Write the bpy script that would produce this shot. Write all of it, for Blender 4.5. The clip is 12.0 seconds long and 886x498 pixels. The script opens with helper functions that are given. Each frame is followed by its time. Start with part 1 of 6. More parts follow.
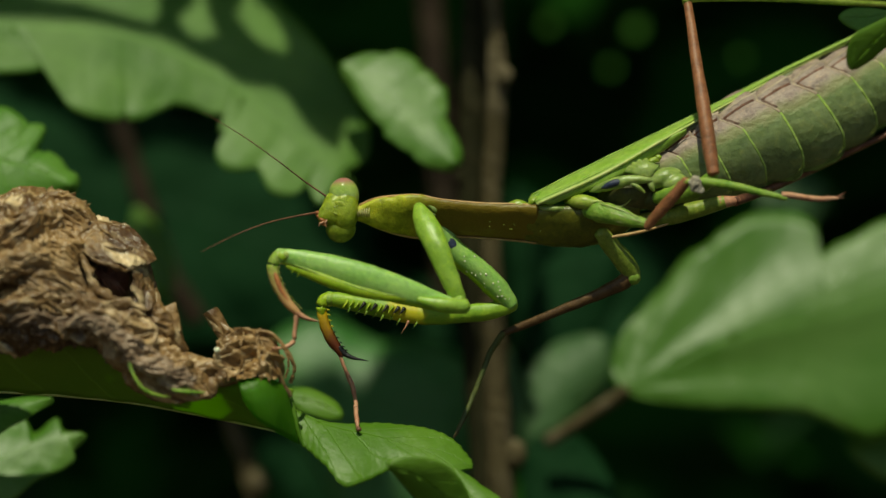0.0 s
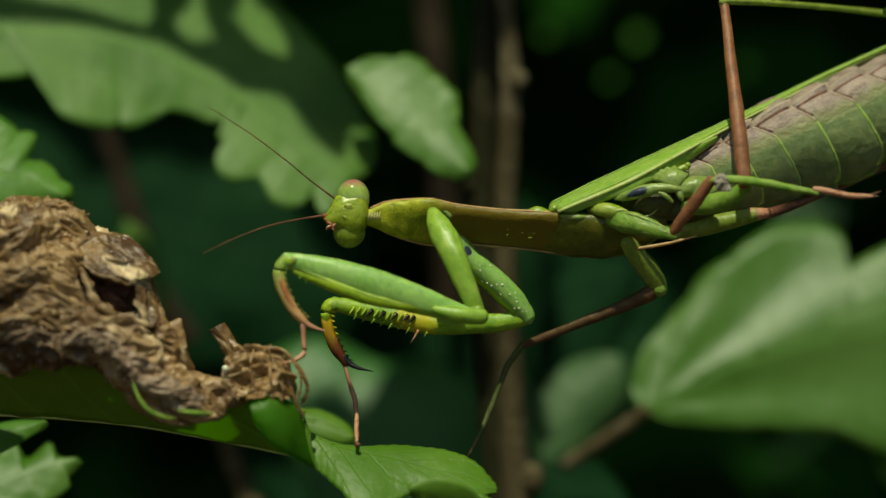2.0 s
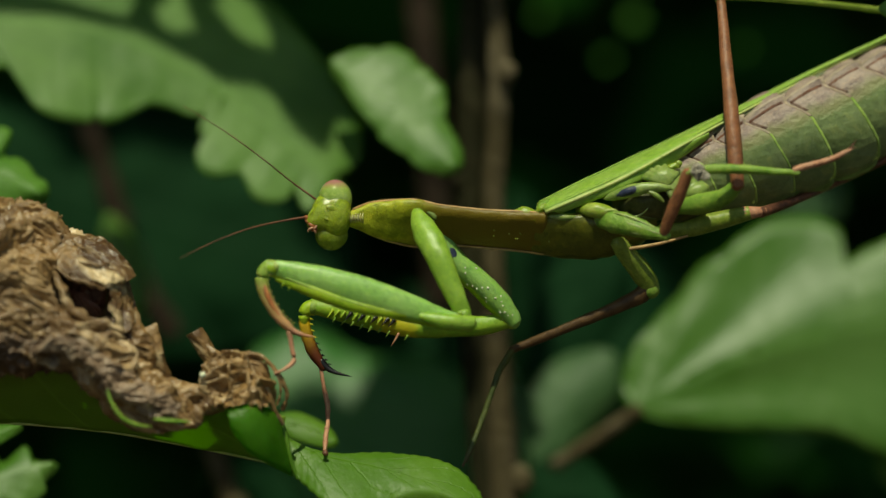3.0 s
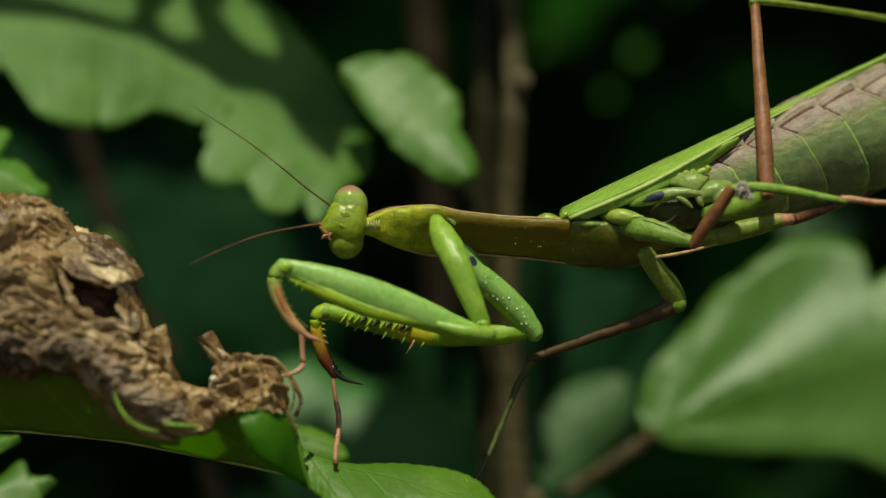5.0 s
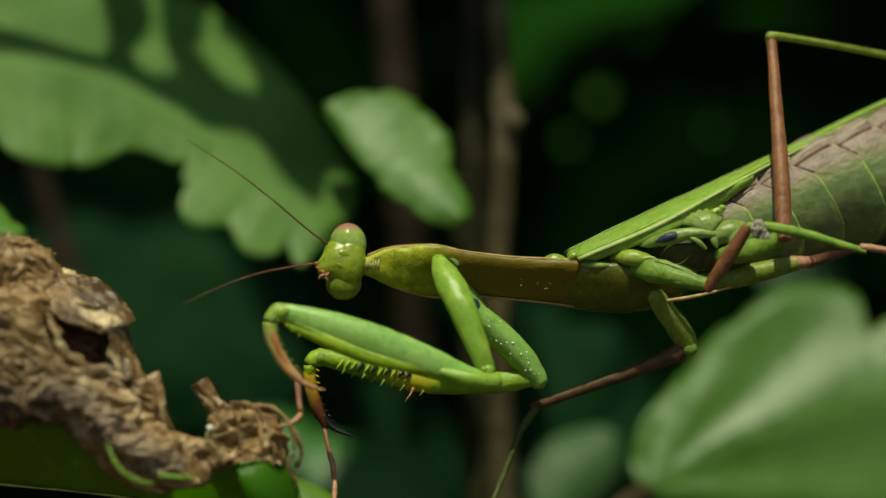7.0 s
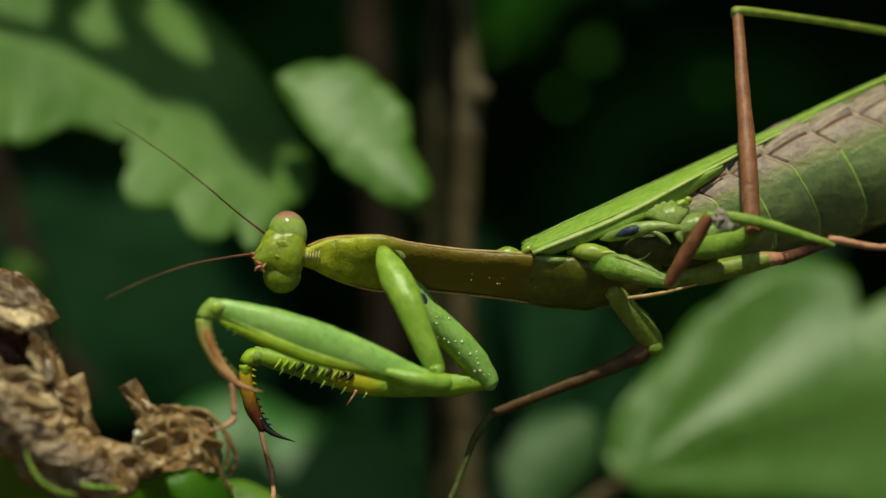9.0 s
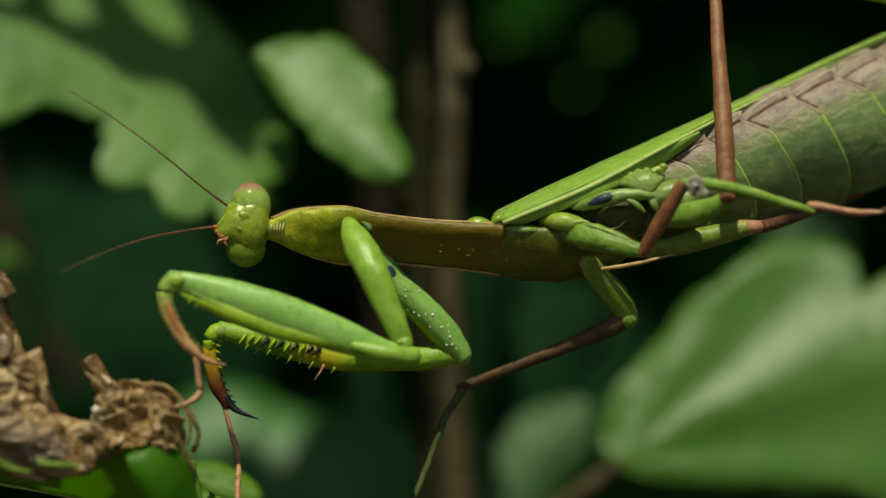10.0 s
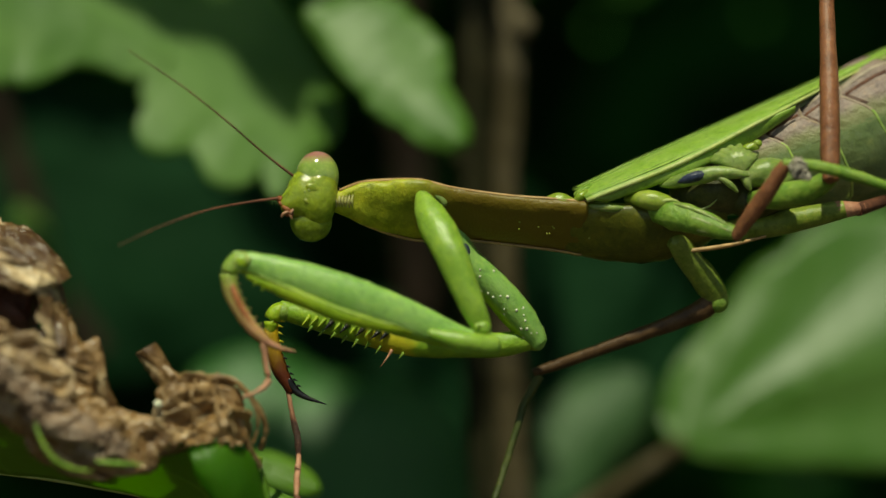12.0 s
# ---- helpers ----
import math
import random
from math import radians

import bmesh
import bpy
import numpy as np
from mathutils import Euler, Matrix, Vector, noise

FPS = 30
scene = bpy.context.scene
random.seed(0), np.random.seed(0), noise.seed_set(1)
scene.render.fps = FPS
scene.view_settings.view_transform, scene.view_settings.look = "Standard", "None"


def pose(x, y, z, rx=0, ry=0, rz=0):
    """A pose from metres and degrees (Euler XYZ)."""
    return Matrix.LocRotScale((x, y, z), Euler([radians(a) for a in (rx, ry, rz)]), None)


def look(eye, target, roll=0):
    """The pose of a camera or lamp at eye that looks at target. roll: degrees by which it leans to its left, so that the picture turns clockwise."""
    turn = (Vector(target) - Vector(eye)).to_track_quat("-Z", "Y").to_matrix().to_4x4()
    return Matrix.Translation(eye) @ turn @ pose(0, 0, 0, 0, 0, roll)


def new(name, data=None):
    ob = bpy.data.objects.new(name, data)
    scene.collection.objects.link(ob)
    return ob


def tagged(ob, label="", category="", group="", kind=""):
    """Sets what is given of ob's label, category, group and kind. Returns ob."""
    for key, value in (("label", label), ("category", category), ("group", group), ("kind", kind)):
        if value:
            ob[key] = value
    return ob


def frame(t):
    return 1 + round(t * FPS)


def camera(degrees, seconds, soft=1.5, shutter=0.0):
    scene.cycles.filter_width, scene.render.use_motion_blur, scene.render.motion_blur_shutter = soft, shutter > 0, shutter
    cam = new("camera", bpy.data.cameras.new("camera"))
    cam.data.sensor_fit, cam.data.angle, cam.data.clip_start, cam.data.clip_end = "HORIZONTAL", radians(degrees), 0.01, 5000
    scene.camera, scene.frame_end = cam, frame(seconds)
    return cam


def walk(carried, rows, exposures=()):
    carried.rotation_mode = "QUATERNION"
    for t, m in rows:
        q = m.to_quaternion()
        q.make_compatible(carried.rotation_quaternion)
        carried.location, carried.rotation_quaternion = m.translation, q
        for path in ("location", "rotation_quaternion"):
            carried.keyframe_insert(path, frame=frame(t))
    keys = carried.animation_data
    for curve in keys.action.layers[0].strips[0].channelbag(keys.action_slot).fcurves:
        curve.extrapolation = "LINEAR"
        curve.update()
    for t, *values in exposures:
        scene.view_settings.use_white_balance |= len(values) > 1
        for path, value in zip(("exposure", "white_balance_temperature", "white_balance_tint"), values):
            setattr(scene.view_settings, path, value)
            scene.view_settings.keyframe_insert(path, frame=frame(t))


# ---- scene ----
# Macro insect scene: lengths below are in millimetres (MM turns them into metres);
# x runs along the insect, y away from the viewer, z up.
MM = 0.001

cam = camera(14.0, 12.0, shutter=0.0)
PATH = [
    (0, pose(0.00064, -0.42636, 0.00052, 89.935, -0.068, 0.078)),
    (0.5, pose(-0.01502, -0.42160, -0.00437, 90.577, 0.063, -1.773)),
    (1, pose(-0.01408, -0.41569, -0.00011, 90.355, -0.210, -2.014)),
    (1.5, pose(-0.00459, -0.40360, 0.00920, 89.299, 0.086, -1.067)),
    (2, pose(-0.00930, -0.40194, -0.00233, 90.516, 0.241, -1.012)),
    (2.5, pose(-0.00511, -0.39283, 0.00466, 89.626, 0.267, -0.501)),
    (2.7, pose(-0.00511, -0.39283, 0.00466, 89.550, 0.267, -0.573)),
    (4.3, pose(-0.01326, -0.37849, -0.00293, 90.549, -0.137, -1.732)),
    (4.5, pose(-0.01326, -0.37849, -0.00293, 90.549, -0.137, -1.651)),
    (5, pose(-0.01392, -0.37575, -0.00828, 91.539, -0.222, -1.743)),
    (5.5, pose(-0.01946, -0.37356, -0.01426, 92.540, -0.150, -2.556)),
    (6, pose(-0.02972, -0.37211, -0.02391, 93.823, 0.230, -3.808)),
    (6.5, pose(-0.03108, -0.36483, -0.02166, 93.897, -0.109, -4.224)),
    (7, pose(-0.02865, -0.35767, -0.01021, 92.607, -0.146, -4.112)),
    (7.2, pose(-0.02865, -0.35767, -0.01021, 92.544, -0.146, -4.085)),
    (8.8, pose(-0.01543, -0.33567, -0.00105, 90.961, -0.068, -2.551)),
    (9, pose(-0.01543, -0.33567, -0.00105, 91.069, -0.068, -2.971)),
    (9.5, pose(-0.00977, -0.32982, -0.00625, 91.926, 0.252, -2.689)),
    (10, pose(-0.00328, -0.32599, -0.00796, 91.828, 0.487, -1.390)),
    (10.5, pose(-0.00494, -0.32124, -0.00214, 90.865, 0.521, -1.467)),
    (11, pose(-0.00895, -0.31504, -0.00482, 91.236, 0.465, -2.371)),
    (11.5, pose(-0.01806, -0.31189, -0.00829, 91.501, 0.397, -3.167)),
    (12, pose(-0.01879, -0.30570, 0.00106, 89.983, 0.169, -3.119)),
]
walk(cam, PATH, [(0.0, -0.12, 7300, -11), (12.0, -0.12, 7300, -11)])

# ---- light ----
SUN_ELEVATION, SUN_AZIMUTH = 63.0, 190.0      # degrees; azimuth 180 is the viewer's side, 90 is +x
sun_way = Vector((math.sin(radians(SUN_AZIMUTH)) * math.cos(radians(SUN_ELEVATION)),
                  math.cos(radians(SUN_AZIMUTH)) * math.cos(radians(SUN_ELEVATION)),
                  math.sin(radians(SUN_ELEVATION))))
world = bpy.data.worlds.new("sky")
scene.world = world
world.use_nodes = True
sky = world.node_tree.nodes.new("ShaderNodeTexSky")
sky.sky_type, sky.sun_disc = "NISHITA", False
sky.sun_elevation, sky.sun_rotation = radians(SUN_ELEVATION), radians(SUN_AZIMUTH)
world.node_tree.links.new(sky.outputs[0], world.node_tree.nodes["Background"].inputs[0])
world.node_tree.nodes["Background"].inputs[1].default_value = 0.062
sun = new("sun", bpy.data.lights.new("sun", "SUN"))
sun.data.energy, sun.data.angle, sun.data.color = 3.7, radians(1.0), (1.0, 0.94, 0.82)
sun.matrix_world = look(sun_way, (0, 0, 0))


# ---- materials ----
def nodes_of(name):
    m = bpy.data.materials.new(name)
    m.use_nodes = True
    return m, m.node_tree.nodes, m.node_tree.links, m.node_tree.nodes["Principled BSDF"]


def mixed(nt, links, fac, a, b):
    """A colour mix; a and b are colours or sockets."""
    n = nt.new("ShaderNodeMix")
    n.data_type = "RGBA"
    links.new(fac, n.inputs[0])
    for value, socket in ((a, n.inputs[6]), (b, n.inputs[7])):
        if isinstance(value, tuple):
            socket.default_value = (*value, 1)
        else:
            links.new(value, socket)
    return n.outputs[2]


def ramp(nt, links, source, lo, hi):
    n = nt.new("ShaderNodeMapRange")
    n.interpolation_type = "SMOOTHSTEP"
    links.new(source, n.inputs[0])
    n.inputs[1].default_value, n.inputs[2].default_value = lo, hi
    return n.outputs[0]


def grain(nt, links, scale, detail=5.0, coords="Object", rough=0.6):
    tc, n = nt.new("ShaderNodeTexCoord"), nt.new("ShaderNodeTexNoise")
    links.new(tc.outputs[coords], n.inputs["Vector"])
    n.inputs["Scale"].default_value, n.inputs["Detail"].default_value = scale, detail
    n.inputs["Roughness"].default_value = rough
    return n.outputs["Fac"]


def calc(nt, links, op, a, b=0.0, c=0.0):
    n = nt.new("ShaderNodeMath")
    n.operation = op
    for value, socket in zip((a, b, c), n.inputs):
        if isinstance(value, (int, float)):
            socket.default_value = value
        else:
            links.new(value, socket)
    return n.outputs[0]


def bumped(nt, links, bsdf, height, strength, distance):
    n = nt.new("ShaderNodeBump")
    n.inputs["Strength"].default_value, n.inputs["Distance"].default_value = strength, distance
    links.new(height, n.inputs["Height"])
    links.new(n.outputs[0], bsdf.inputs["Normal"])
    return n


def skin(name, dark, light, scale=350.0, rough=0.4, bump=0.3, end=None, ends=(0.5, 0.9), under=None,
         glow=0.0, fine=4200.0, crown=None, gloss=0.35, hem=None, band=None):
    """Insect cuticle: two tones at two scales; hem: another pigment towards a plate's lower margin; band: another one about a stretch of a limb; end: another pigment towards the far end of a limb;
    under: another pigment along its lower edge; crown: another one round its top pole."""
    m, nt, links, bsdf = nodes_of(name)
    big = grain(nt, links, scale, 4)
    small = grain(nt, links, fine, 3)
    colour = mixed(nt, links, ramp(nt, links, big, 0.35, 0.65), dark, light)
    mid = grain(nt, links, scale * 3.1, 5, rough=0.7)
    colour = mixed(nt, links, calc(nt, links, "MULTIPLY", ramp(nt, links, mid, 0.5, 0.68), 0.45), colour,
                   (min(1.0, light[0] * 1.45 + 0.03), min(1.0, light[1] * 1.3 + 0.02), light[2] * 1.1))
    colour = mixed(nt, links, calc(nt, links, "MULTIPLY", ramp(nt, links, mid, 0.47, 0.33), 0.5), colour, tuple(c * 0.55 for c in dark))
    colour = mixed(nt, links, calc(nt, links, "MULTIPLY", ramp(nt, links, small, 0.52, 0.75), 0.2), colour,
                   tuple(min(1.0, c * 1.6 + 0.02) for c in light))
    uv = nt.new("ShaderNodeTexCoord")
    split = nt.new("ShaderNodeSeparateXYZ")
    links.new(uv.outputs["UV"], split.inputs[0])
    if end:
        along = calc(nt, links, "ADD", split.outputs[0], calc(nt, links, "MULTIPLY", big, 0.12))
        colour = mixed(nt, links, ramp(nt, links, along, ends[0] + 0.06, ends[1] + 0.06), colour, end)
    if under:
        low = calc(nt, links, "ABSOLUTE", calc(nt, links, "SUBTRACT", split.outputs[1], 0.5))
        colour = mixed(nt, links, ramp(nt, links, low, 0.17, 0.1), colour, under)
    if crown:
        high = calc(nt, links, "ADD", split.outputs[1], calc(nt, links, "MULTIPLY", big, 0.1))
        colour = mixed(nt, links, ramp(nt, links, high, 0.68, 0.9), colour, crown)
    if band:
        away = calc(nt, links, "ABSOLUTE", calc(nt, links, "SUBTRACT", calc(nt, links, "ADD", split.outputs[0], calc(nt, links, "MULTIPLY", big, 0.1)), band[1]))
        colour = mixed(nt, links, ramp(nt, links, away, band[2], band[2] * 0.5), colour, band[0])
    if hem:
        low = calc(nt, links, "ADD", split.outputs[1], calc(nt, links, "MULTIPLY", calc(nt, links, "SUBTRACT", big, 0.5), 0.2))
        colour = mixed(nt, links, ramp(nt, links, low, 0.74, 0.88), colour, tuple(0.6 * c + 0.4 * d for c, d in zip(hem, (0.36, 0.27, 0.15))))
        colour = mixed(nt, links, ramp(nt, links, low, 0.86, 0.99), colour, hem)
    links.new(colour, bsdf.inputs["Base Color"])
    bsdf.inputs["Roughness"].default_value = rough
    bsdf.inputs["Specular IOR Level"].default_value = gloss
    height = calc(nt, links, "ADD", calc(nt, links, "ADD", big, mid), calc(nt, links, "MULTIPLY", small, 0.45))
    bumped(nt, links, bsdf, height, bump, 0.0003)
    if glow:
        bsdf.inputs["Subsurface Weight"].default_value = glow
        bsdf.inputs["Subsurface Radius"].default_value = (0.7, 1.0, 0.25)
        bsdf.inputs["Subsurface Scale"].default_value = 0.0015
    return m


def leaf_skin(name, dark, light, through_colour, rough=0.4, veins=9.0, clear=0.35, scale=90.0, vein_mix=0.35, gloss=0.4, sweep=0.22, relief=0.5):
    """A leaf blade: mottled, with a midrib and side veins, letting light through."""
    m, nt, links, bsdf = nodes_of(name)
    big = grain(nt, links, scale, 4)
    small = grain(nt, links, 900.0, 4)
    uv, split = nt.new("ShaderNodeTexCoord"), nt.new("ShaderNodeSeparateXYZ")
    links.new(uv.outputs["UV"], split.inputs[0])
    along = calc(nt, links, "SUBTRACT", split.outputs[0], calc(nt, links, "MULTIPLY", split.outputs[1], sweep))
    phase = calc(nt, links, "FRACT", calc(nt, links, "MULTIPLY", along, veins))
    off = calc(nt, links, "ABSOLUTE", calc(nt, links, "SUBTRACT", phase, 0.5))
    side_vein = ramp(nt, links, off, 0.06, 0.0)
    rib = ramp(nt, links, split.outputs[1], 0.035, 0.0)
    vein = calc(nt, links, "MAXIMUM", rib, calc(nt, links, "MULTIPLY", side_vein, 0.7))
    colour = mixed(nt, links, ramp(nt, links, big, 0.35, 0.68), dark, light)
    colour = mixed(nt, links, calc(nt, links, "MULTIPLY", ramp(nt, links, small, 0.5, 0.8), 0.4), colour,
                   tuple(c * 0.6 for c in dark))
    colour = mixed(nt, links, calc(nt, links, "MULTIPLY", vein, vein_mix), colour,
                   tuple(min(1.0, c * 2.0 + 0.03) for c in light))
    links.new(colour, bsdf.inputs["Base Color"])
    bsdf.inputs["Roughness"].default_value = rough
    bsdf.inputs["Specular IOR Level"].default_value = gloss
    height = calc(nt, links, "SUBTRACT", calc(nt, links, "MULTIPLY", small, 0.5), calc(nt, links, "MULTIPLY", vein, 0.45))
    bumped(nt, links, bsdf, height, relief, 0.0006)
    thin = nt.new("ShaderNodeBsdfTranslucent")
    thin.inputs[0].default_value = (*through_colour, 1)
    mix = nt.new("ShaderNodeMixShader")
    mix.inputs[0].default_value = clear
    links.new(bsdf.outputs[0], mix.inputs[1])
    links.new(thin.outputs[0], mix.inputs[2])
    links.new(mix.outputs[0], nt["Material Output"].inputs[0])
    return m


def dry_skin(name, dark, light, pale, rough=0.36, gloss=0.5):
    """A withered leaf: fibrous browns, with crease shade and pale ridge highlights put into the colour."""
    m, nt, links, bsdf = nodes_of(name)
    tc, mp = nt.new("ShaderNodeTexCoord"), nt.new("ShaderNodeMapping")
    links.new(tc.outputs["Object"], mp.inputs[0])
    mp.vector_type = "TEXTURE"
    mp.inputs["Rotation"].default_value = (0.2, 0.65, 0.2)
    mp.inputs["Scale"].default_value = (2.6, 1.0, 0.8)
    n = nt.new("ShaderNodeTexNoise")
    links.new(mp.outputs[0], n.inputs["Vector"])
    n.inputs["Scale"].default_value, n.inputs["Detail"].default_value, n.inputs["Distortion"].default_value = 130, 4.0, 2.2
    big = grain(nt, links, 95.0, 4)
    fine = grain(nt, links, 1800.0, 4)
    crease = calc(nt, links, "ABSOLUTE", calc(nt, links, "SUBTRACT", n.outputs["Fac"], 0.5))
    n2 = nt.new("ShaderNodeTexNoise")
    links.new(mp.outputs[0], n2.inputs["Vector"])
    n2.inputs["Scale"].default_value, n2.inputs["Detail"].default_value, n2.inputs["Distortion"].default_value = 620, 4.0, 2.0
    wrinkle = calc(nt, links, "ABSOLUTE", calc(nt, links, "SUBTRACT", n2.outputs["Fac"], 0.5))
    colour = mixed(nt, links, ramp(nt, links, big, 0.38, 0.62), dark, light)
    colour = mixed(nt, links, ramp(nt, links, n.outputs["Fac"], 0.5, 0.68), colour, pale)
    # Ridge tops paled and bump creases shaded in the colour.
    colour = mixed(nt, links, calc(nt, links, "MULTIPLY", ramp(nt, links, wrinkle, 0.1, 0.17), 0.3), colour, pale)
    colour = mixed(nt, links, calc(nt, links, "MULTIPLY", ramp(nt, links, crease, 0.03, 0.0), 0.4), colour, dark)
    colour = mixed(nt, links, calc(nt, links, "MULTIPLY", ramp(nt, links, fine, 0.55, 0.4), 0.15), colour,
                   tuple(c * 0.35 for c in dark))
    links.new(colour, bsdf.inputs["Base Color"])
    bsdf.inputs["Roughness"].default_value = rough
    bsdf.inputs["Specular IOR Level"].default_value = gloss
    height = calc(nt, links, "ADD", calc(nt, links, "MULTIPLY", crease, 1.8), calc(nt, links, "MULTIPLY", wrinkle, 0.4))
    height = calc(nt, links, "ADD", height, calc(nt, links, "MULTIPLY", fine, 0.15))
    bumped(nt, links, bsdf, height, 1.0, 0.0006)
    return m


M_FEMUR = skin("cuticle_femur_green", (0.25, 0.45, 0.095), (0.31, 0.505, 0.13), under=(0.32, 0.47, 0.03), glow=0.3, rough=0.36, bump=0.25, gloss=0.5)
M_COXA = skin("cuticle_coxa_green", (0.235, 0.39, 0.042), (0.29, 0.44, 0.06), glow=0.35, rough=0.36, bump=0.25, gloss=0.5)
M_FAR_FEMUR = skin("cuticle_femur_yellow", (0.2, 0.36, 0.03), (0.29, 0.44, 0.04), glow=0.15, band=((0.5, 0.46, 0.03), 0.6, 0.07))
M_KEEL = skin("cuticle_keel_lime", (0.25, 0.4, 0.02), (0.34, 0.47, 0.03), glow=0.3)
M_NECK = skin("neck_fold_pale", (0.3, 0.3, 0.09), (0.42, 0.4, 0.15), scale=500, rough=0.3, bump=0.2, glow=0.3)
M_HINDWING = skin("hind_wing_grey_green", (0.16, 0.19, 0.09), (0.26, 0.28, 0.15), scale=350, rough=0.45, bump=0.4, glow=0.1)
M_HEAD = skin("cuticle_head", (0.2, 0.26, 0.012), (0.34, 0.42, 0.035), scale=420, rough=0.16, bump=0.35, glow=0.45, gloss=0.9, fine=2000)
M_EYE = skin("eye_pale", (0.27, 0.38, 0.07), (0.35, 0.45, 0.11), scale=500, rough=0.09, bump=0.03, glow=0.4, crown=(0.4, 0.19, 0.15), gloss=0.7)
M_EYE_GREEN = skin("eye_green", (0.18, 0.24, 0.018), (0.28, 0.35, 0.04), scale=700, rough=0.14, bump=0.08, glow=0.4, gloss=0.7)
M_MOUTH = skin("mouthparts_red", (0.2, 0.05, 0.02), (0.35, 0.12, 0.04), scale=900, rough=0.3)
M_CHEST = skin("cuticle_prothorax", (0.24, 0.28, 0.014), (0.47, 0.49, 0.04), scale=260, rough=0.38, bump=0.4, end=(0.18, 0.125, 0.012),
               ends=(0.36, 0.66), glow=0.25)
M_RIM = skin("cuticle_rim_tan", (0.42, 0.25, 0.1), (0.55, 0.36, 0.17), rough=0.4)
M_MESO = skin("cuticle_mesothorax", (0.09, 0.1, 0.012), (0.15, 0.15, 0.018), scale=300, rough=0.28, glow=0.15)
M_WING = skin("wing_green", (0.235, 0.395, 0.05), (0.29, 0.445, 0.08), scale=500, rough=0.42, glow=0.15, bump=0.2)
M_VEIN = skin("wing_vein_pale", (0.4, 0.5, 0.12), (0.5, 0.55, 0.2), rough=0.4)
M_BELLY = skin("abdomen_green", (0.15, 0.21, 0.07), (0.215, 0.275, 0.105), scale=230, rough=0.36, bump=0.4, glow=0.15, fine=1400, gloss=0.5)
M_PLATE = skin("tergite_grey_brown", (0.24, 0.17, 0.15), (0.38, 0.29, 0.245), scale=420, rough=0.42, bump=0.5, hem=(0.18, 0.24, 0.088))
# Brown of the plate creases, darkened to hold their shade.
M_PLATE_DARK = skin("tergite_brown_crease_shade", (0.1, 0.055, 0.04), (0.17, 0.1, 0.075), scale=600, rough=0.5, bump=0.5)
M_RING = skin("segment_edge_pale_green", (0.27, 0.4, 0.08), (0.35, 0.47, 0.12), rough=0.4)
M_PLATE_EDGE = skin("plate_edge_pale", (0.3, 0.23, 0.17), (0.42, 0.33, 0.25), rough=0.45)
M_EDGE = skin("segment_edge_lime", (0.26, 0.4, 0.06), (0.36, 0.48, 0.1), rough=0.4)
M_BROWN = skin("leg_red_brown", (0.2, 0.078, 0.036), (0.29, 0.118, 0.056), scale=600, rough=0.4, glow=0.1)
M_DARK_BROWN = skin("leg_dark_brown", (0.1, 0.04, 0.025), (0.2, 0.08, 0.045), scale=600, rough=0.45)
M_SHIN = skin("leg_olive_brown_shin", (0.075, 0.038, 0.016), (0.12, 0.066, 0.028), scale=600, rough=0.42)
M_LEG = skin("leg_green", (0.15, 0.28, 0.032), (0.25, 0.37, 0.06), scale=500, rough=0.42, glow=0.2, bump=0.4)
M_LEG_OLIVE = skin("leg_olive", (0.17, 0.24, 0.03), (0.26, 0.32, 0.06), scale=500, rough=0.35, glow=0.1)
M_HIP = skin("hip_sage", (0.19, 0.27, 0.06), (0.3, 0.38, 0.115), scale=420, rough=0.3, bump=0.25, glow=0.3, gloss=0.5)
M_HIP_YELLOW = skin("hip_yellow_green", (0.24, 0.34, 0.03), (0.36, 0.42, 0.08), scale=420, rough=0.3, bump=0.25, glow=0.3, gloss=0.5)
# Olive membrane, darkened in the colour for the shade between the hips.
M_MEMBRANE = skin("membrane_olive_painted_shade", (0.05, 0.055, 0.015), (0.1, 0.1, 0.035), scale=300, rough=0.4, bump=0.3)
M_LEG_DIM = skin("leg_olive_brown", (0.05, 0.068, 0.014), (0.08, 0.095, 0.024), scale=500, rough=0.45, end=(0.11, 0.06, 0.025), ends=(0.6, 0.85))
M_TARSUS = skin("tarsus_tan", (0.42, 0.18, 0.105), (0.55, 0.29, 0.18), scale=900, rough=0.45)
M_TIBIA = skin("tibia_rose", (0.22, 0.36, 0.05), (0.32, 0.42, 0.09), scale=800, rough=0.3, end=(0.58, 0.32, 0.15), ends=(0.36, 0.75), glow=0.3)
M_STREAK = skin("tibia_red_streak", (0.42, 0.15, 0.06), (0.52, 0.21, 0.09), scale=900, rough=0.3, glow=0.2)
M_AMBER = skin("tibia_amber", (0.58, 0.38, 0.015), (0.68, 0.46, 0.03), scale=800, rough=0.3, end=(0.11, 0.025, 0.01), ends=(0.36, 0.7))
M_YELLOW = skin("patch_yellow", (0.5, 0.45, 0.02), (0.6, 0.52, 0.04), scale=800, rough=0.35)
M_BLACK = skin("spine_black", (0.012, 0.012, 0.014), (0.03, 0.03, 0.035), rough=0.25)
M_BLUE = skin("spot_dark_blue", (0.02, 0.028, 0.06), (0.04, 0.05, 0.1), scale=900, rough=0.35)
M_WHITE = skin("dot_cream", (0.7, 0.72, 0.5), (0.8, 0.8, 0.6), rough=0.4)
M_GREY = skin("scar_grey", (0.4, 0.34, 0.27), (0.58, 0.52, 0.43), scale=1500, rough=0.7, bump=1.0)
M_HOST = leaf_skin("leaf_fresh", (0.105, 0.235, 0.018), (0.155, 0.3, 0.03), (0.15, 0.36, 0.012), rough=0.42, veins=7, gloss=0.35, relief=0.4, vein_mix=0.13)
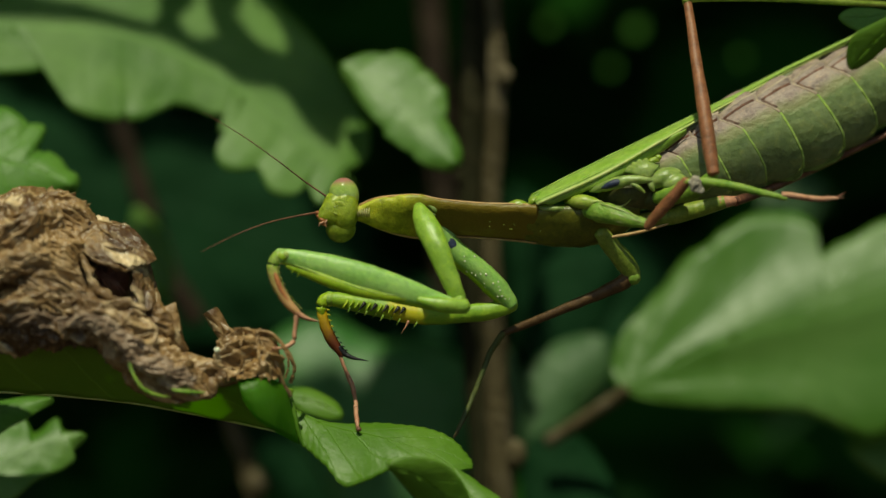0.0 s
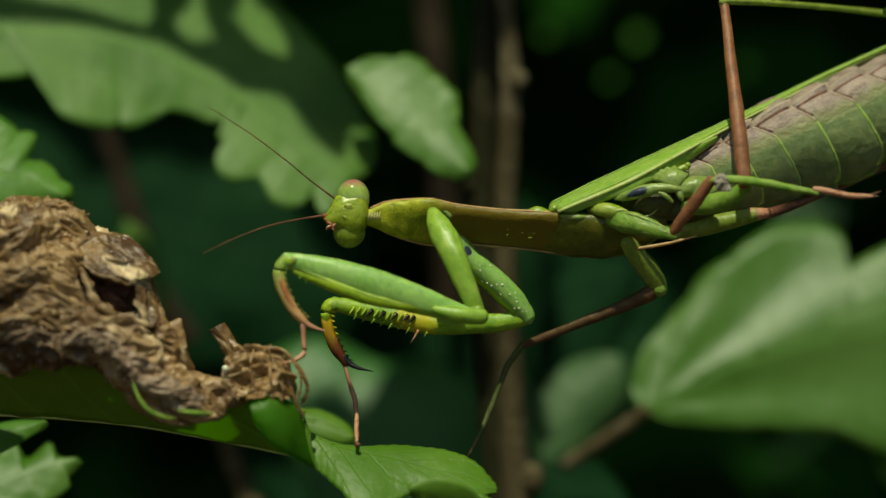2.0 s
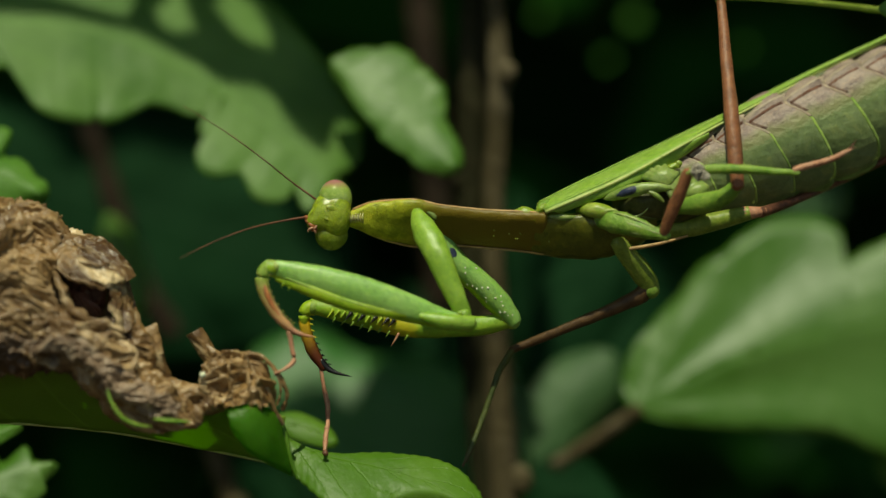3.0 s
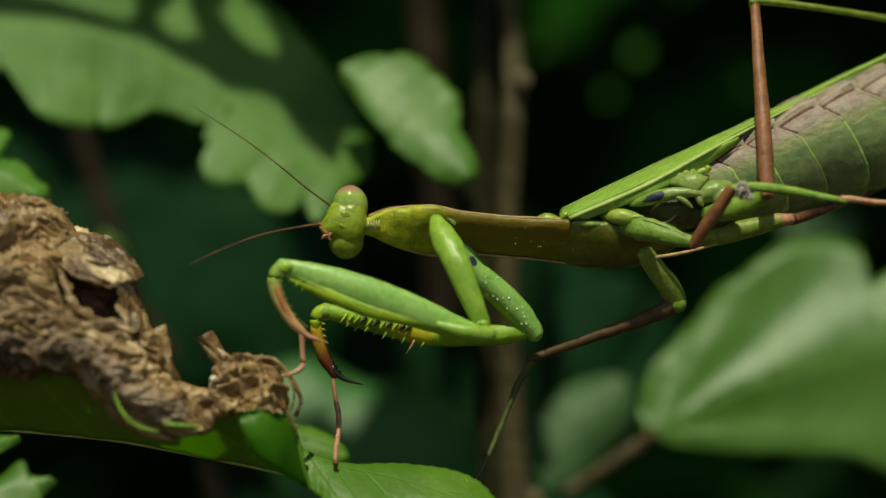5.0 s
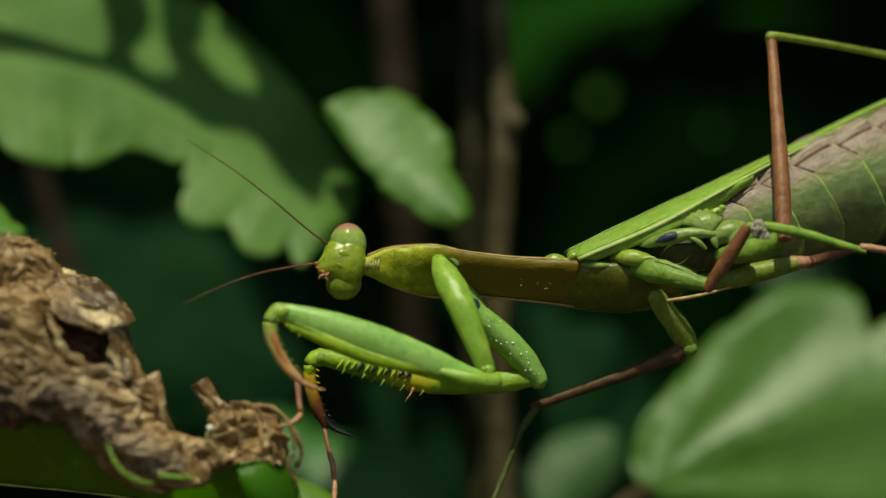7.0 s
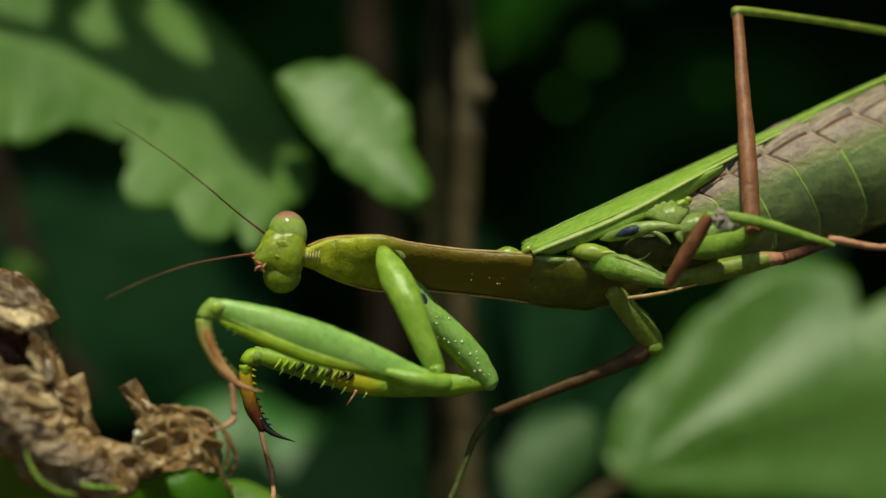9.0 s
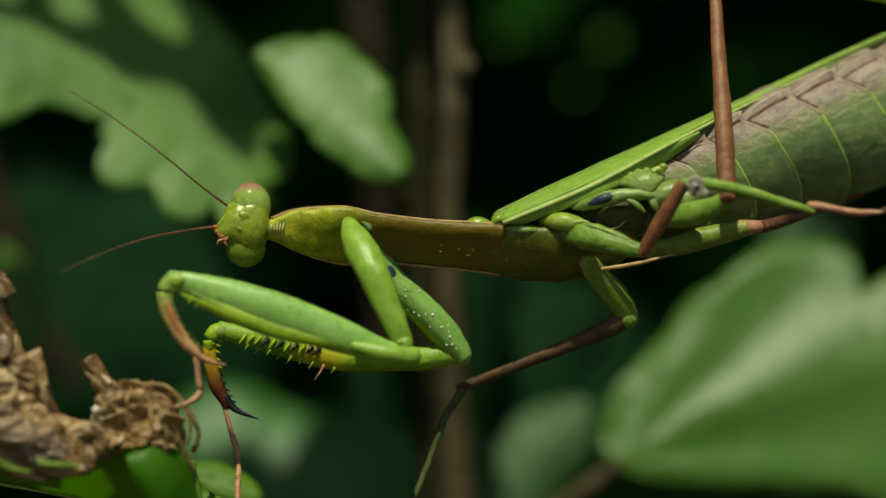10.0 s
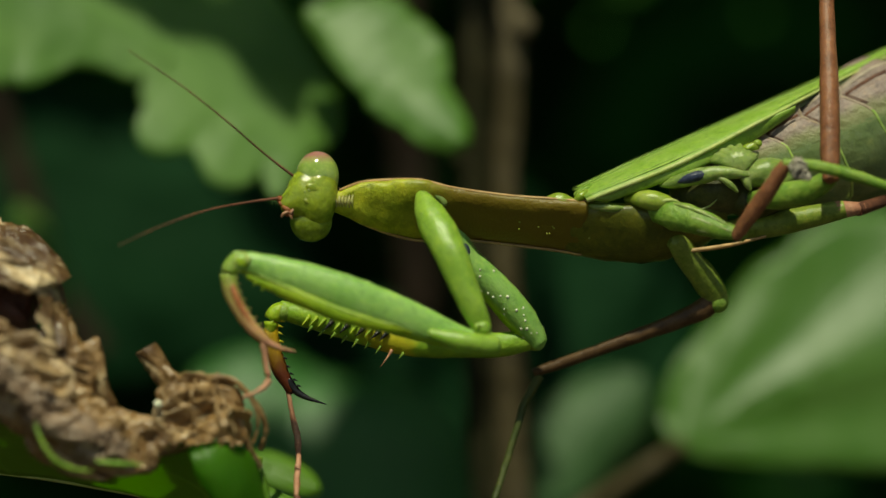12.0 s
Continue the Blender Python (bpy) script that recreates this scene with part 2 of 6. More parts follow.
M_HOST_UNDER = leaf_skin("leaf_fresh_underside", (0.25, 0.4, 0.045), (0.31, 0.46, 0.06), (0.33, 0.6, 0.02), rough=0.5, veins=5, clear=0.55)
M_CURL = leaf_skin("leaf_fresh_curl", (0.09, 0.24, 0.014), (0.13, 0.3, 0.02), (0.2, 0.6, 0.015), rough=0.4, veins=5, clear=0.62)
M_BACK = leaf_skin("leaf_shrub", (0.08, 0.205, 0.014), (0.165, 0.315, 0.055), (0.12, 0.32, 0.012), rough=0.46, veins=5, vein_mix=0.24, sweep=0.5, gloss=0.65, relief=0.15, scale=70)
M_BROAD = leaf_skin("leaf_shrub_broad", (0.075, 0.195, 0.014), (0.135, 0.265, 0.05), (0.1, 0.29, 0.012), rough=0.4, veins=4, vein_mix=0.22, sweep=0.9, gloss=0.55, relief=0.15, scale=60)
M_FAR = leaf_skin("leaf_shrub_far", (0.05, 0.16, 0.02), (0.08, 0.22, 0.03), (0.08, 0.24, 0.02), rough=0.6, veins=6, gloss=0.1)
M_BACK_FRESH = leaf_skin("leaf_shrub_fresh", (0.1, 0.25, 0.028), (0.16, 0.33, 0.05), (0.14, 0.36, 0.02), rough=0.45, veins=6)
M_WAXY = leaf_skin("leaf_shrub_waxy", (0.05, 0.185, 0.032), (0.085, 0.245, 0.052), (0.07, 0.26, 0.02), rough=0.45, veins=5, gloss=0.6, relief=0.15, scale=60)
# Near-black leaf green: deep shade put into the colour of foliage and hedge.
M_DEEP_SHADE = leaf_skin("leaf_shrub_deep_shade", (0.01, 0.04, 0.01), (0.02, 0.065, 0.018), (0.035, 0.15, 0.02), rough=0.6, veins=7, clear=0.4, gloss=0.2)
M_DRY = dry_skin("withered_leaf", (0.085, 0.039, 0.014), (0.335, 0.195, 0.075), (0.74, 0.55, 0.31), rough=0.32, gloss=0.6)
M_DRY_PALE = dry_skin("withered_leaf_pale", (0.16, 0.088, 0.036), (0.41, 0.265, 0.125), (0.7, 0.52, 0.31))
# Reddish inner leaf, with the hollow's shade put into the colour.
M_DRY_RED = dry_skin("withered_leaf_red_darkened", (0.1, 0.03, 0.02), (0.2, 0.07, 0.045), (0.28, 0.14, 0.09))
M_DRY_GREY = dry_skin("withered_leaf_grey", (0.13, 0.078, 0.045), (0.32, 0.215, 0.14), (0.58, 0.44, 0.31))
M_STEM = dry_skin("shrub_bark", (0.055, 0.043, 0.02), (0.098, 0.076, 0.038), (0.14, 0.112, 0.068), rough=0.75, gloss=0.15)
# Bark darkened for the shaded left side of the woody stem.
M_STEM_SHADED_SIDE = dry_skin("shrub_bark_shaded_side", (0.015, 0.015, 0.005), (0.026, 0.025, 0.009), (0.038, 0.033, 0.015), rough=0.75, gloss=0.15)
# Bark colour darkened so that sunlit stems look as if in shade.
M_STEM_DARK = dry_skin("shrub_bark_painted_shade", (0.02, 0.013, 0.008), (0.035, 0.022, 0.014), (0.05, 0.034, 0.022), rough=0.75, gloss=0.15)
# Leaf green dimmed in the base colour to stand in for half shade.
M_DIM = leaf_skin("leaf_shrub_half_shade", (0.06, 0.14, 0.045), (0.1, 0.2, 0.07), (0.06, 0.18, 0.02), rough=0.5, veins=6)
# Leaf green darkened to near black: full shade put into the base colour.
M_SHADE = leaf_skin("leaf_shrub_painted_shade", (0.006, 0.034, 0.01), (0.011, 0.05, 0.016), (0.01, 0.06, 0.01), rough=0.75, veins=6, clear=0.3, gloss=0.1)
M_SOIL = dry_skin("soil", (0.03, 0.022, 0.014), (0.06, 0.045, 0.03), (0.09, 0.07, 0.05), rough=0.75, gloss=0.15)


# ---- shaping ----
def glide(rows, n, closed=False):
    """n points along a Catmull-Rom curve through rows of equal length."""
    p = np.array(rows, float)
    count = len(p)
    spans = count if closed else count - 1
    out = []
    for i in range(n):
        s = i / (n if closed else n - 1) * spans
        k = min(int(s), spans - 1)
        u = s - k
        if closed:
            a, b, c, d = (p[(k + j) % count] for j in (-1, 0, 1, 2))
        else:
            b, c = p[k], p[k + 1]
            a = p[k - 1] if k else 2 * b - c
            d = p[k + 2] if k + 2 < count else 2 * c - b
        out.append(0.5 * (2 * b + (c - a) * u + (2 * a - 5 * b + 4 * c - d) * u * u + (3 * b - a - 3 * c + d) * u ** 3))
    return np.array(out)


def tube(rows, n=24, seg=14, span=(0.0, 1.0), arc=None, flare=None, rough=0.0, freq=1.0, steps=160, lean=0.0):
    """A limb or body swept along rows of (x, y, z, half height, half depth). span: the stretch of it to make;
    arc: degrees of its girth, 0 on top and 90 towards the viewer; flare(u, angle): swells it; rough: lumps in mm;
    lean: how far its top comes forward, in half depths."""
    full = glide(rows, steps)
    picks = np.interp(np.linspace(span[0], span[1], n), np.linspace(0, 1, steps), np.arange(steps))
    cols = [np.interp(picks, np.arange(steps), full[:, k]) for k in range(5)]
    path = np.stack(cols[:3], 1)
    tangent = np.gradient(path, axis=0)
    bm = bmesh.new()
    uv = bm.loops.layers.uv.new("UVMap")
    whole = arc is None
    around = seg if whole else seg + 1
    rings = []
    for i in range(n):
        t = Vector(tangent[i]).normalized()
        side = Vector((0, -1, 0))
        side = (side - t * side.dot(t)).normalized()
        up = side.cross(t).normalized()
        if up.z < -0.2 or (abs(up.z) <= 0.2 and up.x < 0 and False):
            up = -up
        a0, a1 = (0, 360) if whole else (arc(i / (n - 1)) if callable(arc) else arc)
        ring = []
        for j in range(around):
            g = radians(a0 + (a1 - a0) * j / seg)
            k = 1.0 if flare is None else flare(i / (n - 1), g)
            v = Vector(path[i]) + (up * math.cos(g) * cols[3][i] + side * (math.sin(g) + (lean(i / (n - 1)) if callable(lean) else lean) * math.cos(g)) * cols[4][i]) * k
            if rough:
                v += rough * noise.noise_vector(v * freq)
            ring.append(bm.verts.new(v))
        rings.append(ring)
    for i in range(n - 1):
        for j in range(seg):
            jj = (j + 1) % around
            f = bm.faces.new((rings[i][j], rings[i + 1][j], rings[i + 1][jj], rings[i][jj]))
            us = ((i, j), (i + 1, j), (i + 1, j + 1), (i, j + 1))
            for loop, (a, b) in zip(f.loops, us):
                loop[uv].uv = (a / (n - 1), b / seg)
    if whole:
        for ring in (rings[0], list(reversed(rings[-1]))):
            bm.faces.new(ring)
    bmesh.ops.recalc_face_normals(bm, faces=bm.faces)
    return bm


def round_rod(points, radii, n=24, seg=10, rough=0.0, freq=1.0, flat=1.0):
    """A rod with rounded ends through points, with a radius for each."""
    rows = [(*p, r, r * flat) for p, r in zip(points, radii)]
    a, b = Vector(rows[0][:3]), Vector(rows[1][:3])
    c, d = Vector(rows[-1][:3]), Vector(rows[-2][:3])
    first, last = (a - b).normalized(), (c - d).normalized()
    r0, r1 = radii[0], radii[-1]
    rows = [(*(a + first * r0 * 0.9), r0 * 0.25, r0 * 0.25 * flat), (*(a + first * r0 * 0.55), r0 * 0.8, r0 * 0.8 * flat), *rows,
            (*(c + last * r1 * 0.55), r1 * 0.8, r1 * 0.8 * flat), (*(c + last * r1 * 0.9), r1 * 0.25, r1 * 0.25 * flat)]
    return tube(rows, n, seg, rough=rough, freq=freq)


def ball(centre, radii, turn=0.0, rough=0.0, freq=1.0, u=24, v=16):
    """An ellipsoid, turned by degrees about the line of sight."""
    bm = bmesh.new()
    bm.loops.layers.uv.new("UVMap")
    bmesh.ops.create_uvsphere(bm, u_segments=u, v_segments=v, radius=1, calc_uvs=True)
    m = Matrix.Translation(centre) @ Matrix.Rotation(radians(turn), 4, "Y") @ Matrix.Diagonal((*radii, 1))
    bmesh.ops.transform(bm, matrix=m, verts=bm.verts)
    if rough:
        for w in bm.verts:
            w.co += rough * noise.noise_vector(w.co * freq)
    return bm


def spike(base, tip, radius, seg=6):
    """A slightly hooked cone."""
    a, b = Vector(base), Vector(tip)
    mid = (a + b) / 2 + Vector((0.06, 0, 0.05)) * (b - a).length
    return tube([(*a, radius, radius), (*mid, radius * 0.6, radius * 0.6), (*b, radius * 0.05, radius * 0.05)], 6, seg, steps=24)


def joined(*parts):
    """Several bmeshes in one."""
    out = bmesh.new()
    out.loops.layers.uv.new("UVMap")
    for bm in parts:
        me = bpy.data.meshes.new("piece")
        bm.to_mesh(me)
        out.from_mesh(me)
        bm.free()
        bpy.data.meshes.remove(me)
    return out


def leaf_mesh(outline, rib, cup=1.0, ripple=0.4, n=150, rings=9, teeth=0.0, count=22, back=0.1, fan=0.0, keel=0.0):
    """A leaf blade between its midrib and a closed outline; cup: how far it bows; teeth: depth of a toothed margin;
    fan: depth of the pleats that spread from its base; keel: how far the half below the midrib slopes back."""
    edge = glide(outline, n, True)
    mid = glide(rib, 60)
    normal = Vector(np.cross(edge[n // 3] - edge[0], edge[2 * n // 3] - edge[0])).normalized()
    if normal.y > 0:
        normal = -normal
    heart = edge.mean(0)
    bm = bmesh.new()
    uv = bm.loops.layers.uv.new("UVMap")
    grid, place = [], []
    for i in range(n):
        e = edge[i]
        if teeth:
            saw = abs((i * count / n) % 1.0 - 0.35)
            e = e + (heart - e) / max(1e-6, np.linalg.norm(heart - e)) * teeth * saw * 1.6
        k = int(np.argmin(((mid - e) ** 2).sum(1)))
        k = int(max(0, k - back * 60 * (1 - k / 60)))
        row = []
        for j in range(rings + 1):
            f = j / rings
            v = Vector(mid[k] + (e - mid[k]) * f)
            v += normal * (-cup * f * f + ripple * noise.noise(v * 0.16) * f + 0.35 * ripple * noise.noise(v * 0.55) * f)
            if fan:
                arm = Vector(v) - Vector(mid[0])
                way = Vector(mid[20] - mid[0]).normalized()
                lean = math.atan2(arm.dot(way.cross(normal)), arm.dot(way))
                v += normal * fan * math.cos(lean * 11) * min(1.0, arm.length / 14)
            v.y += keel * max(0.0, float(mid[k][2]) - v.z)
            row.append(bm.verts.new(v))
        grid.append(row)
        place.append(k / 60)
    for i in range(n):
        ii = (i + 1) % n
        for j in range(rings):
            f = bm.faces.new((grid[i][j], grid[i][j + 1], grid[ii][j + 1], grid[ii][j]))
            for loop, (u, w) in zip(f.loops, ((place[i], j), (place[i], j + 1), (place[ii], j + 1), (place[ii], j))):
                loop[uv].uv = (u, w / rings)
    bmesh.ops.remove_doubles(bm, verts=bm.verts, dist=0.002)
    bmesh.ops.recalc_face_normals(bm, faces=bm.faces)
    return bm


def sheet(edge_a, edge_b, nu=40, nv=12, bow=0.0, ripple=0.3, freq=0.3):
    """A curved sheet between two edges."""
    a, b = glide(edge_a, nu), glide(edge_b, nu)
    bm = bmesh.new()
    uv = bm.loops.layers.uv.new("UVMap")
    grid = []
    for i in range(nu):
        row = []
        for j in range(nv):
            f = j / (nv - 1)
            v = Vector(a[i] * (1 - f) + b[i] * f)
            v += Vector((0, -1, 0.3)) * bow * 4 * f * (1 - f) + ripple * noise.noise_vector(v * freq)
            row.append(bm.verts.new(v))
        grid.append(row)
    for i in range(nu - 1):
        for j in range(nv - 1):
            f = bm.faces.new((grid[i][j], grid[i + 1][j], grid[i + 1][j + 1], grid[i][j + 1]))
            for loop, (p, q) in zip(f.loops, ((i, j), (i + 1, j), (i + 1, j + 1), (i, j + 1))):
                loop[uv].uv = (p / (nu - 1), q / (nv - 1))
    bmesh.ops.recalc_face_normals(bm, faces=bm.faces)
    return bm


ORIGIN = {}


def thing(name, at, label, category, group="", kind=""):
    """An empty at the base of a thing made of parts."""
    ob = new(name)
    ob.empty_display_size = 0.005
    ob.location = Vector(at) * MM
    ORIGIN[ob] = Vector(at)
    return tagged(ob, label, category, group, kind)


def part(name, bm, material, parent=None, label="", at=None, thick=0.0, smooth=True):
    """Links a bmesh, built in mm, as one mesh object under a thing or part; at: its own origin, such as a joint."""
    base = Vector(at) if at is not None else (ORIGIN[parent] if parent else Vector((0, 0, 0)))
    bmesh.ops.transform(bm, matrix=Matrix.Scale(MM, 4) @ Matrix.Translation(-base), verts=bm.verts)
    me = bpy.data.meshes.new(name)
    bm.to_mesh(me)
    bm.free()
    me.materials.append(material)
    if smooth:
        me.polygons.foreach_set("use_smooth", [True] * len(me.polygons))
    ob = new(name, me)
    ORIGIN[ob] = base
    if parent:
        ob.parent = parent
        ob.location = (base - ORIGIN[parent]) * MM
    else:
        ob.location = base * MM
    if thick:
        mod = ob.modifiers.new("thickness", "SOLIDIFY")
        mod.thickness, mod.offset = thick * MM, 0
    return tagged(ob, label)


# ---- ground and distance ----
def ground_sheet():
    bm = bmesh.new()
    bmesh.ops.create_grid(bm, x_segments=60, y_segments=60, size=1)
    for v in bm.verts:
        far = v.co.length ** 3
        v.co = Vector((v.co.x * (400 + 200000 * far), v.co.y * (400 + 200000 * far), -420))
        v.co.z += 14 * noise.noise(v.co * 0.01)
    return bm


ground = part("ground", ground_sheet(), M_SOIL)
tagged(ground, "dark shaded garden soil under the shrub", "ground", kind="structure")


def leaf_cloud(spots, size, seed):
    """Many plain pointed leaves, each bowed along its midrib, in one mesh."""
    rng = random.Random(seed)
    verts, faces, uvs = [], [], []
    for x, y, z in spots:
        m = Matrix.Translation((x, y, z)) @ Euler((rng.uniform(-1.1, 0.5), rng.uniform(-0.6, 0.6), rng.uniform(0, 6.28))).to_matrix().to_4x4()
        long = size * rng.uniform(0.6, 1.25)
        wide = long * rng.uniform(0.26, 0.4)
        first = len(verts)
        for i in range(8):
            s = i / 7
            w = wide * math.sin(math.pi * min(1, s * 0.96 + 0.03)) ** 0.8 * (1 + 0.16 * math.sin(s * 25 + x))
            dip = -0.25 * long * (s - 0.4) ** 2
            for j, k in enumerate((-1, -0.5, 0, 0.5, 1)):
                verts.append(m @ Vector((w * k, long * (s - 0.5), dip + abs(k) * w * 0.28)) * MM)
        for i in range(7):
            for j in range(4):
                a = first + i * 5 + j
                faces.append((a, a + 1, a + 6, a + 5))
                for p, q in ((i, j), (i, j + 1), (i + 1, j + 1), (i + 1, j)):
                    uvs += [p / 7, abs(q - 2) / 2]
    me = bpy.data.meshes.new("foliage")
    me.from_pydata([tuple(v) for v in verts], [], faces)
    me.uv_layers.new(name="UVMap").data.foreach_set("uv", uvs)
    me.polygons.foreach_set("use_smooth", [True] * len(me.polygons))
    return me


def cloud(name, spots, size, seed, material, label):
    me = leaf_cloud(spots, size, seed)
    me.materials.append(material)
    return tagged(new(name, me), label, "foliage", kind="stuff")


FAR_LEAVES = ((*(31.27, 160, 35.86), 3.2), (*(17.17, 164, 37.02), 2.2), (*(27.42, 166, 29.92), 2.0), (*(48.9, 168, 31.7), 1.6), (*(38.47, 165, 46.34), 2.6))
rng = random.Random(4)
deep = [(rng.uniform(-330, 330), rng.uniform(170, 420), rng.uniform(-260, 230)) for _ in range(1500)]
cloud("shrub_foliage", deep, 46, 1, M_DEEP_SHADE, "dense shrub foliage, deep shade put into its dark green")
# Added canopy, out of view: blocks sun from the background except the FAR_LEAVES.
roof = []
while len(roof) < 2000:
    x, y, z = rng.uniform(-420, 420), rng.uniform(20, 560), rng.uniform(115, 300)
    spot = Vector((x, y, z))
    clear = min((spot - Vector(leaf[:3]) - sun_way * max(0.0, (spot - Vector(leaf[:3])).dot(sun_way))).length for leaf in FAR_LEAVES)
    if y > 62 + (z - 115) * -0.36 and clear > 34:
        roof.append((x, y, z))
cloud("unseen_canopy", roof, 52, 2, M_DEEP_SHADE, "unseen leaves added overhead to keep the sun off the undergrowth")


def hedge():
    bm = bmesh.new()
    uv = bm.loops.layers.uv.new("UVMap")
    rows = []
    for i in range(61):
        g = radians(-75 + 150 * i / 60)
        rows.append([bm.verts.new((620 * math.sin(g) + 18 * noise.noise(Vector((i * 0.4, j * 0.5, 3))),
                                   -80 + 620 * math.cos(g) + 35 * noise.noise(Vector((i * 0.3, j * 0.4, 7))), -430 + 1100 * j / 40))
                     for j in range(41)])
    for i in range(60):
        for j in range(40):
            f = bm.faces.new((rows[i][j], rows[i + 1][j], rows[i + 1][j + 1], rows[i][j + 1]))
            for loop, (p, q) in zip(f.loops, ((i, j), (i + 1, j), (i + 1, j + 1), (i, j + 1))):
                loop[uv].uv = (p / 3 % 1, q / 4 % 1)
    return bm


tagged(part("backdrop", hedge(), M_DEEP_SHADE), "far hedge wall closing the view, deep shade in its colour", "backdrop", kind="structure")


# ---- the shrub behind ----
def shrub_leaf(name, outline, rib, material, label, cup=2.0, ripple=0.8, teeth=0.0, count=18, group="shrub leaves", stalk=None, fan=0.0, keel=0.0, n=220):
    at = rib[0]
    ob = thing(name, at, label, "leaf", group)
    part("blade", leaf_mesh(outline, rib, cup, ripple, n=n, teeth=teeth, count=count, fan=fan, keel=keel), material, ob, thick=0.25)
    ribs = glide(rib, 7)
    part("midrib", round_rod([tuple(p + np.array((0, 0.6, 0))) for p in ribs], [0.55 - 0.06 * i for i in range(7)], 20, 8), material, ob,
         "raised pale midrib")
    if stalk:
        part("petiole", round_rod(stalk, [0.9] * len(stalk), 18, 8), M_STEM, ob, "slender brownish leaf stalk")
    return ob


shrub_leaf("lobed_leaf", [(-73.2, 39.8, 36.5), (-62.4, 46.7, 43.7), (-49.4, 49.9, 43.3), (-34, 52.5, 40.5), (-23.5, 52, 34.5), (-15.5, 49.5, 26.1), (-10.2, 46.2, 17.8), (-9.6, 43.6, 12.6), (-12.2, 41.6, 10.2), (-13.5, 40.2, 8.4), (-15.6, 38.3, 6.0), (-16.7, 38.6, 7.0), (-17.4, 39.2, 8.5), (-18.7, 38.2, 7.3), (-20.5, 37.6, 7.0), (-22.2, 37.5, 7.8), (-23.2, 38.2, 9.4), (-24.0, 38.6, 10.5), (-26.4, 37.7, 10.2), (-28.1, 37.5, 10.7), (-29.0, 38.0, 11.9), (-29.0, 38.8, 13.4), (-27.8, 40.0, 14.9), (-28.8, 40.2, 15.7), (-28.3, 41.3, 17.5), (-30.0, 40.9, 17.6), (-32.1, 40.8, 18.5), (-34.6, 40.3, 18.9), (-36.6, 39.3, 18.0), (-38.5, 38.2, 17.0), (-40.2, 37.7, 16.8), (-40.8, 37.9, 17.5), (-41.5, 37.3, 16.8), (-43.9, 36.7, 16.9), (-46.0, 36.4, 17.4), (-47.9, 36.5, 18.5), (-48.5, 37.3, 20.2), (-48.5, 38.0, 21.5), (-48.8, 38.4, 22.4), (-49.8, 38.5, 23.0), (-51.4, 38.2, 23.2), (-54.0, 37.2, 22.7), (-59, 35.8, 22.6), (-65.1, 34.4, 23.1)], [(-71.3, 36.9, 30.5), (-57.1, 39.9, 28.9), (-42.9, 43.2, 28), (-32.6, 44, 24.3), (-23.8, 43.1, 18.4), (-11.6, 40.8, 8.5)], M_BACK,
           "large lobed green shrub leaf, sunlit below its midrib and shaded above", cup=0.5, ripple=0.35, n=420)
shrub_leaf("small_leaf", [(-13.2, 39.3, 23.8), (-12.3, 39.6, 24.5), (-11.0, 40.1, 25.3), (-9.0, 40.2, 25.6), (-7.4, 40.1, 25.3), (-6.2, 40.3, 25.8), (-4.9, 40.3, 25.6), (-3.5, 39.8, 24.8), (-2.6, 39.1, 23.6), (-1.5, 38.8, 22.9), (-0.6, 38.1, 21.7), (0.4, 37.7, 20.8), (0.5, 37.0, 19.6), (0.6, 36.4, 18.5), (0.4, 35.7, 17.1), (0.8, 35.2, 16.2), (1.5, 34.4, 14.9), (2.3, 33.6, 13.3), (2.4, 32.9, 11.9), (1.7, 32.2, 10.8), (0.4, 32.0, 10.4), (-1.0, 32.2, 10.7), (-2.1, 32.3, 10.9), (-3.4, 32.7, 11.7), (-4.1, 33.2, 12.6), (-5.2, 33.5, 13.1), (-6.5, 33.9, 14.0), (-7.4, 34.3, 14.7), (-7.6, 34.8, 15.6), (-9.0, 35.5, 16.9), (-10.1, 36.3, 18.3), (-11.0, 37.0, 19.7), (-11.9, 37.9, 21.3), (-12.8, 38.5, 22.4)], [(-12.8, 39.2, 23.7), (-7.5, 37, 19.6), (-2.4, 34.4, 14.8), (1.7, 32.2, 10.8)], M_BACK,
           "small pale sunlit shrub leaf beside the woody stem", cup=0.8, ripple=0.5, n=300)
